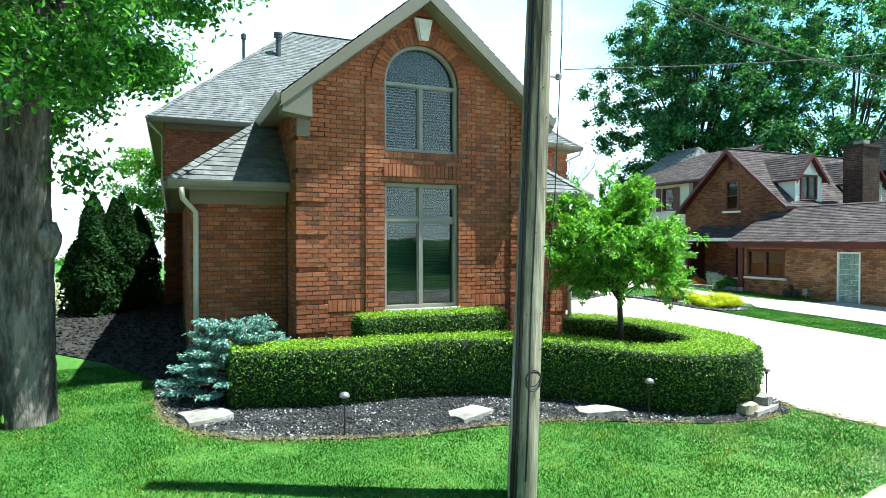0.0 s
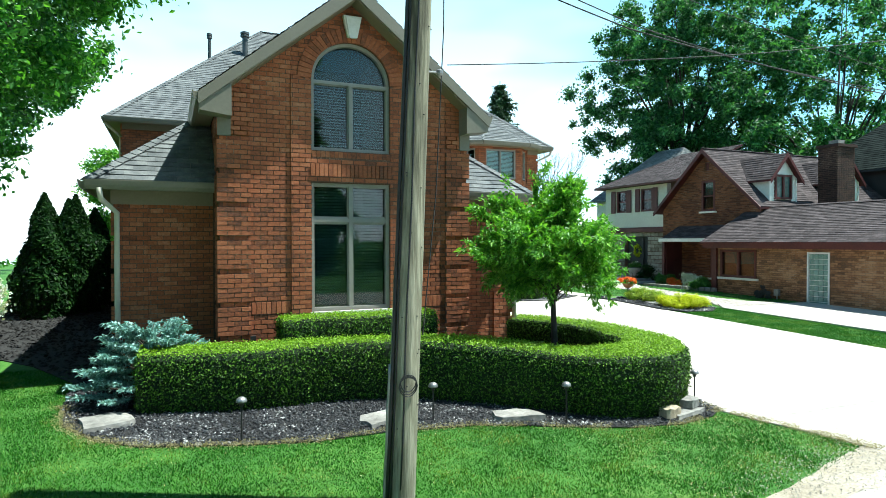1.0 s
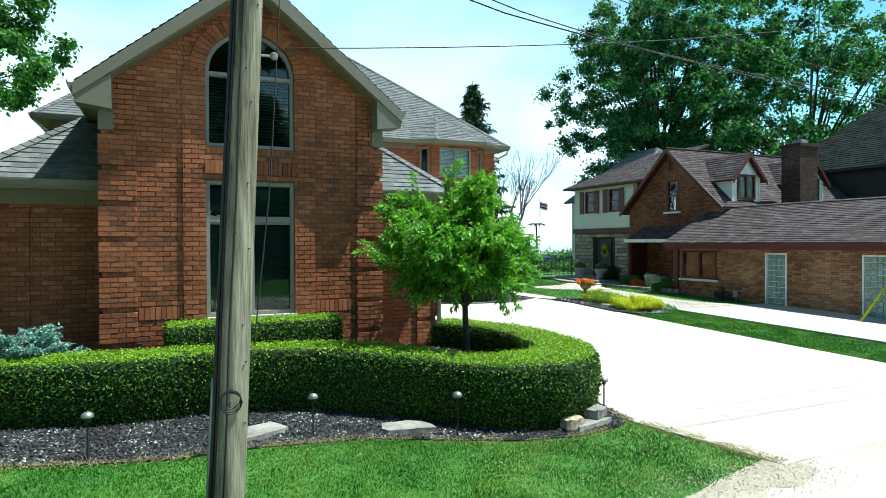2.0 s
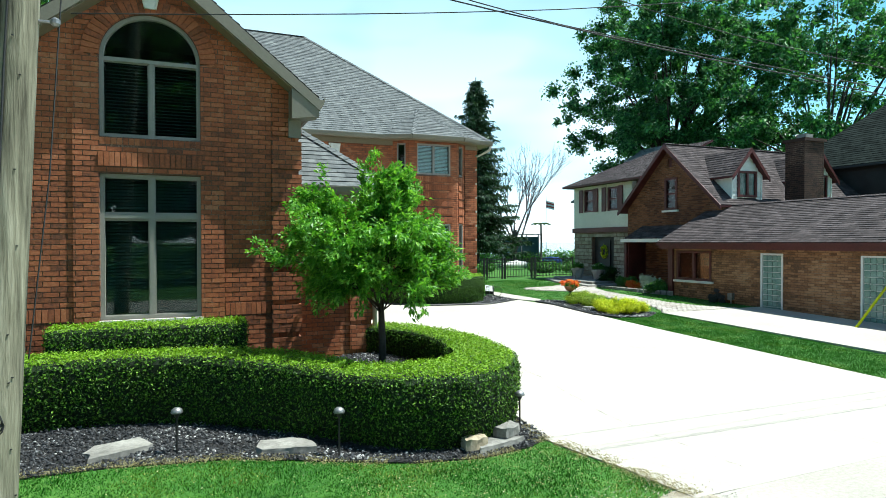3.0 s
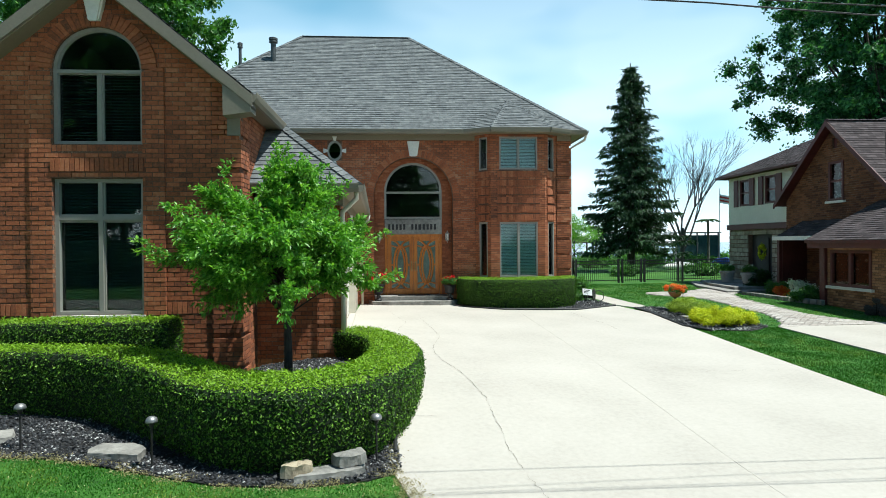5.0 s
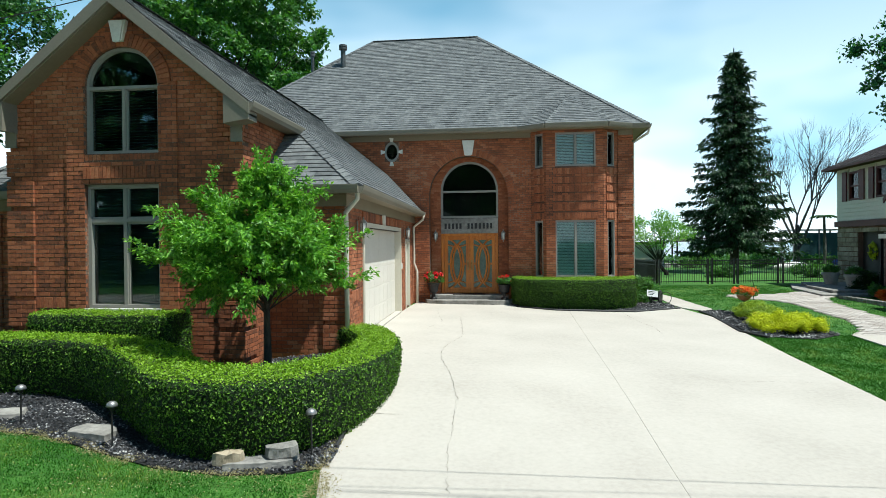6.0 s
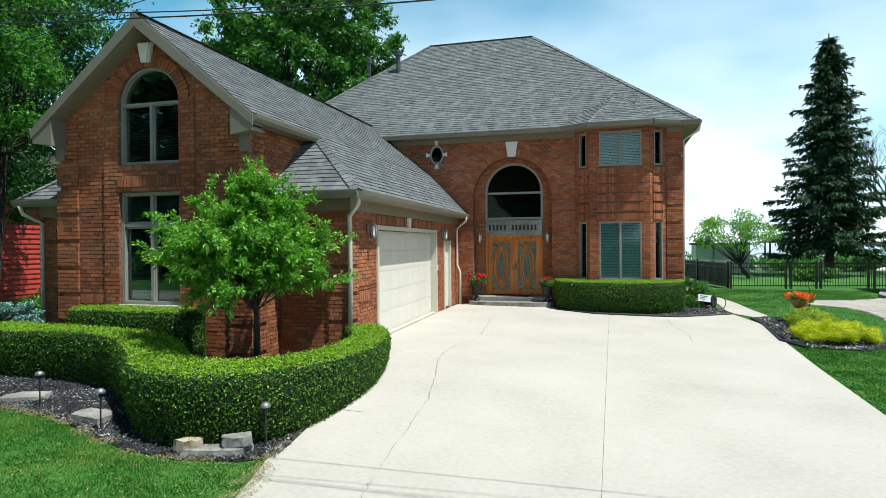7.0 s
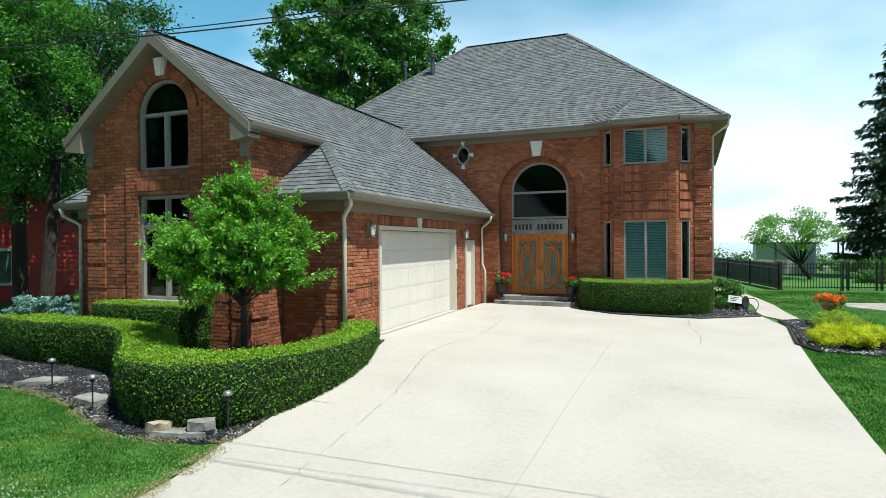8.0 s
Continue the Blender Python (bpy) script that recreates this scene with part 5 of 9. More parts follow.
def window(label, rect, origin, u, n, cols=2, transoms=(), frame=0.07, depth=0.14, arch=0.0, blinds=True, mat_frame=None, tilt=0.7, blind_from=None, mat_blind=None, blind_gap=0.09):
    """A framed window in a wall opening, a part of the house: frame, mullions, panes, blind. rect: u0, u1, v0, v1 (spring, where arched)."""
    mf = mat_frame or M_FRAME
    u0, u1, v0, v1 = rect
    w = bars("window", [(u0, u0 + frame, v0, v1), (u1 - frame, u1, v0, v1), (u0 + frame, u1 - frame, v0, v0 + frame), (u0 + frame, u1 - frame, v1 - frame, v1)], origin, u, n, -depth, -depth + 0.09, mf, house, label)
    cw = (u1 - u0) / cols
    rows = [v0] + list(transoms) + [v1]
    bar = [(u0 + cw * i - frame * 0.55, u0 + cw * i + frame * 0.55, v0 + frame, v1 - frame) for i in range(1, cols)]
    if bar:
        bars("mullion", bar, origin, u, n, -depth, -depth + 0.08, mf, w)
    for t in transoms:
        bars("transom", [(u0 + frame, u1 - frame, t - frame * 0.5, t + frame * 0.5)], origin, u, n, -depth - 0.002, -depth + 0.083, mf, w)
    for i in range(cols):
        for r0, r1 in zip(rows, rows[1:]):
            a0, a1 = u0 + cw * i + frame * 0.7, u0 + cw * (i + 1) - frame * 0.7
            bars("sash", [(a0 - 0.025, a0 + 0.012, r0 + 0.03, r1 - 0.03), (a1 - 0.012, a1 + 0.025, r0 + 0.03, r1 - 0.03), (a0 + 0.012, a1 - 0.012, r0 + 0.03, r0 + 0.066), (a0 + 0.012, a1 - 0.012, r1 - 0.066, r1 - 0.03)], origin, u, n, -depth - 0.01, -depth + 0.045, mf, w)
            pane((a0 - 0.01, a1 + 0.01, r0 + 0.04, r1 - 0.04), origin, u, n, -depth + 0.012, w)
    if blinds:
        blind((u0 + frame, u1 - frame, max(v0 + frame, blind_from or -9), v1 - frame), origin, u, n, -depth - blind_gap, w, tilt=tilt, material=mat_blind or M_BLIND_SHADED)
    if arch:
        c, r = (u0 + u1) / 2, (u1 - u0) / 2
        arc_bar("arched_frame", c, v1, r - frame, r, arch, origin, u, n, -depth, -depth + 0.09, mf, w)
        pane((u0 + frame - 0.01, u1 - frame + 0.01, v1 + 0.0, 0), origin, u, n, -depth + 0.012, w, arch=arch)
    return w


GO = (0, GY, 0)
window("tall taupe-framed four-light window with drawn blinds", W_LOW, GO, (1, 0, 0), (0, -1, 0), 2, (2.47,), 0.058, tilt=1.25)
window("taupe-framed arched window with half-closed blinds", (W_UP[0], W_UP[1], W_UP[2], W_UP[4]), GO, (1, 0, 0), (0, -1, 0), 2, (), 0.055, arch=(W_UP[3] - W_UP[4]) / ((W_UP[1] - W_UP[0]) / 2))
block("window_sill", (W_LOW[0] - 0.03, W_LOW[1] + 0.03, GY - 0.05, GY + 0.14, W_LOW[2] - 0.06, W_LOW[2] - 0.001), M_STONE_WHITE, house, "pale stone sill")


def keystone(cx, z0, z1, w0, w1, y, parent):
    k = new("keystone")
    k.parent = parent
    tagged(k, "white carved stone keystone")
    bm = bmesh.new()
    prism(bm, [(cx - w0, z0), (cx + w0, z0), (cx + w1, z1), (cx - w1, z1)], "y", y - 0.07, y + 0.01)
    part("stone_face", bm, M_STONE_WHITE, k)
    bm = bmesh.new()
    prism(bm, [(cx - w0 * 0.7, z0 - 0.02), (cx + w0 * 0.7, z0 - 0.02), (cx + w1 * 0.78, z1 - 0.02), (cx - w1 * 0.78, z1 - 0.02)], "y", y - 0.1, y - 0.071)
    part("raised_face", bm, M_STONE_WHITE, k)


keystone(4.59, 5.57, 5.93, 0.085, 0.16, GY - 0.03, house)
keystone(9.86, 5.02, 5.52, 0.13, 0.21, MY0, house)

for (a, b), hs, cols in zip(zip(BAY, BAY[1:]), BAY_HOLES, (1, 2, 1)):
    L, d, n = edge_dirs(a, b)
    for h in hs:
        window("taupe-framed bay window with closed blinds" if cols == 2 else "narrow taupe-framed bay side window", h, (a[0], a[1], 0), d, n, cols, (), 0.05 if cols == 2 else 0.04, 0.1, blinds=cols == 2, tilt=1.1, mat_blind=M_BLIND, blind_gap=0.035)
bm = bmesh.new()
prism(bm, [(11.9, 21.3), (12.5, 20.95), (14.25, 20.95), (14.9, 21.3), (14.9, 22.4), (11.9, 22.4)], "z", 3.05, 3.2)
part("bay_floor", bm, M_DARKROOM, house)

# entry: arched transom window, name board, double doors
EO = (0, RECY, 0)
window("arched entry window over the doors", (8.85, 10.85, 2.9, 3.85), EO, (1, 0, 0), (0, -1, 0), 1, (), 0.07, 0.1, arch=1.0, blinds=False)
board = block("name_board", (8.86, 10.84, RECY - 0.03, RECY + 0.1, 2.36, 2.88), M_SLAB, house, "grey stone board with dark unreadable lettering over the doors")
for i, (x, w) in enumerate(((8.98, 0.1), (9.11, 0.1), (9.24, 0.1), (9.37, 0.1), (9.5, 0.1), (9.78, 0.1), (9.91, 0.09), (10.03, 0.12), (10.18, 0.1), (10.31, 0.1), (10.44, 0.1), (10.57, 0.09))):
    block("letter_bar", (x, x + w * 0.75, RECY - 0.042, RECY - 0.0301, 2.52, 2.71), M_BLACK, board)
bars("door_frame", [(8.86, 8.95, 0.27, 2.355), (10.75, 10.84, 0.27, 2.355), (8.95, 10.75, 2.27, 2.355)], EO, (1, 0, 0), (0, -1, 0), -0.12, 0.02, M_OAK, house)


def leaf_door(x0, x1, flip):
    dr = bars("entry_door", [(x0, x0 + 0.13, 0.29, 2.265), (x1 - 0.13, x1, 0.29, 2.265), (x0 + 0.13, x1 - 0.13, 0.29, 0.47), (x0 + 0.13, x1 - 0.13, 2.13, 2.265)], EO, (1, 0, 0), (0, -1, 0), -0.09, -0.035, M_OAK, house, "varnished oak door with oval leaded glass")
    block("leaded_pane", (x0 + 0.131, x1 - 0.131, RECY + 0.06, RECY + 0.085, 0.471, 2.129), M_LEADED, dr, "green-grey leaded glass")
    cx, cz = (x0 + x1) / 2, 1.3
    for s in (-1, 1):
        # one side of the pointed oval, and the wide arc that crosses it
        for nm, c, amp, half, r in (("oval_moulding", 0.0, 0.225, 0.66, 0.038), ("curved_moulding", 0.33, 0.47, 0.86, 0.034)):
            bm = bmesh.new()
            tube(bm, [(cx + s * (c - (amp if c else -amp) * math.sin(a)), RECY + 0.045, cz + half * math.cos(a)) for a in np.linspace(0.04, math.pi - 0.04, 23)], r, r, 6)
            part(nm, bm, M_OAK, dr)
        block("side_rail", (min(cx + s * 0.2, cx + s * 0.32), max(cx + s * 0.2, cx + s * 0.32), RECY + 0.03, RECY + 0.06, 1.27, 1.33), M_OAK, dr)
        bm = bmesh.new()
        tube(bm, [(cx + x, RECY + 0.045, cz + s * (0.6 + 0.75 * x * x)) for x in np.linspace(-0.31, 0.31, 13)], 0.026, 0.026, 6)
        part("fan_moulding", bm, M_OAK, dr)
    hx = x1 - 0.06 if flip else x0 + 0.06
    bm = bmesh.new()
    box(bm, hx - 0.025, hx + 0.025, RECY + 0.005, RECY + 0.034, 1.08, 1.42)
    tube(bm, [(hx, RECY + 0.0, 1.14), (hx, RECY - 0.05, 1.18), (hx, RECY - 0.05, 1.3), (hx, RECY, 1.34)], 0.011, 0.011, 8)
    part("handle", bm, M_BRASS, dr, "polished brass handle")
    return dr


leaf_door(8.955, 9.845, True)
leaf_door(9.855, 10.745, False)
bm = bmesh.new()
prism(bm, [(8.2 - 0.0, 21.65), (8.45, 20.75), (9.0, 20.55), (10.7, 20.55), (11.2, 20.75), (11.5, 21.19), (11.2, 21.2), (11.2, 21.65)], "z", -0.3, 0.12)
tagged(part("doorstep", bm, M_SLAB, bevel=0.01), "two low grey stone entry steps", "step", kind="structure")
bm = bmesh.new()
prism(bm, [(8.52, 21.66), (8.52, 21.0), (11.18, 21.0), (11.18, 21.66)], "z", 0.121, 0.26)
tagged(part("doorstep", bm, M_SLAB, bevel=0.01), "two low grey stone entry steps", "step", kind="structure")
mat_ = block("door_mat", (9.3, 10.4, 21.1, 21.5, 0.261, 0.28), M_CABLE)
tagged(mat_, "dark rubber mat in front of the doors", "doormat")

# arch ring, oval window
ov = new("oval_window")
ov.parent = house
tagged(ov, "small dark oval window with four stone keys")
ring = bmesh.new()
N = 32
pts = [[(7.21 + r * math.cos(a), d, 5.19 + r * 1.38 * math.sin(a)) for a in np.linspace(0, 2 * math.pi, N, endpoint=False)] for r, d in ((0.19, MY0 - 0.02), (0.25, MY0 - 0.03), (0.25, MY0 + 0.03), (0.19, MY0 + 0.06))]
rv = [[ring.verts.new(p) for p in row] for row in pts]
for a, b in zip(rv, rv[1:]):
    for i in range(N):
        ring.faces.new((a[i], a[(i + 1) % N], b[(i + 1) % N], b[i]))
bmesh.ops.recalc_face_normals(ring, faces=ring.faces)
part("oval_frame", ring, M_FRAME, ov)
bm = bmesh.new()
prism(bm, [(7.21 + 0.2 * math.cos(a), 5.19 + 0.2 * 1.38 * math.sin(a)) for a in np.linspace(0, 2 * math.pi, N, endpoint=False)], "y", MY0 + 0.03, MY0 + 0.036)
part("pane", bm, M_GLASS, ov)
for dx, dz in ((0, 1), (0, -1), (1, 0), (-1, 0)):
    bm = bmesh.new()
    cx, cz = 7.21 + dx * 0.31, 5.19 + dz * 0.41
    w0, w1 = 0.035, 0.075
    if dx:
        prism(bm, [(cx - 0.07 * dx, cz - w0), (cx + 0.07 * dx, cz - w1), (cx + 0.07 * dx, cz + w1), (cx - 0.07 * dx, cz + w0)], "y", MY0 - 0.06, MY0 + 0.01)
    else:
        prism(bm, [(cx - w0, cz - 0.07 * dz), (cx + w0, cz - 0.07 * dz), (cx + w1, cz + 0.07 * dz), (cx - w1, cz + 0.07 * dz)], "y", MY0 - 0.06, MY0 + 0.01)
    part("stone_key", bm, M_STONE_WHITE, ov)

# garage door with raised panels, jambs, side door
XD = WX1 - 0.16
gd = block("garage_door", (XD - 0.05, XD - 0.012, G_DOOR[0] + 0.02, G_DOOR[1] - 0.02, G_DOOR[2], G_DOOR[3]), M_GARAGE, house, "wide cream panelled garage door", m=TURNED)
NP = 5
PITCH_P = (G_DOOR[1] - G_DOOR[0] - 0.16) / 8
for i in range(NP):
    z0 = G_DOOR[2] + (G_DOOR[3] - G_DOOR[2]) * i / NP
    z1 = G_DOOR[2] + (G_DOOR[3] - G_DOOR[2]) * (i + 1) / NP
    sec = block("door_section", (XD - 0.011, XD, G_DOOR[0] + 0.02, G_DOOR[1] - 0.02, z0 + 0.004, z1 - 0.004), M_GARAGE, gd, bevel=0.004, m=TURNED)
    for k in range(8):
        y0 = G_DOOR[0] + 0.1 + k * PITCH_P
        block("raised_panel", (XD + 0.0002, XD + 0.0022, y0, y0 + PITCH_P - 0.03, z0 + 0.05, z1 - 0.05), M_GARAGE, sec, bevel=0.0018, m=TURNED)
block("door_seal", (XD - 0.04, XD + 0.01, G_DOOR[0] + 0.02, G_DOOR[1] - 0.02, G_DOOR[2] - 0.05, G_DOOR[2] - 0.001), M_CABLE, gd, m=TURNED)
block("threshold", (XD + 0.011, WX1 + 0.03, G_DOOR[0] + 0.021, G_DOOR[1] - 0.021, -0.25, G_DOOR[2] + 0.006), M_CONCRETE, house, "pale concrete sill under the garage door", m=TURNED)
bars("garage_jamb", [(G_DOOR[0] - 0.09, G_DOOR[0] + 0.02, -0.25, G_DOOR[3] + 0.1), (G_DOOR[1] - 0.02, G_DOOR[1] + 0.09, -0.25, G_DOOR[3] + 0.1), (G_DOOR[0] + 0.02, G_DOOR[1] - 0.02, G_DOOR[3], G_DOOR[3] + 0.1)], WO, WU, WN, -0.2, 0.03, M_CREAM, house)
sd = block("side_door", (WX1 - 0.12, WX1 - 0.07, S_DOOR[0] + 0.05, S_DOOR[1] - 0.05, S_DOOR[2] + 0.02, S_DOOR[3] - 0.05), M_GARAGE, house, "cream narrow side door of the garage", m=TURNED)
block("door_panel", (WX1 - 0.0695, WX1 - 0.06, S_DOOR[0] + 0.17, S_DOOR[1] - 0.17, 0.25, 0.95), M_GARAGE, sd, bevel=0.004, m=TURNED)
block("door_panel", (WX1 - 0.0695, WX1 - 0.06, S_DOOR[0] + 0.17, S_DOOR[1] - 0.17, 1.1, 1.95), M_GARAGE, sd, bevel=0.004, m=TURNED)
bars("side_door_frame", [(S_DOOR[0] - 0.05, S_DOOR[0] + 0.05, -0.17, S_DOOR[3] + 0.05), (S_DOOR[1] - 0.05, S_DOOR[1] + 0.05, -0.17, S_DOOR[3] + 0.05), (S_DOOR[0] + 0.05, S_DOOR[1] - 0.05, S_DOOR[3] - 0.05, S_DOOR[3] + 0.05)], WO, WU, WN, -0.14, 0.025, M_CREAM, house)
block("keypad", (WX1 + 0.031, WX1 + 0.06, G_DOOR[1] + 0.01, G_DOOR[1] + 0.08, 1.28, 1.44), M_WHITE, house, m=TURNED)


# wall lanterns
def lantern(at, facing):
    """A slim six-sided glass lantern under a domed cap, on a scrolled bracket."""
    ob = thing("wall_lantern", "pewter and clear-glass wall lantern on the brick", "wall lamp", at, "wall lanterns")
    bm = bmesh.new()
    lathe(bm, [(0.035, 0.0), (0.058, 0.02), (0.066, 0.2), (0.064, 0.203)], (0, -0.13, -0.13), 6)
    part("glass_shade", bm, M_LAMPGLASS, ob)
    bm = bmesh.new()
    lathe(bm, [(0.078, 0.203), (0.074, 0.225), (0.045, 0.262), (0.018, 0.28), (0.016, 0.31), (0.006, 0.335)], (0, -0.13, -0.13), 12)
    part("cap", bm, M_PEWTER, ob)
    bm = bmesh.new()
    lathe(bm, [(0.01, -0.09), (0.018, -0.06), (0.02, -0.03), (0.06, -0.012), (0.062, -0.001)], (0, -0.13, -0.13), 10)
    part("base_finial", bm, M_PEWTER, ob)
    bm = bmesh.new()
    box(bm, -0.035, 0.035, -0.018, 0.0, -0.12, 0.12)
    tube(bm, [(0, -0.01, -0.08), (0, -0.06, -0.17), (0, -0.12, -0.18), (0, -0.13, -0.15)], 0.009, 0.009, 6)
    part("bracket", bm, M_PEWTER, ob)
    for k in range(6):
        bm = bmesh.new()
        a = k * math.pi / 3
        tube(bm, [(0.059 * math.cos(a), -0.13 + 0.059 * math.sin(a), -0.12), (0.069 * math.cos(a), -0.13 + 0.069 * math.sin(a), 0.075)], 0.006, 0.006, 5)
        part("corner_bar", bm, M_BLACK, ob)
    ob.rotation_euler = (0, 0, facing)
    return ob


LA, LB = TURNED @ Vector((WX1 + 0.012, 12.2, 2.36)), TURNED @ Vector((WX1 + 0.012, 18.8, 2.36))
l1 = lantern(LA, math.pi / 2 + math.atan(SKEW))
copy_thing(l1, pose(*LB, 0, 0, 92))
copy_thing(l1, pose(8.68, RECY - 0.03, 2.28))
copy_thing(l1, pose(11.02, RECY - 0.03, 2.28))


# downspouts
def downspout(pts, name="downspout"):
    bm = bmesh.new()
    tube(bm, pts, 0.045, 0.045, 8)
    return part(name, bm, M_CREAM, house, smooth=True)


downspout([(EX1 - 0.05, 10.92, EZ - 0.1), (EX1 - 0.05, 10.95, EZ - 0.25), (WX1 + 0.05, 11.12, EZ - 0.48), (WX1 + 0.05, 11.14, 2.3), (WX1 + 0.05, 11.14, -0.3)])
downspout([TURNED @ Vector(p) for p in ((EX1 + 0.05, 20.7, EZ - 0.1), (EX1 + 0.02, 20.75, EZ - 0.25), (WX1 + 0.06, 20.8, EZ - 0.5), (WX1 + 0.06, 20.82, 1.35), (WX1 + 0.16, 20.82, 1.1), (WX1 + 0.16, 20.82, 0.0))])
downspout([(EX0 + 0.2, EYF - 0.05, EZ - 0.12), (EX0 + 0.22, EYF, EZ - 0.3), (WX0 + 0.05, WY0 - 0.06, EZ - 0.5), (WX0 + 0.05, WY0 - 0.06, 1.5), (WX0 + 0.05, WY0 - 0.06, -0.3)])
downspout([(MEX1 + 0.05, MEYF + 0.1, MEZ - 0.12), (MEX1, MEYF + 0.15, MEZ - 0.3), (MX1 + 0.06, MY0 + 0.12, MEZ - 0.55), (MX1 + 0.06, MY0 + 0.12, 3.0), (MX1 + 0.06, MY0 + 0.12, -0.15)])
downspout([(MEX0 - 0.04, MEYF + 0.3, MEZ - 0.12), (MX0 - 0.06, MY0 + 0.3, MEZ - 0.5), (MX0 - 0.06, MY0 + 0.3, 3.4)])
# flues on the roof
for x, y, z0, z1, r, cap in ((3.17, 25.0, 8.4, 9.98, 0.06, 0.1), (4.46, 25.0, 9.0, 10.2, 0.1, 0.17)):
    bm = bmesh.new()
    lathe(bm, [(r, z0 - 0.4), (r, z1 - 0.2), (cap, z1 - 0.18), (cap, z1 - 0.12), (cap * 0.8, z1 - 0.1), (cap, z1 - 0.08), (cap, z1), (cap * 0.6, z1 + 0.03)], (x, y, 0), 14)
    part("flue", bm, M_FLUE, house, "dark grey metal flue pipe with a cap", smooth=False)
block("power_meter_pipe", (2.9, 2.98, GY - 0.12, GY - 0.04, -0.4, 0.6), M_BLACK, house)


# ---- brickwork ----
COURSE, BLEN, BGAP = 0.0759, 0.205, 0.0105


def quoin(v, period=0.531, z0=-0.45):
    """How far a corner block stands out at height v: blocks of five courses with a sunk course between."""
    k = ((v - z0) % period) / period
    return 0.042 if k < 0.857 else -0.004


def around(quads, lo=None, hi=None, out=0.042):
    """Carries the proud corner blocks round the corner: widens their end bricks."""
    res = []
    for a, b, c, d, k in quads:
        if quoin((a[1] + d[1]) / 2) > 0.02 and (a[1] + d[1]) / 2 < 4.0 + 9 * (lo is None):
            if lo is not None and abs(a[0] - lo) < 0.03:
                a, d = (lo - out, a[1]), (lo - out, d[1])
            if hi is not None and abs(b[0] - hi) < 0.03:
                b, c = (hi + out, b[1]), (hi + out, c[1])
        res.append((a, b, c, d, k))
    return res


def zoned(poly, holes, cuts, course=COURSE, length=BLEN):
    """Bricks laid stretch by stretch between upright cuts, with a straight joint at each cut."""
    us = [min(p[0] for p in poly)] + sorted(cuts) + [max(p[0] for p in poly)]
    out = []
    for u0, u1 in zip(us, us[1:]):
        p = clip(clip(list(poly), 0, u0, True), 0, u1, False) if cuts else list(poly)
        out += lay(p, holes, course, length, BGAP)
    return out


def bricks(poly, holes, origin, u, n, proud, parent, material=None, course=COURSE, length=BLEN, name="bricks", lo=None, hi=None, cuts=()):
    q = around(zoned(poly, holes, cuts, course, length), lo, hi)
    V, F = piece_mesh(q, origin, u, n, 0.05, proud)
    if V:
        bulk(name, V, F, material or M_BRICK, parent, kind="stuff")


def soldiers(u0, u1, v0, v1, origin, u, n, pr, parent, width=COURSE):
    k = max(1, round((u1 - u0) / width))
    w = (u1 - u0) / k
    q = [((u0 + i * w + 0.003, v0 + 0.005), (u0 + (i + 1) * w - 0.003, v0 + 0.005), (u0 + (i + 1) * w - 0.003, v1 - 0.005), (u0 + i * w + 0.003, v1 - 0.005), 0) for i in range(k)]
    V, F = piece_mesh(q, origin, u, n, 0.06, lambda a, b: pr)
    bulk("soldier_bricks", V, F, M_BRICK, parent, kind="stuff")


def arch_bricks(cx, spring, r0, r1, count, y, pr, parent, h=1.0):
    V, F = [], []
    for i in range(count):
        a0, a1 = math.pi * (i + 0.05) / count, math.pi * (i + 0.95) / count
        b = len(V)
        ring = [(r0, a0), (r1, a0), (r1, a1), (r0, a1)]
        jit = RNG.uniform(-0.003, 0.003)
        for d in (y + 0.02, y - pr + jit):
            for r, a in ring:
                V.append((cx + r * math.cos(a), d, spring + r * math.sin(a) * h))
        F += [(b + 4, b + 5, b + 6, b + 7)] + [(b + k, b + (k + 1) % 4, b + 4 + (k + 1) % 4, b + 4 + k) for k in range(4)]
    bulk("arch_bricks", V, F, M_BRICK, parent, kind="stuff")


X, Y_, NX, NY, UX = (1, 0, 0), (0, 1, 0), (1, 0, 0), (0, -1, 0), (-1, 0, 0)


def gable_proud(u, v):
    if u < GX0 + 0.47 or u > GX1 - 0.44:
        return quoin(v) if v < 4.0 else 0.012
    if W_LOW[0] - 0.34 < u < W_LOW[1] + 0.34 and v < W_UP[4]:
        return 0.034
    return 0.0


SOLD = [(W_LOW[0] - 0.02, W_LOW[1] + 0.02, 3.2, 3.42, 0.05), (W_LOW[0], W_LOW[1], 3.52, 3.63, 0.03),
        (GX0 + 0.48, W_LOW[0] - 0.35, 0.93, 1.13, 0.008), (W_LOW[1] + 0.35, GX1 - 0.45, 0.93, 1.13, 0.008)]
GHOLES = [W_LOW, (W_UP[0] - 0.24, W_UP[1] + 0.24, W_UP[4], W_UP[3] + 0.21, W_UP[4]), (W_UP[0], W_UP[1], W_UP[2], W_UP[4])] + [s[:4] for s in SOLD]
gw = [o for o in house.children if o.name.startswith("gable_wall")][0]
for s in SOLD:
    soldiers(*s[:4], GO, X, NY, s[4], gw)
arch_bricks((W_UP[0] + W_UP[1]) / 2, W_UP[4], 0.69, 0.92, 30, GY, 0.035, gw, 0.97)

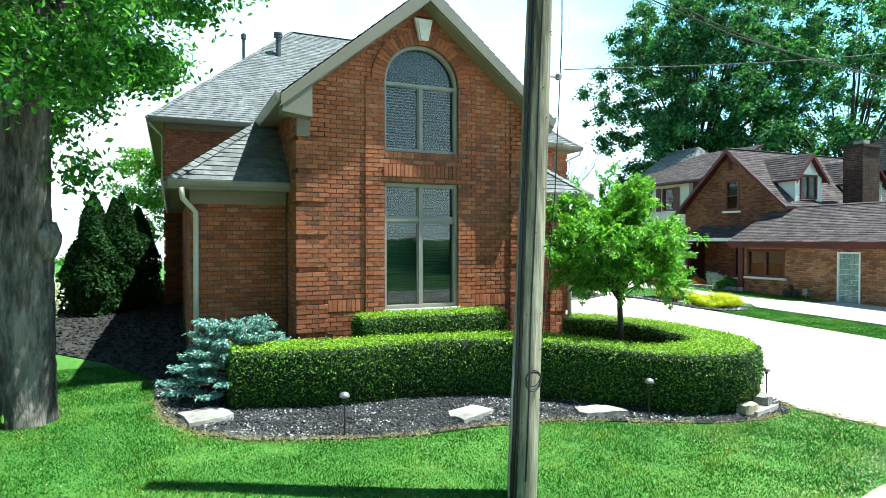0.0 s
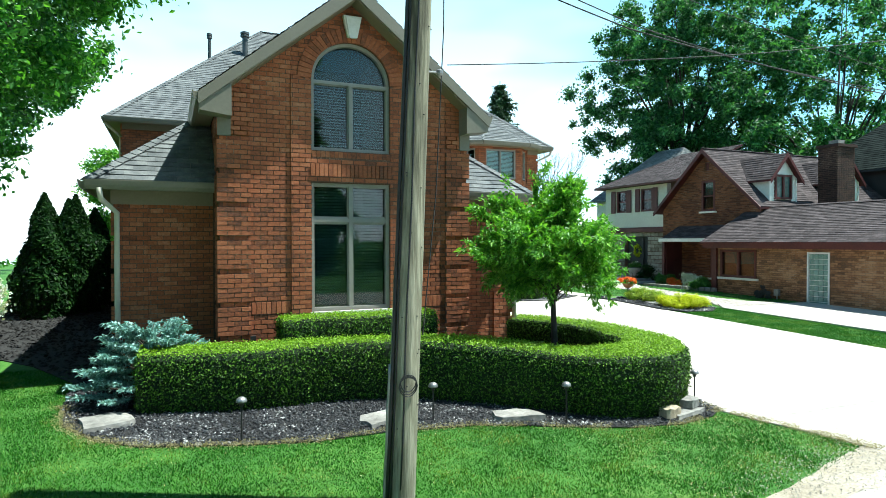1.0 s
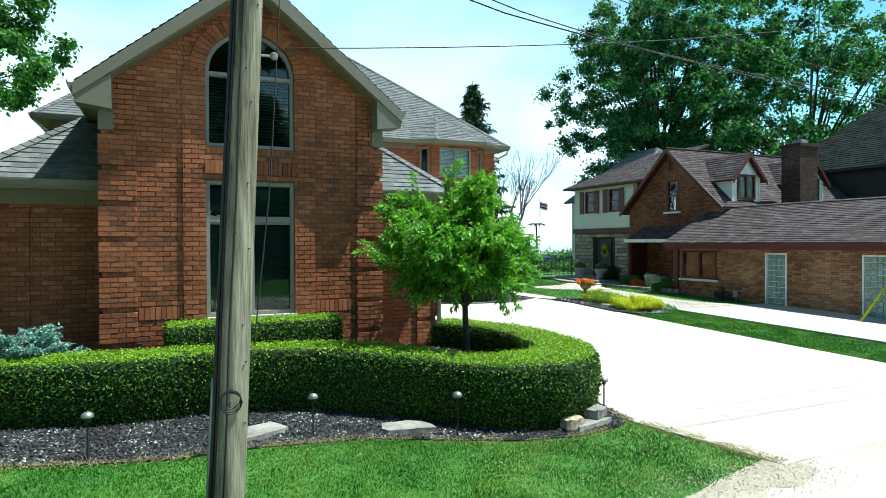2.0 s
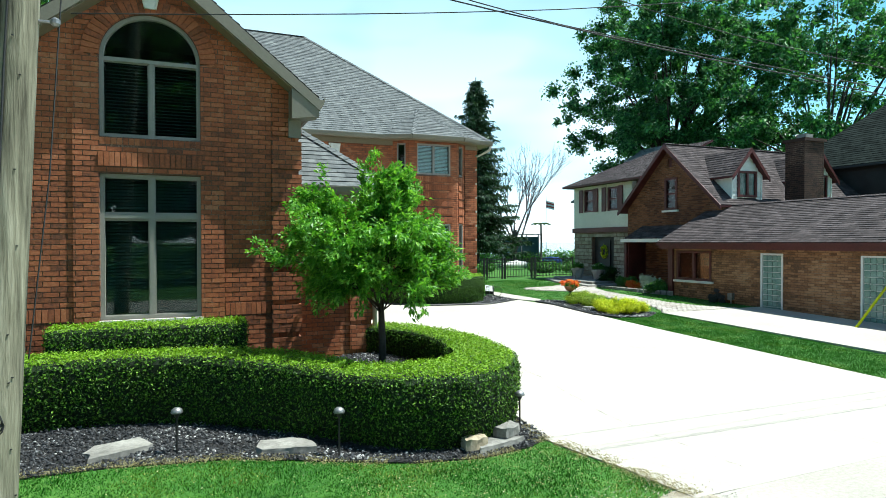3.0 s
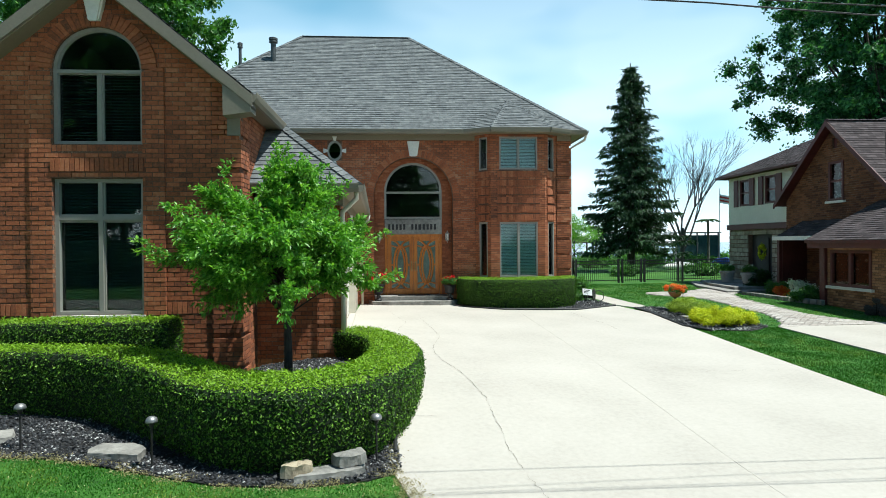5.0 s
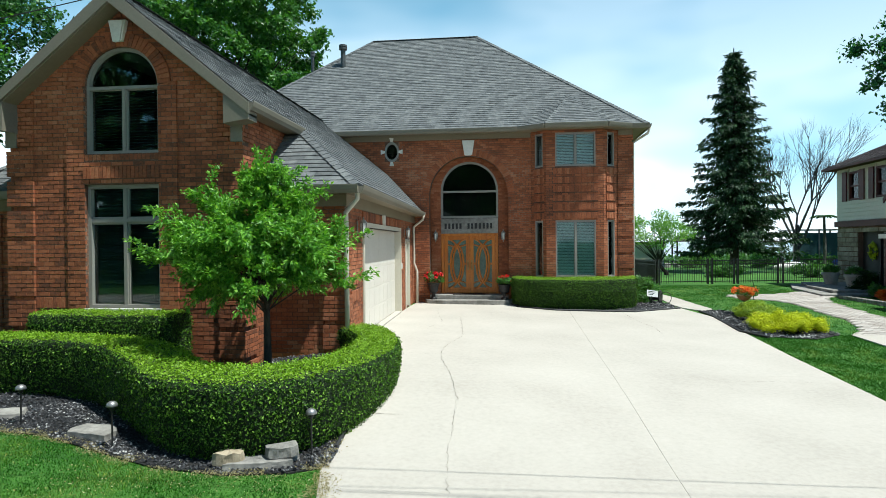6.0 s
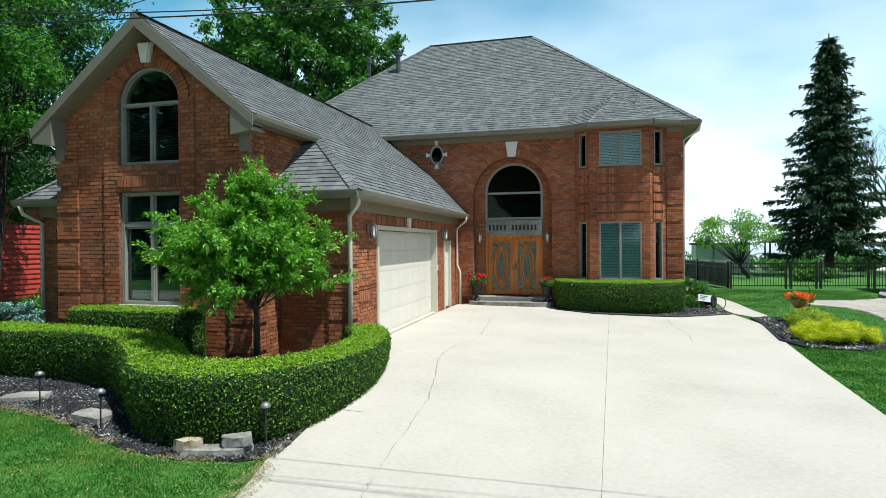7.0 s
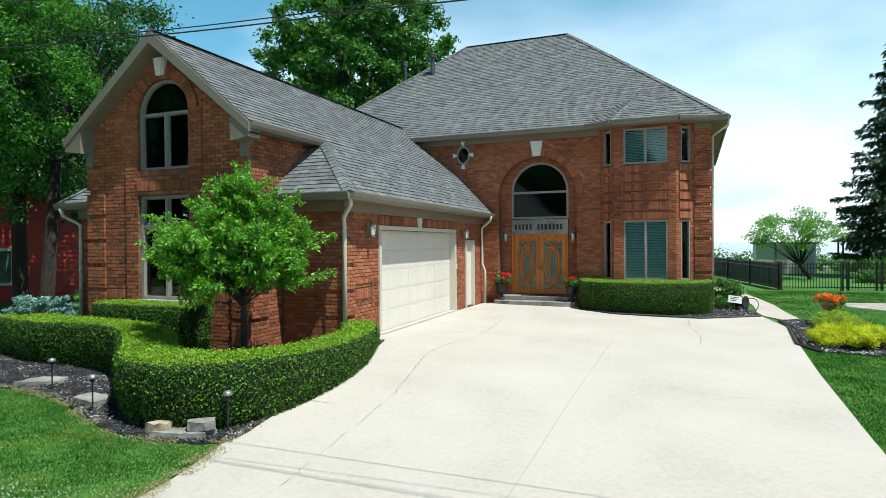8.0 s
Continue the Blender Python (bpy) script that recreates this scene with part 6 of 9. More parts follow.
# the gable's own bricks: the stretch beside the lower window stands as single bricks
GCUTS = (GX0 + 0.47, W_LOW[0] - 0.34, W_LOW[1] + 0.34, GX1 - 0.44)
quads = around(zoned(gpoly, GHOLES, GCUTS), GX0, GX1)
single, rest = [], []
for q in quads:
    full = abs((q[1][0] - q[0][0]) - (BLEN - BGAP)) < 0.002 and abs((q[2][0] - q[3][0]) - (BLEN - BGAP)) < 0.002
    (single if full and len(single) < 290 and 0.3 < q[0][1] < 4.4 and not GX0 + 0.47 > q[0][0] else rest).append(q)
V, F = piece_mesh(rest, GO, X, NY, 0.05, gable_proud)
bulk("bricks", V, F, M_BRICK, gw, kind="stuff")
bm = bmesh.new()
hw, hh = (BLEN - BGAP) / 2, (COURSE - BGAP) / 2
fr = [bm.verts.new((x, 0, z)) for x, z in ((-hw + 0.0018, -hh + 0.0018), (hw - 0.0018, -hh + 0.0018), (hw - 0.0018, hh - 0.0018), (-hw + 0.0018, hh - 0.0018))]
bk = [bm.verts.new((x, 0.05, z)) for x, z in ((-hw, -hh), (hw, -hh), (hw, hh), (-hw, hh))]
bm.faces.new(fr)
for i in range(4):
    bm.faces.new((bk[i], bk[(i + 1) % 4], fr[(i + 1) % 4], fr[i]))
bmesh.ops.recalc_face_normals(bm, faces=bm.faces)
brick_me = bpy.data.meshes.new("brick")
bm.to_mesh(brick_me)
bm.free()
brick_me.materials.append(M_BRICK_OB)
for q in single:
    cu, cv = (q[0][0] + q[1][0]) / 2, (q[0][1] + q[3][1]) / 2
    b = new("brick", brick_me)
    b.parent = gw
    if gable_proud(cu, cv) is None:
        bpy.data.objects.remove(b)
        continue
    b.location = (cu, GY - gable_proud(cu, cv) + RNG.uniform(-0.0025, 0.003), cv)


def backing(zones, origin, u, n, parent, top=4.0, z0=-0.45, period=0.531):
    """Mortar beds behind proud corner blocks: zones are (u0, u1) stretches of corner blocks."""
    m = Matrix((Vector(u), Vector(n), Vector((0, 0, 1)))).transposed().to_4x4()
    m.translation = Vector(origin)
    k = 0
    while z0 + (k + 0.857) * period < top:
        for u0, u1 in zones:
            bm = bmesh.new()
            box(bm, u0, u1, -0.006, 0.0325, z0 + k * period + 0.006, z0 + (k + 0.857) * period - 0.006, m=m)
            bmesh.ops.recalc_face_normals(bm, faces=bm.faces)
            part("corner_block", bm, M_MORTAR, parent)
        k += 1


backing([(GX0 - 0.034, GX0 + 0.466), (GX1 - 0.436, GX1 + 0.034)], GO, X, NY, gw)
block("pilaster_mortar", (W_LOW[0] - 0.335, W_LOW[0] - 0.002, GY - 0.0245, GY + 0.006, FB, W_UP[4] - 0.01), M_MORTAR, gw)
block("pilaster_mortar", (W_LOW[1] + 0.002, W_LOW[1] + 0.335, GY - 0.0245, GY + 0.006, FB, W_UP[4] - 0.01), M_MORTAR, gw)
block("pilaster_mortar", (W_LOW[0], W_LOW[1], GY - 0.0245, GY + 0.006, FB, W_LOW[2] - 0.07), M_MORTAR, gw)
block("pilaster_mortar", (W_LOW[0], W_LOW[1], GY - 0.0245, GY + 0.006, W_LOW[3] + 0.003, W_UP[2] - 0.003), M_MORTAR, gw)


def wall_of(prefix, k=0):
    return [o for o in house.children if o.name.startswith(prefix)][k]


def side_q(u, v):
    return quoin(v) if v < 4.0 and u < GY + 0.5 else 0.0


bricks([(GY + 0.0, FB), (13.1, FB), (13.1, 4.3), (GY, 4.3)], [], (GX1, 0, 0), Y_, NX, side_q, wall_of("gable_side_wall"), cuts=(GY + 0.5,))
bricks([(GY + 0.0, FB), (13.1, FB), (13.1, 4.3), (GY, 4.3)], [], (GX0, 0, 0), Y_, UX, side_q, wall_of("gable_side_wall", 1), cuts=(GY + 0.5,))
bricks([(GX1 + 0.04, FB), (WX1, FB), (WX1, WEAVE), (GX1 + 0.04, WEAVE)], [], (0, WY0, 0), X, NY, lambda u, v: quoin(v) if u > WX1 - 0.42 else 0.0, wall_of("wing_front_wall"), hi=WX1, cuts=(WX1 - 0.42,))
bricks([(WX0, FB), (GX0 - 0.04, FB), (GX0 - 0.04, WEAVE), (WX0, WEAVE)], [], (0, WY0, 0), X, NY, lambda u, v: quoin(v) if u < WX0 + 0.5 else 0.0, wall_of("wing_front_wall", 1), lo=WX0, cuts=(WX0 + 0.5,))
backing([(GY, GY + 0.5)], (GX1, 0, 0), Y_, NX, wall_of("gable_side_wall"))
backing([(GY, GY + 0.5)], (GX0, 0, 0), Y_, UX, wall_of("gable_side_wall", 1))
backing([(WX1 - 0.416, WX1 + 0.034)], (0, WY0, 0), X, NY, wall_of("wing_front_wall"), WEAVE)
backing([(WX0 - 0.034, WX0 + 0.496)], (0, WY0, 0), X, NY, wall_of("wing_front_wall", 1), WEAVE)
backing([(WY0, WY0 + 0.42)], WO, WU, WN, wall_of("garage_wall"), WEAVE)
backing([(BAY[3][0], MX1 + 0.034)], (0, MY0, 0), X, NY, wall_of("front_wall"), MEAVE)
backing([(MY0, MY0 + 0.5)], (MX1, 0, 0), Y_, NX, wall_of("side_wall"), MEAVE)
GSOLD = [(G_DOOR[0] - 0.1, G_DOOR[1] + 0.1, 2.49, 2.71, 0.02), (11.68, 12.45, 0.9, 1.12, 0.02), (11.68, 12.45, 1.22, 1.31, 0.02)]
for s in GSOLD:
    soldiers(*s[:4], WO, WU, WN, s[4], wall_of("garage_wall"))
bricks([(WY0, FB), (21.2, FB), (21.2, WEAVE), (WY0, WEAVE)], [(G_DOOR[0] - 0.08, G_DOOR[1] + 0.08, -0.3, G_DOOR[3] + 0.1), (S_DOOR[0] - 0.05, S_DOOR[1] + 0.05, -0.3, S_DOOR[3] + 0.05)] + [s[:4] for s in GSOLD], WO, WU, WN, lambda u, v: quoin(v) if u < WY0 + 0.42 else 0.0, wall_of("garage_wall"), cuts=(WY0 + 0.42,))
gk = new("keystone")
gk.parent = house
tagged(gk, "small pale stone key over the garage door")
bm = bmesh.new()
prism(bm, [(15.07, 2.47), (15.21, 2.47), (15.26, 2.72), (15.02, 2.72)], "x", WX1 + 0.02, WX1 + 0.07)
bmesh.ops.transform(bm, matrix=TURNED, verts=bm.verts)
part("stone_face", bm, M_STONE_WHITE, gk)
bricks([(WY0, FB), (21.2, FB), (21.2, WEAVE), (WY0, WEAVE)], [], (WX0, 0, 0), Y_, UX, lambda u, v: 0.0, wall_of("wing_side_wall"))
fw = wall_of("front_wall")
bricks([(MX0, FB), (BAY[0][0], FB), (BAY[0][0], MEAVE), (MX0, MEAVE)], [(ARCH[0] - 0.24, ARCH[1] + 0.24, ARCH[4], ARCH[3] + 0.24, ARCH[4]), (ARCH[0], ARCH[1], FB, ARCH[4]), (6.96, 7.46, 4.87, 5.51)], (0, MY0, 0), X, NY, lambda u, v: 0.0, fw)
bricks([(BAY[3][0], FB), (MX1, FB), (MX1, MEAVE), (BAY[3][0], MEAVE)], [], (0, MY0, 0), X, NY, lambda u, v: quoin(v), fw, hi=MX1)
arch_bricks((ARCH[0] + ARCH[1]) / 2, ARCH[4], 1.35, 1.58, 48, MY0, 0.03, fw)
bricks([(MY0, FB), (MY1, FB), (MY1, MEAVE), (MY0, MEAVE)], [], (MX1, 0, 0), Y_, NX, lambda u, v: quoin(v) if u < MY0 + 0.5 else 0.0, wall_of("side_wall"), cuts=(MY0 + 0.5,))
bricks([(MY0, FB), (MY1, FB), (MY1, MEAVE), (MY0, MEAVE)], [], (MX0, 0, 0), Y_, UX, lambda u, v: quoin(v) if u < MY0 + 0.5 else 0.0, wall_of("side_wall", 1))
for i, ((a, b), hs) in enumerate(zip(zip(BAY, BAY[1:]), BAY_HOLES)):
    L, d, n = edge_dirs(a, b)
    bw = wall_of("bay_wall", i)
    sold = []
    if i == 1:
        for k in range(6):
            sold.append((0.22, 1.68, 2.79 + k * 0.293, 3.005 + k * 0.293, 0.03))
    else:
        sold = [(0.12, 0.56, 2.79 + k * 0.293, 3.005 + k * 0.293, 0.03) for k in range(6)]
    for s in sold:
        soldiers(*s[:4], (a[0], a[1], 0), d, n, s[4], bw)
    bricks([(0, FB), (L, FB), (L, 5.8), (0, 5.8)], hs + [s[:4] for s in sold], (a[0], a[1], 0), d, n, lambda u, v: 0.0, bw)
bricks([(8.52, 0.26), (11.18, 0.26), (11.18, 5.0), (8.52, 5.0)], [(8.84, 10.86, 0.27, 4.86, 3.85)], EO, X, NY, lambda u, v: 0.012, wall_of("entry_wall"))


# ---- driveway cracks and edging ----
def crack(pts, width=0.02):
    """A thin, wandering crack filled with dirt, lying on the concrete."""
    V, F = [], []
    for a, b in zip(pts, pts[1:]):
        n = max(2, int(math.dist(a, b) / 0.07))
        d = np.array((b[0] - a[0], b[1] - a[1]))
        d /= np.linalg.norm(d)
        s = np.array((-d[1], d[0]))
        for k in range(n + 1):
            p = np.array(a) + (np.array(b) - np.array(a)) * k / n + s * RNG.normal(0, 0.012)
            w = width * RNG.uniform(0.05, 0.9) * (0.25 if noise.noise(Vector((p[0] * 3, p[1] * 3, 2.0))) > 0.12 else 1.0) / 2
            z = gz(p[1], p[0]) + 0.0255
            V += [(*(p + s * w), z), (*(p - s * w), z)]
            if k:
                m = len(V)
                F.append((m - 4, m - 3, m - 1, m - 2))
    bulk("crack", V, F, M_CRACK, driveway, kind="stuff")


crack([(10.8, 5.0), (10.75, 5.94), (10.63, 6.82), (10.56, 8.86), (10.35, 10.0), (10.05, 11.2)], 0.012)
crack([(10.05, 11.2), (9.98, 12.27), (10.23, 13.86), (10.1, 15.4), (9.87, 17.23)], 0.014)
crack([(9.3, 14.6), (9.5, 16.2), (9.2, 17.8), (9.0, 19.3)], 0.012)
crack([(14.63, 19.2), (14.72, 17.6), (14.95, 16.5), (14.91, 15.3)], 0.018)
crack([(9.22, 8.22), (9.97, 8.2)], 0.018)
crack([(8.75, 11.5), (10.04, 11.5)], 0.014)
crack([(14.67, 10.9), (16.27, 10.87)], 0.014)
bm = bmesh.new()
for a, b in zip([(8.62, 12.2), (9.0, 11.0), (9.2, 9.0)], [(9.0, 11.0), (9.2, 9.0), (9.25, 7.2)]):
    tube(bm, [(a[0] + 0.02, a[1], gz(*a[::-1]) + 0.03), (b[0] + 0.02, b[1], gz(*b[::-1]) + 0.03)], 0.025, 0.025, 6)
tagged(part("bed_edging", bm, M_CABLE), "black plastic edging between bed and driveway", "edging", kind="structure")

for line in ([(11.25, 21.0), (11.5, 20.08), (12.6, 19.48), (15.0, 19.38), (16.55, 20.25)], [(16.95, 19.55), (17.02, 18.4), (16.86, 15.9), (17.2, 15.1)]):
    bm = bmesh.new()
    tube(bm, [(x, y, gz(y, x) + 0.035) for x, y in line], 0.035, 0.035, 6)
    tagged(part("bed_edging", bm, M_CABLE), "black plastic edging between bed and driveway", "edging", kind="structure")

# ---- gravel beds ----
def bed(name, poly, label, count, size, mat_stone=None):
    """A bed: a low soil mound with loose stones on it."""
    bm = bmesh.new()
    draped(bm, poly, 0.02, 0.1)
    ob = tagged(part(name, bm, M_BEDSOIL), label, "gravel bed", kind="structure")
    xs_, ys_ = [p[0] for p in poly], [p[1] for p in poly]
    base = np.array([(1, 0, 0), (-0.5, 0.87, 0), (-0.5, -0.87, 0), (0.1, 0.1, 0.75), (0.62, 0.55, 0.35), (-0.75, 0.1, 0.35), (0.3, -0.65, 0.35)])
    tri = np.array([(0, 4, 6), (1, 5, 4), (2, 6, 5), (3, 4, 5), (3, 5, 6), (3, 6, 4), (0, 1, 4), (1, 2, 5), (2, 0, 6)])
    V, F = [], []
    while len(V) < count:
        x, y = RNG.uniform(min(xs_), max(xs_)), RNG.uniform(min(ys_), max(ys_))
        if not inside((x, y), poly):
            continue
        a = RNG.uniform(0, 6.28)
        s = size * RNG.uniform(0.55, 1.35)
        R = np.array(((math.cos(a), -math.sin(a), 0), (math.sin(a), math.cos(a), 0), (0, 0, 1)))
        tl = RNG.normal(0, 0.35, 2)
        b = base * np.array((s, s * RNG.uniform(0.6, 1.0), s * RNG.uniform(0.5, 1.0))) @ R.T
        b[:, 2] += b[:, 0] * tl[0] + b[:, 1] * tl[1]
        V.append(b + np.array((x, y, gz(y, x) + 0.022 + RNG.uniform(-0.005, 0.02))))
    n = len(V)
    F = (np.arange(n)[:, None, None] * 7 + tri[None]).reshape(-1, 3)
    bulk("stones", np.concatenate(V), F, mat_stone or M_GRAVEL, ob, smooth=True, kind="stuff")
    return ob


bed("gravel_bed", [(0.3, 11.1), (0.36, 9.8), (0.5, 8.8), (0.9, 8.1), (1.4, 7.7), (2.5, 7.4), (3.3, 7.25), (4.3, 7.32), (5.5, 7.2), (6.5, 6.8), (7.4, 6.46), (8.25, 6.36), (8.95, 6.5), (9.34, 6.72), (9.2, 9.0), (9.0, 11.0), (8.6, 12.0), (8.3, 12.2), (8.3, 11.1), (6.9, 11.1), (6.8, 10.15), (2.4, 10.15), (2.4, 11.1)], "dark slate gravel bed round the hedges", 38000, 0.021)
bed("gravel_bed", [(11.2, 21.1), (11.5, 20.1), (12.6, 19.52), (15.0, 19.42), (16.4, 20.25), (16.55, 20.9), (16.3, 22.2), (15.6, 22.8), (15.32, 22.8), (15.32, 21.15)], "dark slate gravel bed under the bay window", 2600, 0.034)
bed("gravel_bed", [(16.95, 19.6), (17.1, 18.5), (16.95, 16.0), (17.3, 15.2), (18.2, 15.0), (19.0, 15.6), (19.0, 17.0), (18.4, 19.0), (17.6, 19.9)], "dark slate gravel bed beside the driveway", 3000, 0.034)
# mulch in the same blackened colour, which paints in part of the house's shadow
bed("mulch_bed", [(-2.6, 24.5), (-2.7, 17.0), (-1.6, 14.2), (-0.5, 12.8), (0.3, 11.2), (0.85, 11.2), (0.85, 21.2), (0.4, 24.5)], "dark mulched strip along the side wall, shade deepened in its colour", 2500, 0.05, M_BEDSOIL)


# ---- flat stones and rocks ----
def flat_stone(label, x, y, w, d, h, turn, seed, lift=0.0, mat=None, name="flagstone"):
    """An irregular slab with a broken outline and an uneven top."""
    rng = random.Random(seed)
    bm = bmesh.new()
    n = 11
    low, top = [], []
    for i in range(n):
        a = 2 * math.pi * i / n + rng.uniform(-0.15, 0.15)
        k = rng.uniform(0.82, 1.12)
        px = w / 2 * k * max(-0.88, min(0.88, math.cos(a) * 1.25))
        py = d / 2 * k * max(-0.88, min(0.88, math.sin(a) * 1.25))
        low.append(bm.verts.new((px, py, -0.03)))
        top.append(bm.verts.new((px * rng.uniform(0.93, 0.99), py * rng.uniform(0.93, 0.99), h * rng.uniform(0.75, 1.1))))
    c = bm.verts.new((0, 0, h * 1.12))
    bm.faces.new(low[::-1])
    for i in range(n):
        j = (i + 1) % n
        bm.faces.new((low[i], low[j], top[j], top[i]))
        bm.faces.new((top[i], top[j], c))
    bmesh.ops.subdivide_edges(bm, edges=bm.edges[:], cuts=2, use_grid_fill=True)
    for v in bm.verts:
        v.co += Vector((noise.noise(v.co * 14), noise.noise(v.co * 14 + Vector((5, 1, 2))), 0.7 * noise.noise(v.co * 11))) * 0.012
    bmesh.ops.recalc_face_normals(bm, faces=bm.faces)
    ob = part(name, bm, mat or M_SLAB)
    ob.matrix_world = pose(x, y, gz(y, x) + 0.03 + lift, 0, 0, turn)
    return tagged(ob, label, "stone")


flat_stone("pale flat irregular flagstone lying in the gravel", 0.95, 8.75, 0.68, 0.7, 0.05, 20, 1)
flat_stone("pale flat irregular flagstone lying in the gravel", 4.3, 7.8, 0.75, 0.5, 0.045, 25, 2)
flat_stone("grey flat irregular flagstone lying in the gravel", 6.15, 7.3, 0.75, 0.45, 0.06, -18, 3)
flat_stone("thin pale slab under the two rocks", 8.58, 6.68, 0.85, 0.34, 0.06, 14, 4)
flat_stone("blocky buff rock at the bed's corner", 8.24, 6.6, 0.36, 0.24, 0.105, 10, 5, 0.05, M_BUFF, name="rock")
flat_stone("blocky grey rock on the slab at the bed's corner", 8.78, 6.76, 0.4, 0.22, 0.1, 24, 6, 0.1, name="rock")
flat_stone("pale flat stone in the gravel by the golden shrub", 17.75, 17.3, 0.8, 0.5, 0.06, 15, 7)
flat_stone("pale flat stone in the gravel by the golden shrub", 17.65, 16.8, 0.55, 0.4, 0.06, -5, 8)


# ---- path lights ----
def path_light(x, y, h):
    ob = thing("path_light", "small black garden light with a domed cap", "garden light", (x, y, gz(y, x)), "path lights")
    bm = bmesh.new()
    tube(bm, [(0, 0, -0.1), (0, 0, h - 0.05)], 0.011, 0.011, 8)
    part("stem", bm, M_BLACK, ob)
    bm = bmesh.new()
    lathe(bm, [(0.018, h - 0.08), (0.03, h - 0.05), (0.03, h - 0.03)], (0, 0, 0), 10)
    part("lamp_holder", bm, M_BLACK, ob)
    bm = bmesh.new()
    lathe(bm, [(0.062, h - 0.03), (0.066, h - 0.02), (0.055, h + 0.012), (0.03, h + 0.03), (0.006, h + 0.036)], (0, 0, 0), 16)
    part("cap", bm, M_GALV, ob, smooth=True)


for x, y, h in ((2.49, 7.5, 0.52), (4.95, 7.5, 0.52), (6.66, 6.88, 0.55), (9.06, 6.95, 0.54)):
    path_light(x, y, h)

# ---- blue spruce shrub ----
bs = thing("blue_spruce_shrub", "low spreading silvery blue spruce shrub", "shrub", (1.45, 9.75, gz(9.7, 1.2)))
P, D = [], []
bm = bmesh.new()
rng = random.Random(9)
for i in range(84):
    a = i * 2.4 + rng.uniform(-0.3, 0.3)
    tier = (i % 6) / 5
    L = (1.05 - 0.55 * tier) * rng.uniform(0.7, 1.08)
    z = 0.16 + 0.86 * tier + rng.uniform(-0.05, 0.05)
    tip = Vector((math.cos(a) * L, math.sin(a) * L * 0.85, z + 0.06))
    st = Vector((0, 0, z * 0.75))
    tube(bm, [st, tip], 0.014, 0.005, 5)
    side = Vector((-math.sin(a), math.cos(a), 0))
    for j in range(9):
        s0 = st.lerp(tip, 0.5 + 0.5 * j / 8)
        for sg_ in (-1, 1):
            d = (Vector((math.cos(a), math.sin(a), 0.12)) + side * sg_ * rng.uniform(0.3, 0.9)).normalized()
            n = 22
            t = RNG.uniform(0, 1, n)
            P.append(np.array(s0) + np.outer(t, np.array(d) * rng.uniform(0.09, 0.17)) + RNG.normal(0, 0.009, (n, 3)))
            D.append(np.tile(np.array(d), (n, 1)))
part("stems", bm, M_BARK_DARK, bs)
v, f = sprigs(np.concatenate(P), np.concatenate(D), 0.058, 0.6, 0.34, -0.1)
bulk("needles", v, f, M_BLUESPRUCE, bs)


# ---- shrubs and flowers ----
def shrub(name, label, at, blobs, count, size, mat, category="shrub", jitter=0.8, aspect=0.55, group=""):
    ob = thing(name, label, category, at, group)
    bm = bmesh.new()
    rng = random.Random(len(label) + count)
    for b in blobs:
        tube(bm, [(b[0] * 0.3, b[1] * 0.3, -0.05), (b[0], b[1], b[2])], 0.02, 0.006, 5)
    part("stems", bm, M_BARK_DARK, ob)
    crown_mesh(blobs, count, size, mat, ob, up=0.5, shell=0.45, jitter=jitter, aspect=aspect, name="foliage")
    return ob


def blob_mass(n, rx, ry, h, seed, r):
    rng = random.Random(seed)
    out = []
    for i in range(n):
        a, k = rng.uniform(0, 6.283), rng.random() ** 0.5
        out.append((math.cos(a) * rx * k, math.sin(a) * ry * k, r * 0.6 + (h - r) * rng.random() * (1 - 0.5 * k * k), r * rng.uniform(0.7, 1.2), r * rng.uniform(0.7, 1.2), r * rng.uniform(0.6, 0.9)))
    return out


shrub("golden_shrub", "low mounded golden yellow shrub in gravel", (18.0, 16.1, gz(16)), blob_mass(80, 0.8, 0.75, 0.52, 2, 0.17), 34000, 0.036, M_YELLOW, jitter=0.45)
shrub("golden_shrub", "clipped golden green shrub behind the flower bowl", (18.05, 18.05, gz(18)), blob_mass(60, 0.48, 1.0, 0.52, 3, 0.17), 24000, 0.036, M_GOLDGREEN, jitter=0.45)
shrub("green_shrub", "leafy green shrub at the house corner", (15.75, 22.6, gz(22)), blob_mass(24, 0.4, 0.9, 0.95, 4, 0.26), 6000, 0.09, M_MAPLE)


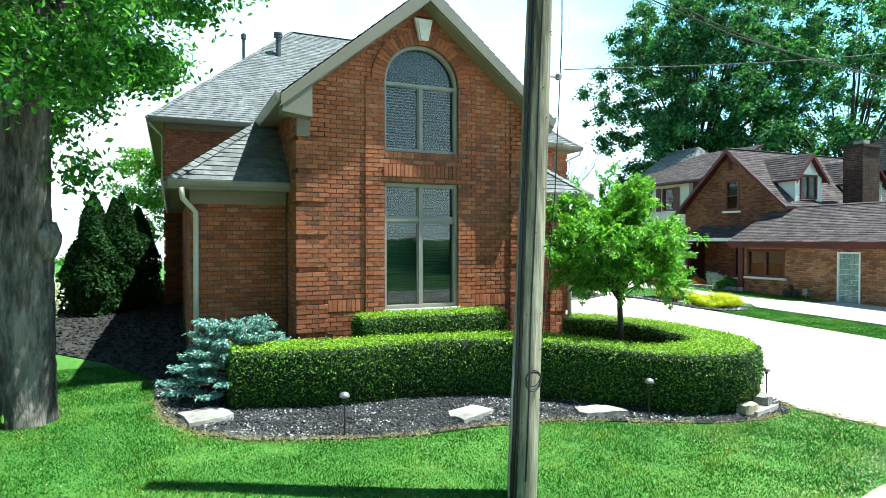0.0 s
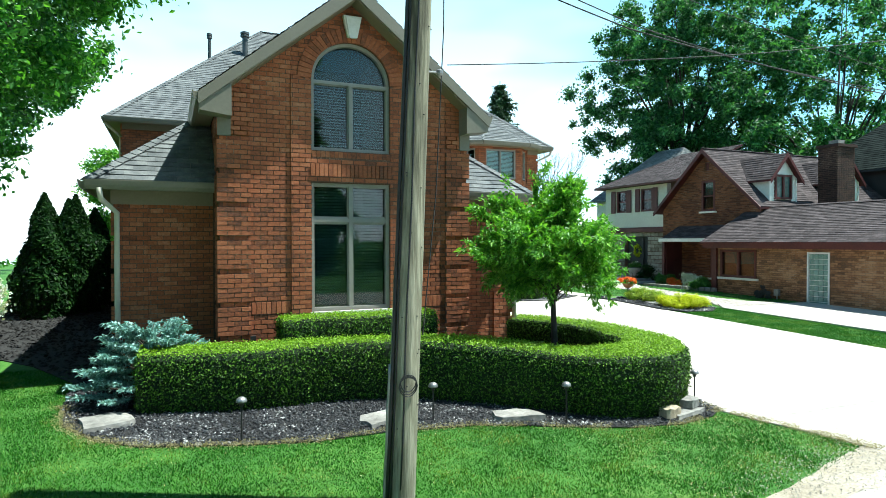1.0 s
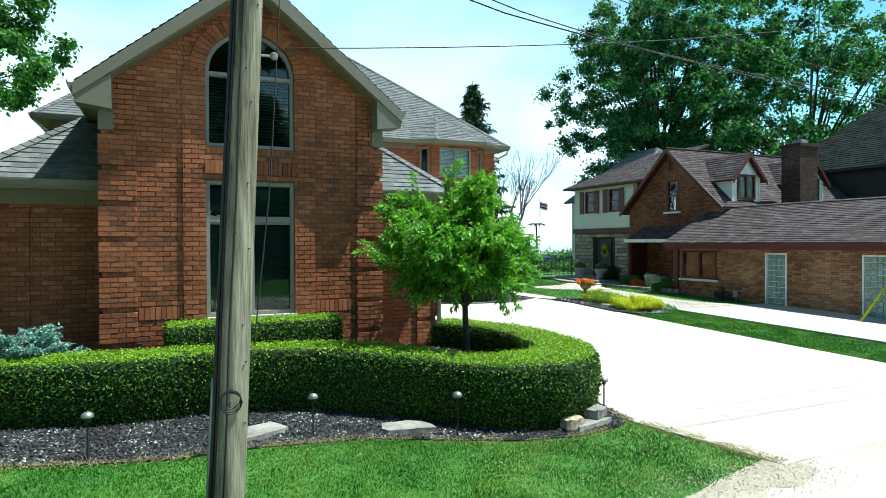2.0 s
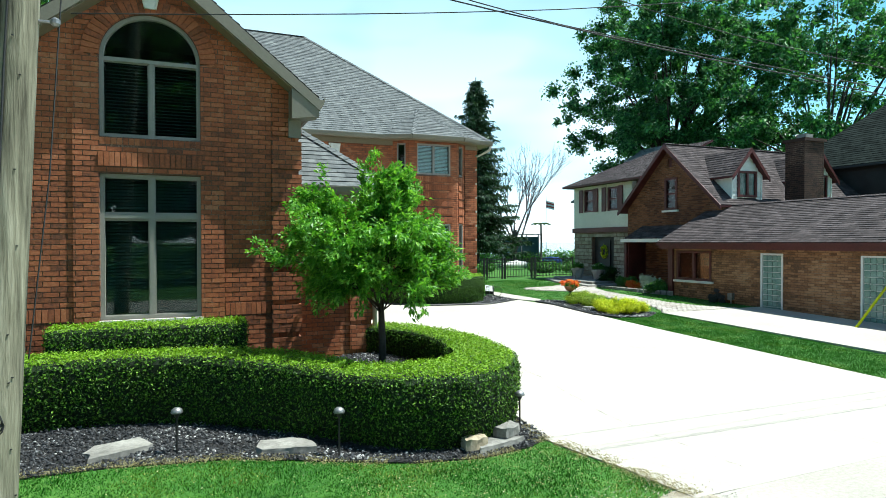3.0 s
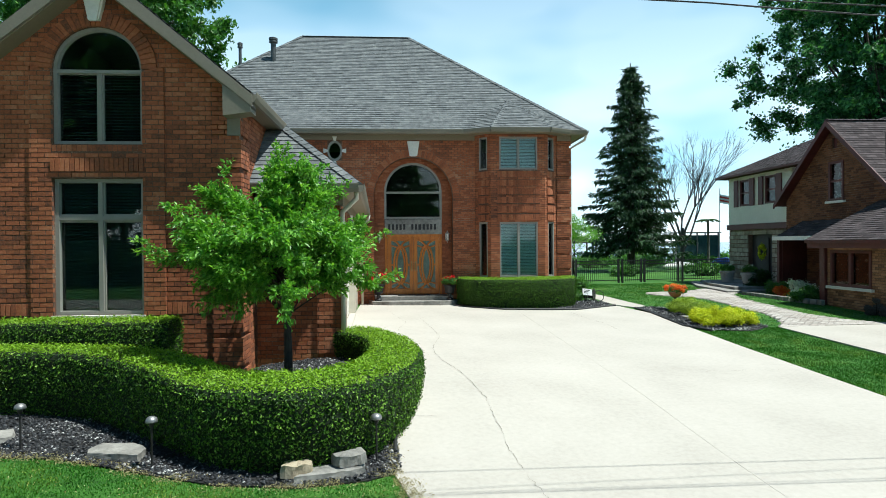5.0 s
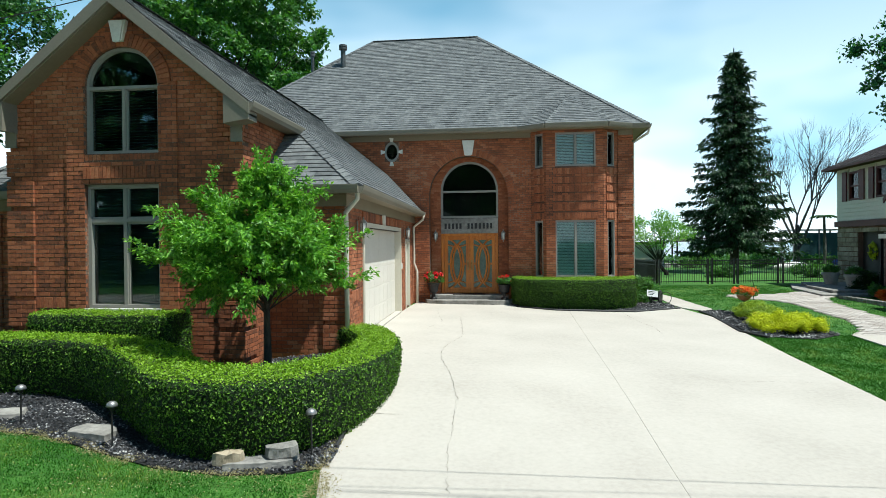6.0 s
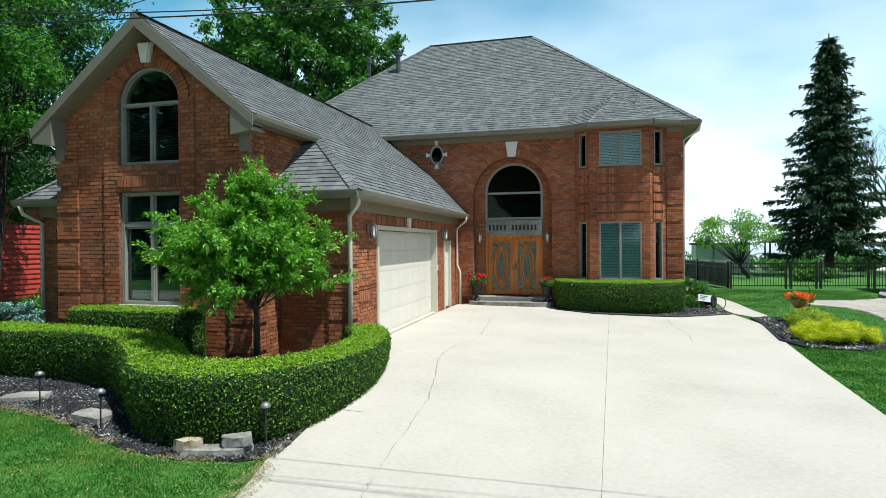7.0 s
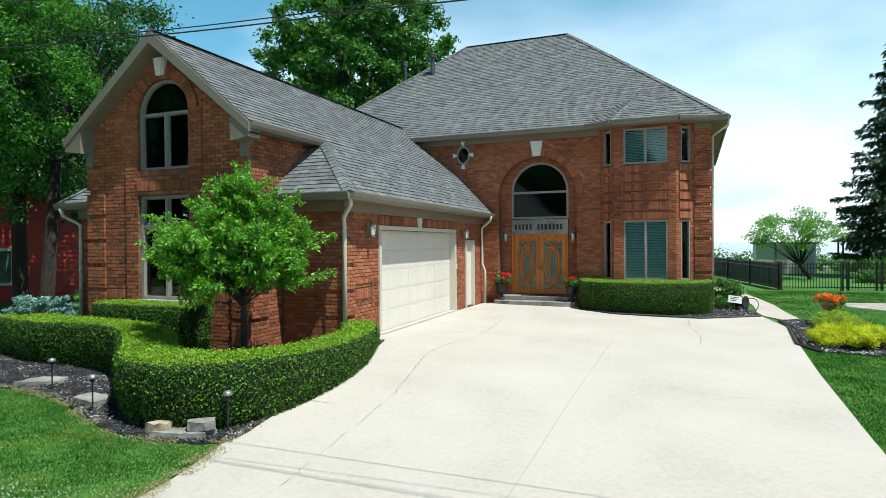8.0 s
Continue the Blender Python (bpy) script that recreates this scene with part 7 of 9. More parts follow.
def pot(label, at, r, h, mat, flower, leafmat, n_fl, spread, urn=False):
    ob = thing("flower_pot", label, "flower pot", at)
    bm = bmesh.new()
    if urn:
        lathe(bm, [(r * 0.6, 0), (r * 0.62, 0.04), (r * 0.25, 0.1), (r * 0.3, 0.2), (r * 0.75, h * 0.5), (r * 0.9, h * 0.85), (r * 1.1, h), (r * 0.9, h)], (0, 0, 0), 16)
    else:
        lathe(bm, [(r * 0.7, 0), (r * 0.95, h * 0.8), (r * 1.08, h * 0.82), (r * 1.08, h), (r * 0.9, h), (r * 0.85, h * 0.9)], (0, 0, 0), 16)
    part("pot", bm, mat, ob, smooth=False)
    bl = [(b[0], b[1], b[2] + h, b[3], b[4], b[5]) for b in blob_mass(16, spread * 0.7, spread * 0.7, spread * 1.0, int(h * 100), spread * 0.4)]
    crown_mesh(bl, 1500, 0.06, leafmat, ob, name="foliage")
    bl2 = [(b[0], b[1], b[2] + h + spread * 0.28, b[3] * 0.9, b[4] * 0.9, b[5] * 0.8) for b in blob_mass(12, spread * 0.7, spread * 0.7, spread * 0.9, int(h * 70) + 3, spread * 0.25)]
    crown_mesh(bl2, n_fl, 0.05, flower, ob, name="blossoms", aspect=0.9)
    return ob


pot("dark urn with red geraniums on the entry step", (8.65, 20.98, 0.121), 0.2, 0.55, M_BLACK, M_FLOWER_RED, M_MAPLE, 800, 0.4, True)
pot("dark urn with red geraniums on the entry step", (11.05, 20.95, 0.121), 0.2, 0.5, M_BLACK, M_FLOWER_RED, M_MAPLE, 420, 0.32, True)
fb = thing("flower_bowl", "terracotta bowl of orange and red flowers on a stand", "flower pot", (18.02, 18.95, gz(18.7)))
bm = bmesh.new()
lathe(bm, [(0.08, 0.44), (0.15, 0.48), (0.2, 0.57), (0.215, 0.62), (0.19, 0.62), (0.17, 0.58)], (0, 0, 0), 18)
part("bowl", bm, M_TERRACOTTA, fb, smooth=True)
bm = bmesh.new()
lathe(bm, [(0.13, 0.0), (0.13, 0.03), (0.03, 0.06), (0.028, 0.4), (0.09, 0.44)], (0, 0, 0), 12)
part("stand", bm, M_BLACK, fb)
bm = bmesh.new()
tube(bm, [(0.26, 0.02, -0.1), (0.26, 0.02, 0.95), (0.22, 0.02, 1.02), (0.16, 0.02, 0.98)], 0.009, 0.009, 6)
part("hook", bm, M_BLACK, fb, "thin black plant hook")
crown_mesh([(b[0], b[1], b[2] + 0.55, b[3], b[4], b[5]) for b in blob_mass(16, 0.28, 0.28, 0.26, 5, 0.12)], 900, 0.055, M_MAPLE, fb, name="foliage")
crown_mesh([(b[0], b[1], b[2] + 0.62, b[3], b[4], b[5]) for b in blob_mass(18, 0.3, 0.3, 0.24, 6, 0.09)], 2400, 0.045, M_FLOWER_ORANGE, fb, name="blossoms", aspect=0.9)
# garden sign and box by the walk
sg = thing("garden_sign", "small white yard sign leaning on a wire stake", "sign", (15.95, 21.35, gz(21)))
block("sign_plate", (-0.2, 0.2, -0.006, 0.006, 0.28, 0.5), M_WHITE, sg, m=pose(0, 0, 0, -14, 8, 18))
for i, zz in enumerate((0.44, 0.39, 0.34)):
    block("text_bar", (-0.15, 0.12 - 0.05 * i, -0.0085, -0.0062, zz, zz + 0.022), M_CABLE, sg, m=pose(0, 0, 0, -14, 8, 18))
bm = bmesh.new()
tube(bm, [(0.0, 0.0, -0.05), (-0.02, -0.02, 0.3)], 0.008, 0.008, 6)
part("stake", bm, M_GALV, sg)
hb = thing("hose_reel", "dark hose reel box beside the house corner", "hose reel", (16.15, 21.75, gz(21.5)))
bm = bmesh.new()
lathe(bm, [(0.2, -0.17), (0.22, -0.16), (0.22, -0.13), (0.13, -0.12), (0.13, 0.12), (0.22, 0.13), (0.22, 0.16), (0.2, 0.17)], (0, 0, 0), 18)
bmesh.ops.transform(bm, matrix=pose(0, 0, 0.24, 90, 0, 60), verts=bm.verts)
part("drum", bm, M_BLACK, hb)
bm = bmesh.new()
tube(bm, [(0.14 * math.cos(a) * 1.3 + 0.3, -0.1, 0.2 + 0.2 * math.sin(a)) for a in np.linspace(0, 6.283, 17)], 0.012, 0.012, 6)
part("hose", bm, M_CABLE, hb)

# ---- walk beside the house ----
bm = bmesh.new()
WK = [(16.66, 20.35), (17.1, 19.6), (17.5, 20.1), (17.35, 21.2), (17.25, 23.5), (17.0, 26.0), (16.5, 29.5), (15.6, 31.0), (15.6, 29.8), (16.0, 28.5), (16.5, 25.5), (16.6, 23.0), (16.55, 21.0)]
lo = [bm.verts.new((x, y, gz(y) - 0.1)) for x, y in WK]
hi = [bm.verts.new((x, y, gz(y) + 0.03)) for x, y in WK]
bm.faces.new(hi)
for i in range(len(WK)):
    bm.faces.new((lo[i], lo[(i + 1) % len(WK)], hi[(i + 1) % len(WK)], hi[i]))
bmesh.ops.triangulate(bm, faces=bm.faces[:])
bmesh.ops.recalc_face_normals(bm, faces=bm.faces)
tagged(part("side_walk", bm, M_CONCRETE), "narrow pale concrete walk beside the house", "walk", kind="structure")


# ---- overhead wires ----
def wire(name, label, pts, r):
    bm = bmesh.new()
    out = []
    for a, b in zip(pts, pts[1:]):
        a, b = Vector(a), Vector(b)
        for k in range(6):
            t = k / 6
            out.append(a.lerp(b, t) - Vector((0, 0, (b - a).length * 0.006 * 4 * t * (1 - t))))
    out.append(Vector(pts[-1]))
    tube(bm, out, r, r, 6)
    tagged(part(name, bm, M_CABLE), label, "power line")


wire("power_line", "thick black overhead cable along the street", [(4.2, 5.42, 4.95), (6.5, 5.42, 4.5), (8.6, 5.42, 4.34), (12.1, 5.42, 4.17), (16.5, 5.4, 4.00), (30.0, 5.4, 4.20), (48.0, 5.4, 6.10)], 0.0075)
wire("power_line", "thick black overhead cable along the street", [(4.22, 5.42, 5.08), (6.9, 5.75, 4.69), (9.0, 5.96, 4.57), (12.4, 5.96, 4.45), (16.5, 5.94, 4.36), (30.0, 5.94, 4.64), (48.0, 5.94, 6.73)], 0.0065)
wire("power_line", "thin black overhead cable along the street", [(4.28, 5.45, 5.45), (8.67, 5.42, 4.80), (11.1, 5.42, 4.55), (16.5, 5.4, 4.40), (30.0, 5.4, 4.70), (48.0, 5.4, 6.60)], 0.005)
wire("service_wire", "thin service wire running off from the pole", [(4.24, 5.45, 3.85), (8.7, 5.4, 4.5), (14.0, 5.4, 5.6), (34.0, 5.4, 9.5)], 0.005)

# ---- grass ----
def edge_gap(p, line):
    """The distance from p to a broken line."""
    best = 99.0
    for (x0, y0), (x1, y1) in zip(line, line[1:]):
        dx, dy = x1 - x0, y1 - y0
        t = min(max(((p[0] - x0) * dx + (p[1] - y0) * dy) / (dx * dx + dy * dy), 0.0), 1.0)
        best = min(best, math.hypot(p[0] - x0 - t * dx, p[1] - y0 - t * dy))
    return best


ROADSIDE = [(9.75, 4.55), (8.2, 4.25), (6.0, 3.9), (2.0, 3.5), (-4.6, 3.1)]


def worn(x, y):
    """How bare the lawn is, 0 to 1: along the road, and most at the driveway's mouth."""
    reach = 0.14 + 0.36 * ease((x - 6.5) / 3.0)
    d = edge_gap((x, y), ROADSIDE) if y < 6.5 else 9.0
    return max(0.0, 1.0 - d / reach * (1 + 0.7 * noise.noise(Vector((x * 2.6, y * 2.6, 1.0))))) if d < 2 else 0.0


def grass(name, area, count, h, avoid):
    x0, x1, y0, y1 = area
    P, T = [], []
    while len(P) < count:
        x, y = RNG.uniform(x0, x1), RNG.uniform(y0, y1)
        if any(inside((x, y), a) for a in avoid) or (y < 6.5 and x < 10 and RNG.random() < worn(x, y) * 1.25):
            continue
        P.append((x, y, gz(y, x) - 0.005))
        T.append(1 + 0.55 * noise.noise(Vector((x * 1.7, y * 1.7, 0))) + 0.3 * noise.noise(Vector((x * 6, y * 6, 4))))
    P = np.array(P)
    n = len(P)
    a = RNG.uniform(0, 6.28, n)
    w = np.stack([np.cos(a), np.sin(a), np.zeros(n)], 1) * (0.0045 + 0.0035 * RNG.random(n))[:, None]
    lean = RNG.normal(0, 0.55, (n, 2))
    hh = h * RNG.uniform(0.5, 1.2, n) * np.array(T)
    tip = P + np.stack([lean[:, 0] * hh, lean[:, 1] * hh, hh], 1)
    v = np.stack([P - w, P + w, tip], 1).reshape(-1, 3)
    bulk(name, v, np.arange(3 * n).reshape(-1, 3), M_BLADE, None, "short mown green grass blades", kind="stuff")


BEDP = [(0.3, 11.1), (0.36, 9.8), (0.5, 8.8), (0.9, 8.1), (1.4, 7.7), (2.5, 7.4), (3.3, 7.25), (4.3, 7.32), (5.5, 7.2), (6.5, 6.8), (7.4, 6.46), (8.25, 6.36), (8.95, 6.5), (9.34, 6.72), (9.2, 12), (0.3, 12)]
grass("lawn_grass", (-4.5, 9.75, 3.7, 12.5), 330000, 0.03, [BEDP, DRV, RD])
SIDE_DRIVE = [(19.2, 15.5), (19.2, 4.6), (23.55, 4.6), (23.55, 15.6)]
WALK_PAVED = [(19.3, 15.52), (22.6, 15.62), (21.8, 16.6), (21.45, 17.9), (21.6, 19.6), (21.75, 21.8), (22.3, 23.2), (23.2, 24.6), (23.6, 26.4), (22.4, 26.2), (21.4, 25.2), (19.6, 24.9), (19.3, 24.3), (19.5, 23.4), (20.3, 22.6), (20.5, 21.5), (20.4, 19.8), (20.4, 18.1), (20.0, 16.65)]
SIDE_BED = [(16.95, 19.6), (17.1, 18.5), (16.95, 16.0), (17.3, 15.2), (18.2, 15.0), (19.0, 15.6), (19.0, 17.0), (18.4, 19.0), (17.6, 19.9)]
grass("lawn_grass", (16.7, 19.25, 5.0, 15.6), 85000, 0.032, [DRV, RD, SIDE_BED, SIDE_DRIVE])
grass("lawn_grass", (16.9, 24.2, 15.5, 30.5), 75000, 0.035, [DRV, SIDE_BED, WALK_PAVED, WK])


# ---- dry leaves and petals on the lawn ----
LP = []
while len(LP) < 2600:
    x, y = RNG.uniform(-4, 9.6), RNG.uniform(3.6, 8.6)
    near = 1.0 if x > 6.5 and y < 6.4 else 0.1
    if RNG.random() < near and not any(inside((x, y), a) for a in (BEDP, RD, DRV)):
        LP.append((x, y, gz(y, x) + 0.035))
LP = np.array(LP)
v, f = leaves(LP, np.tile((0, 0, 1.0), (len(LP), 1)), 0.017, 0.35, 0.6)
bulk("leaf_litter", v, f, M_LITTER, None, "small dry pale leaves and petals on the grass", kind="stuff")
# dry clippings along the bed and the driveway's edge
FRINGE = []
for line, wide, count in ((BEDP[1:14], 0.07, 9000), ([(9.3, 6.5), (9.56, 5.5), (9.7, 4.6)], 0.09, 2600), ([(9.24, 6.6), (9.22, 9.0), (9.02, 11.0)], 0.05, 2200)):
    for a, b in zip(line, line[1:]):
        n = int(count * math.dist(a, b) / sum(math.dist(p, q) for p, q in zip(line, line[1:])))
        t, off = RNG.random(n), RNG.normal(0, wide, n)
        nx, ny = -(b[1] - a[1]) / math.dist(a, b), (b[0] - a[0]) / math.dist(a, b)
        for k in range(n):
            x, y = a[0] + (b[0] - a[0]) * t[k] + nx * off[k], a[1] + (b[1] - a[1]) * t[k] + ny * off[k]
            if noise.noise(Vector((x * 3, y * 3, 7))) > -0.25:
                FRINGE.append((x, y, gz(y, x) + 0.02 + 0.03 * RNG.random()))
FRINGE = np.array(FRINGE)
v, f = leaves(FRINGE, np.tile((0, 0, 0.8), (len(FRINGE), 1)), 0.03, 0.7, 0.22)
bulk("dry_clippings", v, f, M_STRAW, None, "dry straw-coloured clippings along the lawn edge", kind="stuff")
# bare dirt between lawn and road, with loose grit
bm = bmesh.new()
inner, outer = [], []
for k in range(90):
    t = k / 89
    x = -4.6 + 14.5 * t
    seg = next((a, b) for a, b in zip(ROADSIDE, ROADSIDE[1:]) if a[0] >= x >= b[0] or (x > 9.75 and a is ROADSIDE[0]))
    y = seg[0][1] + (seg[1][1] - seg[0][1]) * (x - seg[0][0]) / (seg[1][0] - seg[0][0])
    reach = (0.07 + 0.2 * ease((x - 6.5) / 3.0)) * (1 + 0.6 * noise.noise(Vector((x * 1.9, 3.0, 0))))
    outer.append(bm.verts.new((x, y - 0.35 - 0.25 * noise.noise(Vector((x * 2.3, 8.0, 0))), -0.4485)))
    inner.append(bm.verts.new((x, y + reach, gz(y + reach, x) + 0.004)))
mids = [bm.verts.new((o.co.x, (o.co.y + i_.co.y) / 2, -0.449)) for o, i_ in zip(outer, inner)]
for k in range(89):
    bm.faces.new((outer[k], outer[k + 1], mids[k + 1], mids[k]))
    bm.faces.new((mids[k], mids[k + 1], inner[k + 1], inner[k]))
verge = tagged(part("verge", bm, M_SAND, smooth=True), "bare sandy dirt between lawn and road", "verge", kind="structure")
GR = []
while len(GR) < 2600:
    x, y = RNG.uniform(-4, 10.2), RNG.uniform(3.0, 5.6)
    d = edge_gap((x, y), ROADSIDE)
    if d < 0.7 and RNG.random() < (0.25 + 0.75 * ease((x - 6) / 3)) * (1 - d / 0.75) and not (inside((x, y), DRV) and RNG.random() < 0.85):
        GR.append((x, y, max(gz(y, x) + (0.03 if inside((x, y), DRV) else 0.006), -0.445)))
GR = np.array(GR)
v, f = leaves(GR, np.tile((0, 0, 1.0), (len(GR), 1)), 0.02, 0.3, 0.8, fold=1.2)
bulk("grit", v, f, M_ROAD, verge, kind="stuff")
# sprouts at the maple's foot
shrub("trunk_sprouts", "green leafy sprouts at the foot of the maple", (-1.75, 9.35, gz(9.3, -1.7)), blob_mass(10, 0.35, 0.3, 0.5, 61, 0.16), 700, 0.1, M_MAPLE)


# ---- neighbouring house ----
nb = tagged(new("neighbour_house"), "older brick and cream-sided house with maroon trim", "house")
NXD = (-1, 0, 0)


def nwall(name, poly, holes, x, mat, thick=0.25):
    return solid_wall(name, poly, holes, (x, 0, 0), (0, 1, 0), NXD, thick, mat, nb)


def nbricks(poly, holes, x, mat, parent):
    q = lay(poly, holes, 0.083, 0.24, 0.013)
    V, F = piece_mesh(q, (x, 0, 0), (0, 1, 0), NXD, 0.04, lambda u, v: 0.0)
    bulk("bricks", V, F, mat, parent, kind="stuff")


WIN_W = (17.75, 19.55, 0.55, 1.72)
GB1, GB2 = (14.72, 15.53, -0.36, 1.67), (11.25, 12.06, -0.36, 1.65)
wpoly = [(6.0, -0.6), (19.9, -0.6), (19.9, 1.8), (6.0, 1.8)]
nw = nwall("wing_wall", wpoly, [WIN_W, GB1, GB2], 23.6, M_MORTAR)
nbricks(wpoly, [WIN_W, GB1, GB2], 23.6, M_TANBRICK, nw)
solid_wall("wing_end_wall", [(23.86, -0.6), (29.0, -0.6), (29.0, 1.8), (26.3, 3.3), (23.86, 2.0)], [], (0, 19.9, 0), (1, 0, 0), (0, 1, 0), 0.25, M_REDBRICK, nb)
block("wing_back", (28.8, 29.0, 6.0, 19.6, -0.6, 1.9), M_TANBRICK, nb)
block("fascia", (23.28, 23.34, 5.8, 20.25, 1.79, 2.02), M_MAROON, nb)
block("fascia_soffit", (23.341, 23.62, 5.8, 20.2, 1.79, 1.82), M_MAROON, nb)
NR = [("wing_roof", [(23.2, 20.3, 2.05), (23.2, 5.7, 2.05), (26.35, 5.7, 3.62), (26.35, 20.3, 3.62)]),
      ("wing_roof", [(29.5, 5.7, 2.05), (29.5, 20.3, 2.05), (26.35, 20.3, 3.62), (26.35, 5.7, 3.62)]),
      ("gable_roof", [(25.55, 19.2, 3.62), (36.5, 19.2, 3.62), (36.5, 22.45, 6.62), (25.55, 22.45, 6.62)]),
      ("gable_roof", [(36.5, 25.7, 3.62), (25.55, 25.7, 3.62), (25.55, 22.45, 6.62), (36.5, 22.45, 6.62)]),
      ("sided_roof", [(25.75, 31.1, 5.3), (25.75, 24.3, 5.3), (30.5, 24.3, 7.4), (30.5, 28.6, 7.4)]),
      ("sided_roof", [(35.0, 31.1, 5.3), (25.75, 31.1, 5.3), (30.5, 28.6, 7.4)]),
      ("porch_roof", [(24.7, 24.3, 2.2), (24.7, 20.0, 2.2), (25.9, 20.0, 2.85), (25.9, 24.3, 2.85)])]
for nm, cs in NR:
    s = roof_slab(nm, cs, 0.1, M_MAROON, nb)
    shingles(cs, M_SHINGLE_B, s, 0.15, 0.36)
for a, b in (((26.35, 5.7, 3.63), (26.35, 20.3, 3.63)), ((25.55, 22.45, 6.63), (36.5, 22.45, 6.63))):
    caps(a, b, M_SHINGLE_B, nb)
# brick gable
NWIN = (21.96, 22.77, 3.55, 5.05)
NVENT = (22.33, 22.6, 5.55, 5.95)
NLOW = (20.5, 22.2, 0.3, 2.0)
gp = [(19.4, -0.6), (25.4, -0.6), (25.4, 3.7), (22.45, 6.45), (19.4, 3.7)]
ng = nwall("gable_wall", gp, [NWIN, NVENT, NLOW], 25.9, M_MORTAR)
nbricks(gp, [NWIN, NVENT, NLOW], 25.9, M_REDBRICK, ng)
for s, (y0, z0) in enumerate(((19.15, 3.6), (25.75, 3.6))):
    bm = bmesh.new()
    prism(bm, [(22.45, 6.6), (y0, z0), (y0, z0 - 0.18), (22.45, 6.38)], "x", 25.52, 25.58)
    part("rake_board", bm, M_MAROON, nb)
block("vent_louvre", (25.98, 26.02, 22.34, 22.59, 5.56, 5.94), M_MAROON, nb)


def nwindow(rect, x, cols, rows, label, sill=True, frame=0.09, pane_mat=None, frame_mat=None):
    u0, u1, v0, v1 = rect
    fm = frame_mat or M_MAROON
    o, u, n = (x, 0, 0), (0, 1, 0), NXD
    w = bars("window", [(u0, u0 + frame, v0, v1), (u1 - frame, u1, v0, v1), (u0 + frame, u1 - frame, v0, v0 + frame), (u0 + frame, u1 - frame, v1 - frame, v1)], o, u, n, -0.1, 0.03, fm, nb, label)
    cw, rh = (u1 - u0) / cols, (v1 - v0) / rows
    for i in range(1, cols):
        bars("mullion", [(u0 + cw * i - 0.05, u0 + cw * i + 0.05, v0 + frame, v1 - frame)], o, u, n, -0.1, 0.02, fm, w)
    for i in range(1, rows):
        bars("rail", [(u0 + frame, u1 - frame, v0 + rh * i - 0.03, v0 + rh * i + 0.03)], o, u, n, -0.1, 0.01, fm, w)
    for i in range(cols):
        for j in range(rows):
            pane((u0 + cw * i + 0.05, u0 + cw * (i + 1) - 0.05, v0 + rh * j + 0.03, v0 + rh * (j + 1) - 0.03), o, u, n, -0.06, w, material=pane_mat)
    bars("curtain", [(u0 + frame, u1 - frame, (v0 + v1) / 2, v1 - frame)], o, u, n, -0.2, -0.16, M_BLIND_SHADED, w)
    if sill:
        bars("window_sill", [(u0 - 0.1, u1 + 0.1, v0 - 0.09, v0 - 0.005)], o, u, n, -0.05, 0.1, M_STONE_WHITE, w)
    return w


nwindow(WIN_W, 23.6, 2, 1, "maroon-framed double window with half-drawn shades")
nwindow(NWIN, 25.9, 1, 2, "maroon-framed sash window in the brick gable")
nwindow(NLOW, 25.9, 1, 1, "maroon-framed window under the porch roof")
block("corner_post", (23.5, 23.63, 19.7, 19.95, -0.4, 1.79), M_MAROON, nb)
for rect in (GB1, GB2):
    fr = bars("glass_block_window", [(rect[0] - 0.03, rect[0] + 0.03, rect[2], rect[3]), (rect[1] - 0.03, rect[1] + 0.03, rect[2], rect[3]), (rect[0] + 0.03, rect[1] - 0.03, rect[3] - 0.05, rect[3])], (23.6, 0, 0), (0, 1, 0), NXD, -0.08, 0.02, M_WHITE, nb, "tall window of green-tinted glass blocks")
    for i in range(4):
        for j in range(10):
            y0 = rect[0] + 0.035 + i * 0.185
            z0 = rect[2] + 0.01 + j * 0.197
            block("glass_block", (23.61, 23.68, y0, y0 + 0.17, z0, z0 + 0.18), M_GLASSBLOCK, fr, bevel=0.012)
    block("mortar_grid", (23.64, 23.67, rect[0] + 0.031, rect[1] - 0.031, rect[2], rect[3] - 0.051), M_WHITE, fr)
# porch
block("porch_fascia", (24.6, 24.69, 19.95, 24.35, 2.06, 2.22), M_WHITE, nb)
for y in (20.05, 24.1):
    block("porch_post", (24.75, 24.9, y, y + 0.15, -0.4, 2.1), M_MAROON, nb)
block("porch_panel", (24.86, 25.88, 24.05, 24.2, -0.4, 2.2), M_MAROON, nb)
# sided part: stone below, clapboard above
SX = 26.2
NDOOR = (26.9, 28.8, -0.2, 2.4)
SW1, SW2 = (28.6, 29.5, 3.75, 5.02), (26.5, 27.4, 3.75, 5.02)
sp = [(25.42, -0.6), (30.5, -0.6), (30.5, 2.6), (25.42, 2.6)]
ns = nwall("stone_wall", sp, [NDOOR], SX, M_MORTAR)
q = lay(sp, [NDOOR], 0.21, 0.62, 0.02, 0.43)
V, F = piece_mesh(q, (SX, 0, 0), (0, 1, 0), NXD, 0.04, lambda u, v: RNG.uniform(0, 0.02), 0.012)
bulk("stone_facing", V, F, M_FIELDSTONE, ns, kind="stuff")
block("band", (SX - 0.12, SX + 0.1, 25.42, 30.55, 2.6, 2.86), M_MAROON, nb)
su = nwall("sided_wall", [(25.42, 2.86), (30.5, 2.86), (30.5, 5.2), (25.42, 5.2)], [SW1, SW2], SX, M_SIDING)
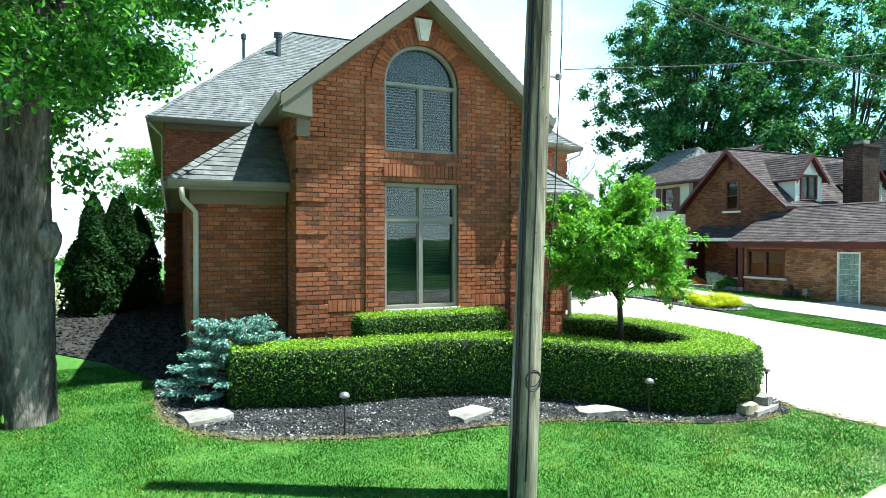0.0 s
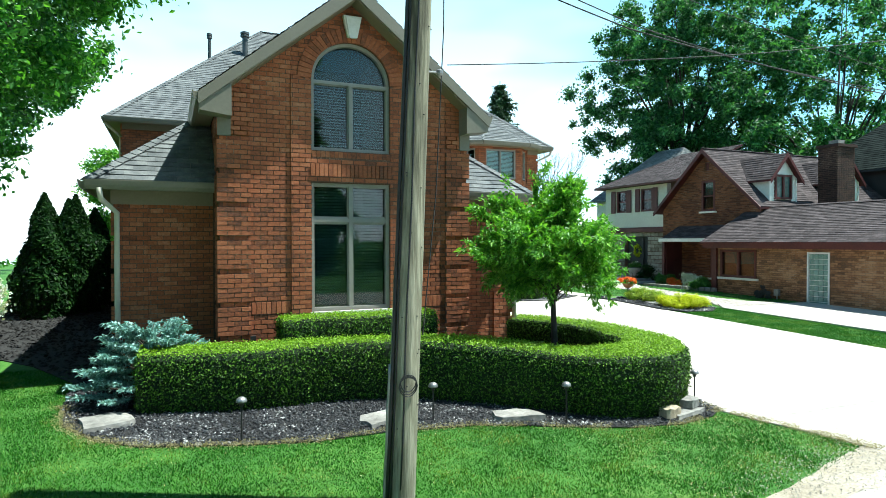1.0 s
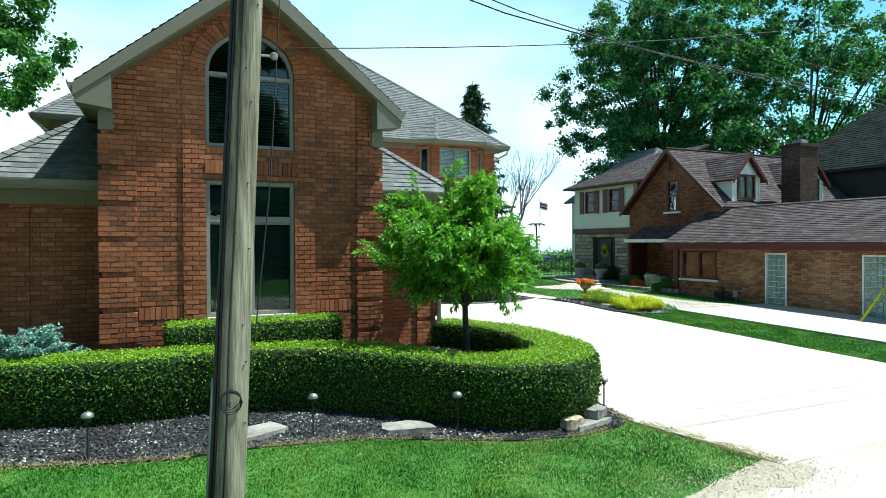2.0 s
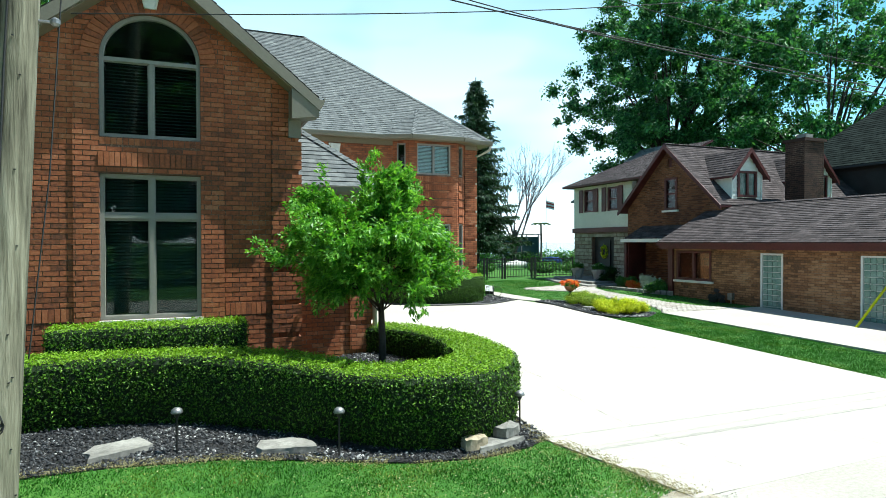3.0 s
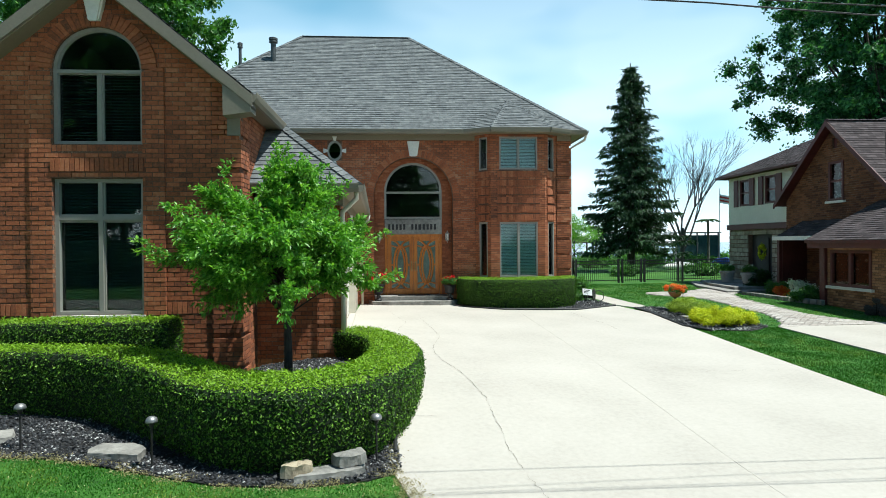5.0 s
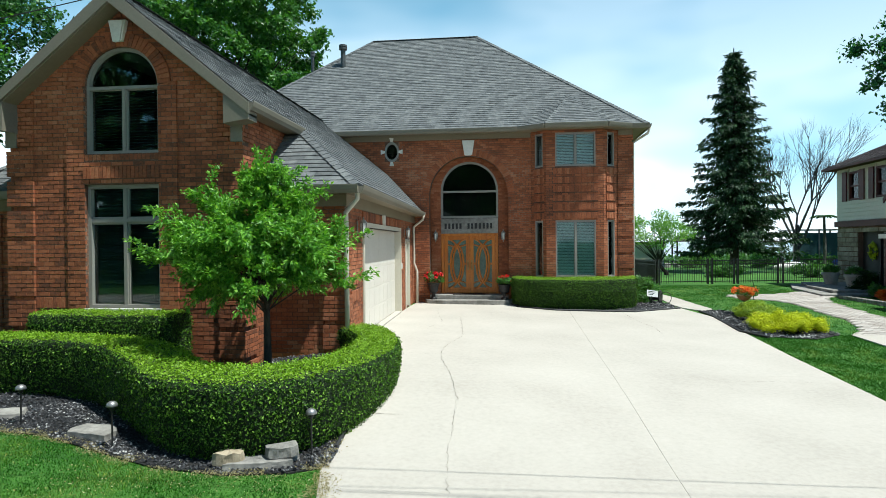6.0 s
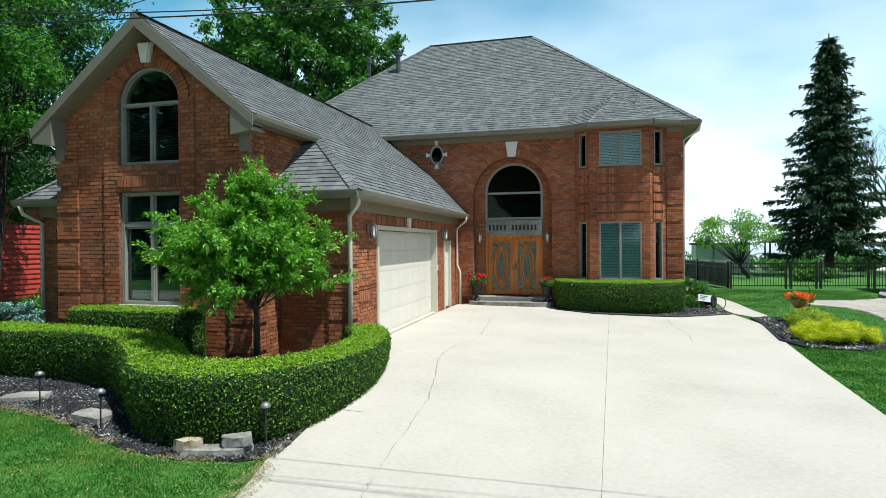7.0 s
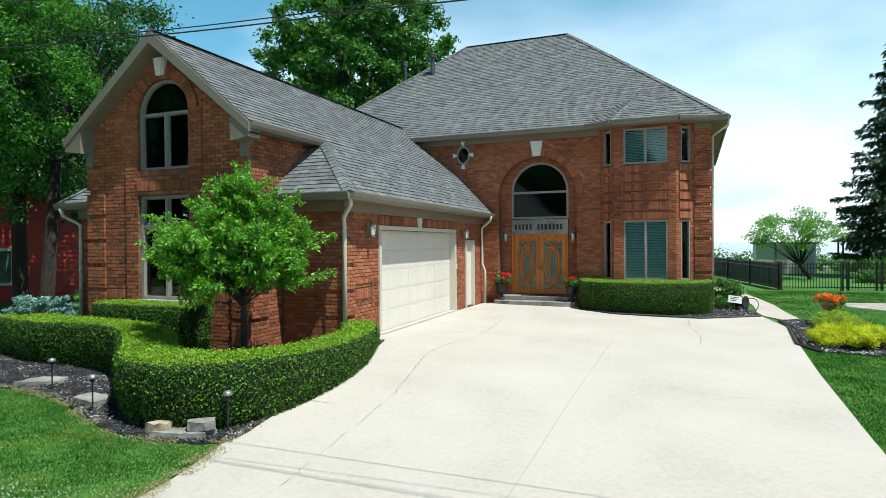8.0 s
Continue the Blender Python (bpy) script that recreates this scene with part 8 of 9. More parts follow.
for k in range(13):
    z = 2.88 + k * 0.178
    for y0, y1 in ((25.42, 26.5), (27.4, 28.6), (29.5, 30.5)) if 3.6 < z < 5.02 else ((25.42, 30.5),):
        bm = bmesh.new()
        prism(bm, [(SX - 0.045, z), (SX - 0.012, z + 0.178), (SX + 0.005, z + 0.178), (SX + 0.005, z)], "y", y0, y1)
        part("clapboard", bm, M_SIDING, su)
solid_wall("sided_end_wall", [(26.46, -0.6), (34.5, -0.6), (34.5, 5.2), (26.46, 5.2)], [], (0, 30.5, 0), (1, 0, 0), (0, 1, 0), 0.2, M_SIDING, nb)
for r in (SW1, SW2):
    nwindow(r, SX, 1, 2, "maroon-shuttered upstairs sash window", False)
    for y in (r[0] - 0.42, r[1] + 0.06):
        sh = block("shutter", (SX - 0.1, SX - 0.05, y, y + 0.36, r[2] - 0.02, r[3] + 0.02), M_MAROON, nb, "dark maroon louvred shutter")
nd = block("front_door", (SX + 0.15, SX + 0.2, NDOOR[0] + 0.5, NDOOR[1] - 0.5, -0.2, 2.2), M_CABLE, nb, "dark front door with a yellow wreath")
# black sheet standing in for the shade of the door recess
block("door_recess", (SX + 0.22, SX + 0.26, NDOOR[0], NDOOR[1], -0.3, 2.5), M_CABLE, nb)
wr = thing("door_wreath", "yellow flower wreath hung on the dark door", "wreath", (SX + 0.1, 27.85, 1.55))
crown_mesh([(0, 0.22 * math.cos(a), 0.28 * math.sin(a), 0.06, 0.12, 0.12) for a in np.linspace(0, 5.7, 9)], 500, 0.07, M_YELLOW, wr, name="blossoms")
bm = bmesh.new()
tube(bm, [(0.02, 0.22 * math.cos(a), 0.28 * math.sin(a)) for a in np.linspace(0, 6.283, 17)], 0.03, 0.03, 6)
part("hoop", bm, M_BARK_DARK, wr)
# dormers on the street slope
DY = 19.5
for cx in (27.44, 31.9):
    dm = new("dormer")
    dm.parent = nb
    tagged(dm, "white-sided dormer with a maroon window")
    bm = bmesh.new()
    prism(bm, [(cx - 0.85, 3.8), (cx + 0.85, 3.8), (cx + 0.85, 5.0), (cx, 5.98), (cx - 0.85, 5.0)], "y", DY + 0.06, 21.6)
    part("dormer_body", bm, M_WHITESIDING, dm)
    for k in range(12):
        z = 3.86 + k * 0.18
        half = 0.86 if z < 4.95 else max(0.86 - (z + 0.09 - 5.0) * 0.87, 0.03)
        for x0, x1 in ((cx - 0.86, cx - 0.56), (cx + 0.56, cx + 0.86)) if z < 5.0 else ((cx - half, cx + half),):
            bm = bmesh.new()
            prism(bm, [(DY, z), (DY + 0.045, z + 0.18), (DY + 0.061, z + 0.18), (DY + 0.061, z)], "x", x0, x1)
            part("clapboard", bm, M_WHITESIDING, dm)
        if z < 5.0:
            bm = bmesh.new()
            prism(bm, [(cx - 0.89, z), (cx - 0.86, z + 0.18), (cx - 0.851, z + 0.18), (cx - 0.851, z)], "y", DY + 0.1, 20.9)
            part("clapboard", bm, M_WHITESIDING, dm)
    for x in (cx - 0.9, cx + 0.82):
        block("corner_board", (x, x + 0.08, DY - 0.01, DY + 0.09, 3.84, 5.0), M_WHITESIDING, dm)
    for s in (-1, 1):
        cs = [(cx + s * 1.08, DY - 0.22, 4.86), (cx + s * 1.08, 21.9, 4.86), (cx, 21.9, 6.1), (cx, DY - 0.22, 6.1)]
        sl = roof_slab("dormer_roof", cs, 0.08, M_MAROON, dm)
        shingles(cs, M_SHINGLE_B, sl, 0.15, 0.36)
        bm = bmesh.new()
        prism(bm, [(cx, 6.1), (cx + s * 1.1, 4.84), (cx + s * 1.1, 4.66), (cx, 5.9)], "y", DY - 0.25, DY - 0.221)
        part("rake_board", bm, M_MAROON, dm)
    bm = bmesh.new()
    for r in ((cx - 0.56, cx - 0.45, 4.0, 5.12), (cx + 0.45, cx + 0.56, 4.0, 5.12), (cx - 0.45, cx + 0.45, 4.0, 4.1), (cx - 0.45, cx + 0.45, 5.02, 5.12), (cx - 0.05, cx + 0.05, 4.1, 5.02)):
        box(bm, r[0], r[1], DY - 0.04, DY + 0.055, r[2], r[3])
    part("window_frame", bm, M_MAROON, dm)
    block("pane", (cx - 0.46, cx + 0.46, DY + 0.03, DY + 0.058, 4.09, 5.03), M_LEADED, dm)
ch = block("chimney", (29.25, 30.45, 18.2, 19.1, -0.6, 6.35), M_MORTAR, nb, "broad dark brick chimney")
q = lay([(29.25, 2.5), (30.45, 2.5), (30.45, 6.35), (29.25, 6.35)], [], 0.083, 0.24, 0.013)
V, F = piece_mesh(q, (0, 18.2, 0), (1, 0, 0), (0, -1, 0), 0.03, lambda u, v: 0.008)
bulk("bricks", V, F, M_DARKBRICK, ch, kind="stuff")
q = lay([(18.2, 2.5), (19.1, 2.5), (19.1, 6.35), (18.2, 6.35)], [], 0.083, 0.24, 0.013)
V, F = piece_mesh(q, (29.25, 0, 0), (0, 1, 0), (-1, 0, 0), 0.03, lambda u, v: 0.008)
bulk("bricks", V, F, M_DARKBRICK, ch, kind="stuff")
block("chimney_cap", (29.17, 30.53, 18.12, 19.18, 6.35, 6.48), M_DARKBRICK, ch)
block("flue_tile", (29.6, 30.05, 18.4, 18.85, 6.48, 6.7), M_SLAB, ch)
block("street_wall", (27.2, 36.0, 19.6, 19.8, -0.6, 3.6), M_REDBRICK, nb)
# unseen dark masses added inside to blacken the windows
block("inner_wall", (26.6, 36.0, 20.0, 25.2, -0.6, 3.5), M_DARKROOM, nb)
block("inner_wall", (27.2, 34.0, 25.7, 30.2, -0.6, 5.0), M_DARKROOM, nb)
# entry steps, pots and planting
for poly, z in (([(23.0, 27.6), (22.6, 24.2), (24.4, 24.2), (26.17, 25.6), (26.17, 30.2), (24.0, 30.2)], 0.03), ([(23.5, 27.4), (23.2, 24.7), (24.6, 24.9), (26.17, 26.0), (26.17, 29.8), (24.3, 29.8)], 0.14)):
    bm = bmesh.new()
    prism(bm, poly, "z", -0.5, z)
    tagged(part("entry_step", bm, M_SLAB, bevel=0.015), "low broad stone step before the dark door", "step", kind="structure")
border = thing("border_stones", "row of low pale stones edging the planting bed", "edging", (22.9, 23.4, gz(23)), kind="structure")
for k in range(15):
    t = k / 14
    bx, by = (0.05 * t * 4 if t < 0.6 else 0.12 + 0.9 * (t - 0.6)), -3.7 * t
    block("border_stone", (-0.07, 0.07, -0.12, 0.12, -0.05, 0.13), M_SLAB, border, bevel=0.02, m=pose(bx, by, 0, 0, 0, 4 + 9 * math.sin(k * 2.1)))
for y in (28.1, 26.3):
    pot("pale grey stone tub planted with green leaves", (24.75, y, 0.141), 0.32, 0.5, M_POTGREY, M_FLOWER_WHITE, M_MAPLE, 60, 0.35)
for i, (x, y, rx, h, m_, lb) in enumerate(((24.8, 25.3, 0.6, 0.9, M_ARBOR, "dark rounded evergreen shrub by the steps"), (24.4, 23.6, 0.5, 0.6, M_MAPLE, "low green shrub by the porch"), (23.9, 21.6, 0.5, 0.75, M_FLOWER_WHITE, "shrub covered in small white flowers"), (23.5, 20.6, 0.45, 0.6, M_MAPLE, "low green shrub at the wall corner"), (24.0, 22.7, 0.3, 0.45, M_FLOWER_ORANGE, "small clump of orange flowers"), (23.3, 17.2, 0.22, 0.5, M_BARE, "small dry brown shrub by the wall"))):
    shrub("planting_shrub", lb, (x, y, gz(y)), blob_mass(16, rx, rx, h, 40 + i, rx * 0.42), 3200, 0.08, m_)
mt = thing("meter_box", "grey hose bib and meter at the wing wall", "meter", (23.45, 16.7, gz(16.7)))
block("meter_case", (-0.06, 0.06, -0.1, 0.1, 0.15, 0.4), M_GALV, mt)
block("meter_pipe", (-0.02, 0.02, -0.02, 0.02, -0.05, 0.15), M_GALV, mt)


# paved strip and paver walk
def slab(name, poly, mat, label, category, h=0.03):
    bm = bmesh.new()
    lo = [bm.verts.new((x, y, gz(y) - 0.1)) for x, y in poly]
    hi = [bm.verts.new((x, y, gz(y) + h)) for x, y in poly]
    bm.faces.new(hi)
    for i in range(len(poly)):
        bm.faces.new((lo[i], lo[(i + 1) % len(poly)], hi[(i + 1) % len(poly)], hi[i]))
    bmesh.ops.triangulate(bm, faces=bm.faces[:])
    bmesh.ops.recalc_face_normals(bm, faces=bm.faces)
    return tagged(part(name, bm, mat), label, category, kind="structure")


slab("side_drive", SIDE_DRIVE, M_CONCRETE, "pale concrete drive along the neighbouring wing", "driveway")
WP = WALK_PAVED
pw = slab("paver_walk", WP, M_SAND, "curving walk of pale pavers to the door", "walk", 0.012)
V, F = [], []
yy = 15.5
k = 0
while yy < 29.6:
    xx = 18.6 + (0.11 if k % 2 else 0)
    while xx < 24.4:
        if inside((xx + 0.1, yy + 0.06), WP):
            b = len(V)
            z0, z1 = gz(yy), gz(yy) + 0.035 + RNG.uniform(-0.003, 0.003)
            for z, g in ((z0, 0.0), (z1, 0.006)):
                V += [(xx + g, yy + g, z), (xx + 0.21 - g, yy + g, z), (xx + 0.21 - g, yy + 0.12 - g, z), (xx + g, yy + 0.12 - g, z)]
            F += [(b + 4, b + 5, b + 6, b + 7)] + [(b + i, b + (i + 1) % 4, b + 4 + (i + 1) % 4, b + 4 + i) for i in range(4)]
        xx += 0.214
    yy += 0.124
    k += 1
bulk("pavers", V, F, M_PAVER, pw, kind="stuff")
# guy wire with yellow guard
gy = thing("guy_wire", "yellow plastic guard on a guy wire at the wall", "guy wire", (22.1, 11.3, gz(11)))
bm = bmesh.new()
tube(bm, [(0, 0, -0.05), (1.0, -0.75, 1.9)], 0.035, 0.03, 8)
part("guard", bm, M_YELLOW, gy)
bm = bmesh.new()
tube(bm, [(0.9, -0.68, 1.7), (4.0, -3.0, 7.6)], 0.008, 0.008, 6)
part("wire", bm, M_GALV, gy)

# second house farther back, mostly hidden
fh = tagged(new("far_house"), "dark grey-green roofed house behind the trees", "house")
block("wall", (35.5, 44.0, 13.0, 24.0, -0.5, 5.8), M_BLACK, fh)
for cs in ([(35.0, 24.5, 5.8), (35.0, 12.5, 5.8), (39.8, 16.0, 9.6), (39.8, 21.0, 9.6)], [(35.0, 12.5, 5.8), (44.5, 12.5, 5.8), (39.8, 16.0, 9.6)], [(44.5, 12.5, 5.8), (44.5, 24.5, 5.8), (39.8, 21.0, 9.6), (39.8, 16.0, 9.6)], [(44.5, 24.5, 5.8), (35.0, 24.5, 5.8), (39.8, 21.0, 9.6)]):
    s = roof_slab("roof", cs, 0.12, M_BLACK, fh)
    shingles(cs, M_DARKROOF, s, 0.2, 0.5)
fh2 = tagged(new("far_house"), "grey roofed house beyond the neighbouring house", "house")
block("wall", (36.0, 46.0, 36.0, 44.0, -0.5, 5.5), M_SIDING, fh2)
for cs in ([(35.5, 44.5, 5.5), (35.5, 35.5, 5.5), (40.5, 38.5, 9.8), (40.5, 41.5, 9.8)], [(35.5, 35.5, 5.5), (46.5, 35.5, 5.5), (40.5, 38.5, 9.8)], [(46.5, 35.5, 5.5), (46.5, 44.5, 5.5), (40.5, 41.5, 9.8), (40.5, 38.5, 9.8)]):
    s = roof_slab("roof", cs, 0.12, M_SHINGLE, fh2)
    shingles(cs, M_SHINGLE, s, 0.2, 0.5)

# red-sided house on the garden side
rh = tagged(new("red_house"), "red clapboard house behind the trees", "house")
block("wall", (-17.0, -9.3, 11.0, 24.0, -0.4, 4.2), M_REDSIDING, rh)
for k in range(22):
    z = -0.2 + k * 0.2
    bm = bmesh.new()
    prism(bm, [(-9.3, z + 0.2), (-9.26, z), (-9.301, z)], "y", 11.0, 24.0)
    part("clapboard", bm, M_REDSIDING, rh)
    bm = bmesh.new()
    prism(bm, [(11.0, z + 0.2), (10.96, z), (11.001, z)], "x", -17.0, -9.3)
    part("clapboard", bm, M_REDSIDING, rh)
for cs in ([(-8.8, 10.5, 4.2), (-8.8, 24.5, 4.2), (-13.1, 24.5, 6.6), (-13.1, 10.5, 6.6)], [(-17.5, 24.5, 4.2), (-17.5, 10.5, 4.2), (-13.1, 10.5, 6.6), (-13.1, 24.5, 6.6)]):
    s = roof_slab("roof", cs, 0.12, M_SHINGLE_B, rh)
    shingles(cs, M_SHINGLE_B, s, 0.2, 0.5)
for y in (12.5, 15.2):
    wn_ = bars("window", [(y, y + 0.1, 0.6, 2.0), (y + 0.9, y + 1.0, 0.6, 2.0), (y + 0.1, y + 0.9, 0.6, 0.7), (y + 0.1, y + 0.9, 1.9, 2.0)], (-9.2, 0, 0), (0, 1, 0), (1, 0, 0), 0.0, 0.06, M_WHITE, rh, "white-framed window in red siding")
    block("pane", (-9.21, -9.2, y + 0.09, y + 0.91, 0.69, 1.91), M_LEADED, wn_)


# ---- back garden ----
def fence_run(a, b, posts, solid=False):
    """A black metal garden fence: posts, rails and pickets, or a close dark screen."""
    ob = thing("garden_fence", "black metal picket fence round the back lawn" if not solid else "black screened fence panel beside the house", "fence", (*a, gz(a[1])))
    A, B = Vector((0, 0, 0)), Vector((b[0] - a[0], b[1] - a[1], 0))
    d = B.normalized()
    m = Matrix((d, Vector((-d.y, d.x, 0)), Vector((0, 0, 1)))).transposed().to_4x4()
    L = B.length
    for t in posts:
        block("post", (t - 0.04, t + 0.04, -0.04, 0.04, -0.1, 1.25), M_BLACK, ob, m=m)
    for z in (0.12, 0.95, 1.12):
        block("rail", (0.03, L - 0.03, -0.015, 0.015, z, z + 0.035), M_BLACK, ob, m=m)
    if solid:
        block("screen", (0.05, L - 0.05, 0.02, 0.03, 0.05, 1.15), M_BLACK, ob, m=m)
    n = int(L / 0.115)
    for i in range(1, n):
        block("picket", (i * L / n - 0.009, i * L / n + 0.009, -0.009, 0.009, 0.05, 1.2), M_BLACK, ob, m=m)


fence_run((18.35, 31.0), (27.5, 32.5), (0, 2.4, 2.62, 3.7, 3.9, 5.9, 6.15, 9.2))
fence_run((15.8, 43.0), (18.3, 31.1), (0, 4, 8, 12), True)
shd = thing("garden_shed", "beige flat-roofed garden shed", "shed", (20.4, 47.5, gz(47)))
block("shed_wall", (-1.7, 1.7, -1.2, 1.2, -0.3, 1.95), M_SHED, shd)
block("shed_roof", (-1.85, 1.85, -1.35, 1.35, 1.951, 2.08), M_SHINGLE_B, shd)
block("corner_trim", (1.62, 1.74, -1.24, -1.1, -0.3, 1.95), M_WHITE, shd)
block("corner_trim", (-0.62, -0.5, -1.24, -1.201, -0.3, 1.95), M_TRIM, shd)
broad_tree("small_tree", "small spreading light green tree by the shed", (20.8, 40.0, gz(40)), 3.6, 0.13, (-0.9, 0, 2.75, 2.5, 2.2, 1.2), 6500, 0.13, M_PEAR, M_BARK_DARK, 41, 0.22, 70, 0.5)


def bare_tree(at, h, seed):
    ob = thing("bare_tree", "tall leafless tree with fine upright branches", "tree", at)
    rng = random.Random(seed)
    bm = bmesh.new()

    def grow(p, d, L, r, depth):
        q = p + d * L
        tube(bm, [p, p.lerp(q, 0.5) + Vector((rng.uniform(-1, 1), rng.uniform(-1, 1), 0)) * L * 0.05, q], r, r * 0.6, 5 if depth > 3 else 3)
        if depth == 0:
            return
        for k in range(3):
            nd = (d + Vector((rng.uniform(-0.5, 0.5), rng.uniform(-0.5, 0.5), rng.uniform(0.0, 0.35)))).normalized()
            s = p.lerp(q, rng.uniform(0.55, 1.0)) if k and depth < 5 else q
            grow(s, nd, L * rng.uniform(0.62, 0.85), r * 0.58, depth - 1)

    for k in range(5):
        a = k * 1.257 + rng.uniform(-0.3, 0.3)
        grow(Vector((0, 0, 1.2 + 0.3 * k)), Vector((0.42 * math.cos(a), 0.42 * math.sin(a), 0.9)).normalized(), h * 0.22, h * 0.0085, 5)
    tube(bm, [(0, 0, -0.3), (0, 0, 1.2), (0.05, 0, 3.2)], h * 0.022, h * 0.009, 8)
    part("trunk", bm, M_BARE, ob)


bare_tree((31.5, 47.0, gz(47)), 12.0, 6)
# shore bushes, shore strip
B = []
for i in range(190):
    x = RNG.uniform(6, 70)
    B.append((x, RNG.uniform(54, 63), gz(56) + RNG.uniform(0.1, 0.7), RNG.uniform(0.7, 1.6), 0.8, RNG.uniform(0.4, 0.95)))
v = crown_mesh(B, 26000, 0.28, M_MAPLE, None, name="shore_bushes")
tagged(v, "uneven row of green bushes along the shore", "bushes", kind="stuff")
B = [(RNG.uniform(-45, -4), RNG.uniform(54, 62), gz(56) + RNG.uniform(0, 0.4), RNG.uniform(0.8, 1.6), 0.8, RNG.uniform(0.4, 0.8)) for i in range(60)]
tagged(crown_mesh(B, 6000, 0.32, M_MAPLE, None, name="shore_bushes"), "uneven row of green bushes along the shore", "bushes", kind="stuff")
for i, (x, y, r, h) in enumerate(((23.5, 37.5, 0.9, 0.8), (28.3, 37.0, 1.1, 0.9), (31.0, 36.5, 1.2, 1.0), (25.5, 50.0, 1.6, 1.1), (29.8, 50.5, 1.8, 1.0), (33.5, 48.0, 1.5, 1.2))):
    shrub("garden_shrub", "rounded green shrub on the back lawn", (x, y, gz(y)), blob_mass(18, r, r * 0.8, h, 60 + i, r * 0.38), 2600, 0.16, M_MAPLE)
for i, (x, y) in enumerate(((22.0, 51.5), (22.8, 51.9), (23.5, 51.4), (24.4, 51.8), (25.2, 51.5))):
    flat_stone("pale shore boulder in a row on the back lawn", x, y, 0.8, 0.5, 0.3, 20 * i, 80 + i, name="boulder")
# boat hoist with screens, palm, flag, boats
bh = thing("boat_hoist", "blue-grey framed boat hoist by the water", "boat hoist", (36.6, 56.0, gz(56)))
for x in (-2.0, 0, 2.0):
    for y in (-1.2, 1.2):
        block("post", (x - 0.06, x + 0.06, y - 0.06, y + 0.06, -0.2, 2.9), M_GALV, bh)
block("canopy", (-2.2, 2.2, -1.4, 1.4, 2.901, 3.0), M_GALV, bh)
for x0, x1 in ((-1.94, -0.06), (0.06, 1.94)):
    block("screen", (x0, x1, -1.22, -1.19, 0.75, 2.7), M_SCREEN, bh, "dark teal mesh screen")
gb = thing("gazebo", "small dark-roofed gazebo on the shore", "gazebo", (26.4, 57.0, gz(57)))
for x in (-0.85, 0.85):
    for y in (-0.85, 0.85):
        block("post", (x - 0.06, x + 0.06, y - 0.06, y + 0.06, -0.2, 2.05), M_BARK_DARK, gb)
bm = bmesh.new()
lathe(bm, [(1.55, 2.05), (1.5, 2.15), (0.3, 2.65), (0.02, 2.75)], (0, 0, 0), 8)
part("roof", bm, M_SHINGLE_B, gb)
pm = thing("palm_tree", "decorative palm with drooping fronds", "palm", (31.0, 42.0, gz(42)))
bm = bmesh.new()
tube(bm, [(0, 0, -0.1), (0.05, 0, 1.8), (0, 0, 3.6)], 0.1, 0.07, 8)
part("trunk", bm, M_BARK, pm)
for k in range(11):
    a = k * 0.571
    pts = [Vector((math.cos(a) * s, math.sin(a) * s, 3.6 + 0.5 * s - 0.75 * s * s)) for s in np.linspace(0.05, 0.8, 8)]
    V, F = [], []
    for i in range(7):
        s = Vector((-math.sin(a), math.cos(a), 0)) * 0.16 * (1 - abs(i - 3) / 6)
        b = len(V)
        V += [pts[i] - s - Vector((0, 0, 0.06)), pts[i], pts[i] + s - Vector((0, 0, 0.06)), pts[i + 1] - s * 0.7 - Vector((0, 0, 0.06)), pts[i + 1], pts[i + 1] + s * 0.7 - Vector((0, 0, 0.06))]
        F += [(b, b + 1, b + 4, b + 3), (b + 1, b + 2, b + 5, b + 4)]
    bulk("frond", V, F, M_ARBOR, pm)
fl = thing("flagpole", "thin flagpole with a small striped flag", "flagpole", (34.0, 46.0, gz(46)))
bm = bmesh.new()
tube(bm, [(0, 0, -0.1), (0, 0, 6.2)], 0.03, 0.02, 6)
part("pole", bm, M_WHITE, fl)
for k in range(5):
    bm = bmesh.new()
    for i in range(6):
        x0, x1 = i * 0.14, (i + 1) * 0.14
        y0, y1 = 0.05 * math.sin(i * 1.1), 0.05 * math.sin((i + 1) * 1.1)
        z = 5.1 + k * 0.13 - 0.03 * i
        vs = [bm.verts.new(p) for p in ((x0, y0, z), (x1, y1, z - 0.03), (x1, y1, z + 0.1), (x0, y0, z + 0.13))]
        bm.faces.new(vs)
    part("flag_stripe", bm, M_REDSIDING if k % 2 else M_WHITE, fl)
kb = thing("canoe", "white canoe lying on the back lawn", "canoe", (30.5, 45.0, gz(45)))
bm = bmesh.new()
lathe(bm, [(0.02, -1.7), (0.25, -1.1), (0.38, 0.0), (0.25, 1.1), (0.02, 1.7)], (0, 0, 0), 12)
bmesh.ops.transform(bm, matrix=pose(0, 0, 0.25, 0, 90, 10), verts=bm.verts)
part("hull", bm, M_WHITE, kb, smooth=True)
tp = thing("covered_boat", "small boat under a blue tarp", "boat", (34.2, 45.5, gz(45)))
bm = bmesh.new()
lathe(bm, [(0.1, -1.1), (0.4, -0.8), (0.5, 0.0), (0.4, 0.8), (0.1, 1.1)], (0, 0, 0), 12)
bmesh.ops.transform(bm, matrix=pose(0, 0, 0.4, 0, 90, 0), verts=bm.verts)
part("tarp", bm, M_BLUE, tp, smooth=True)


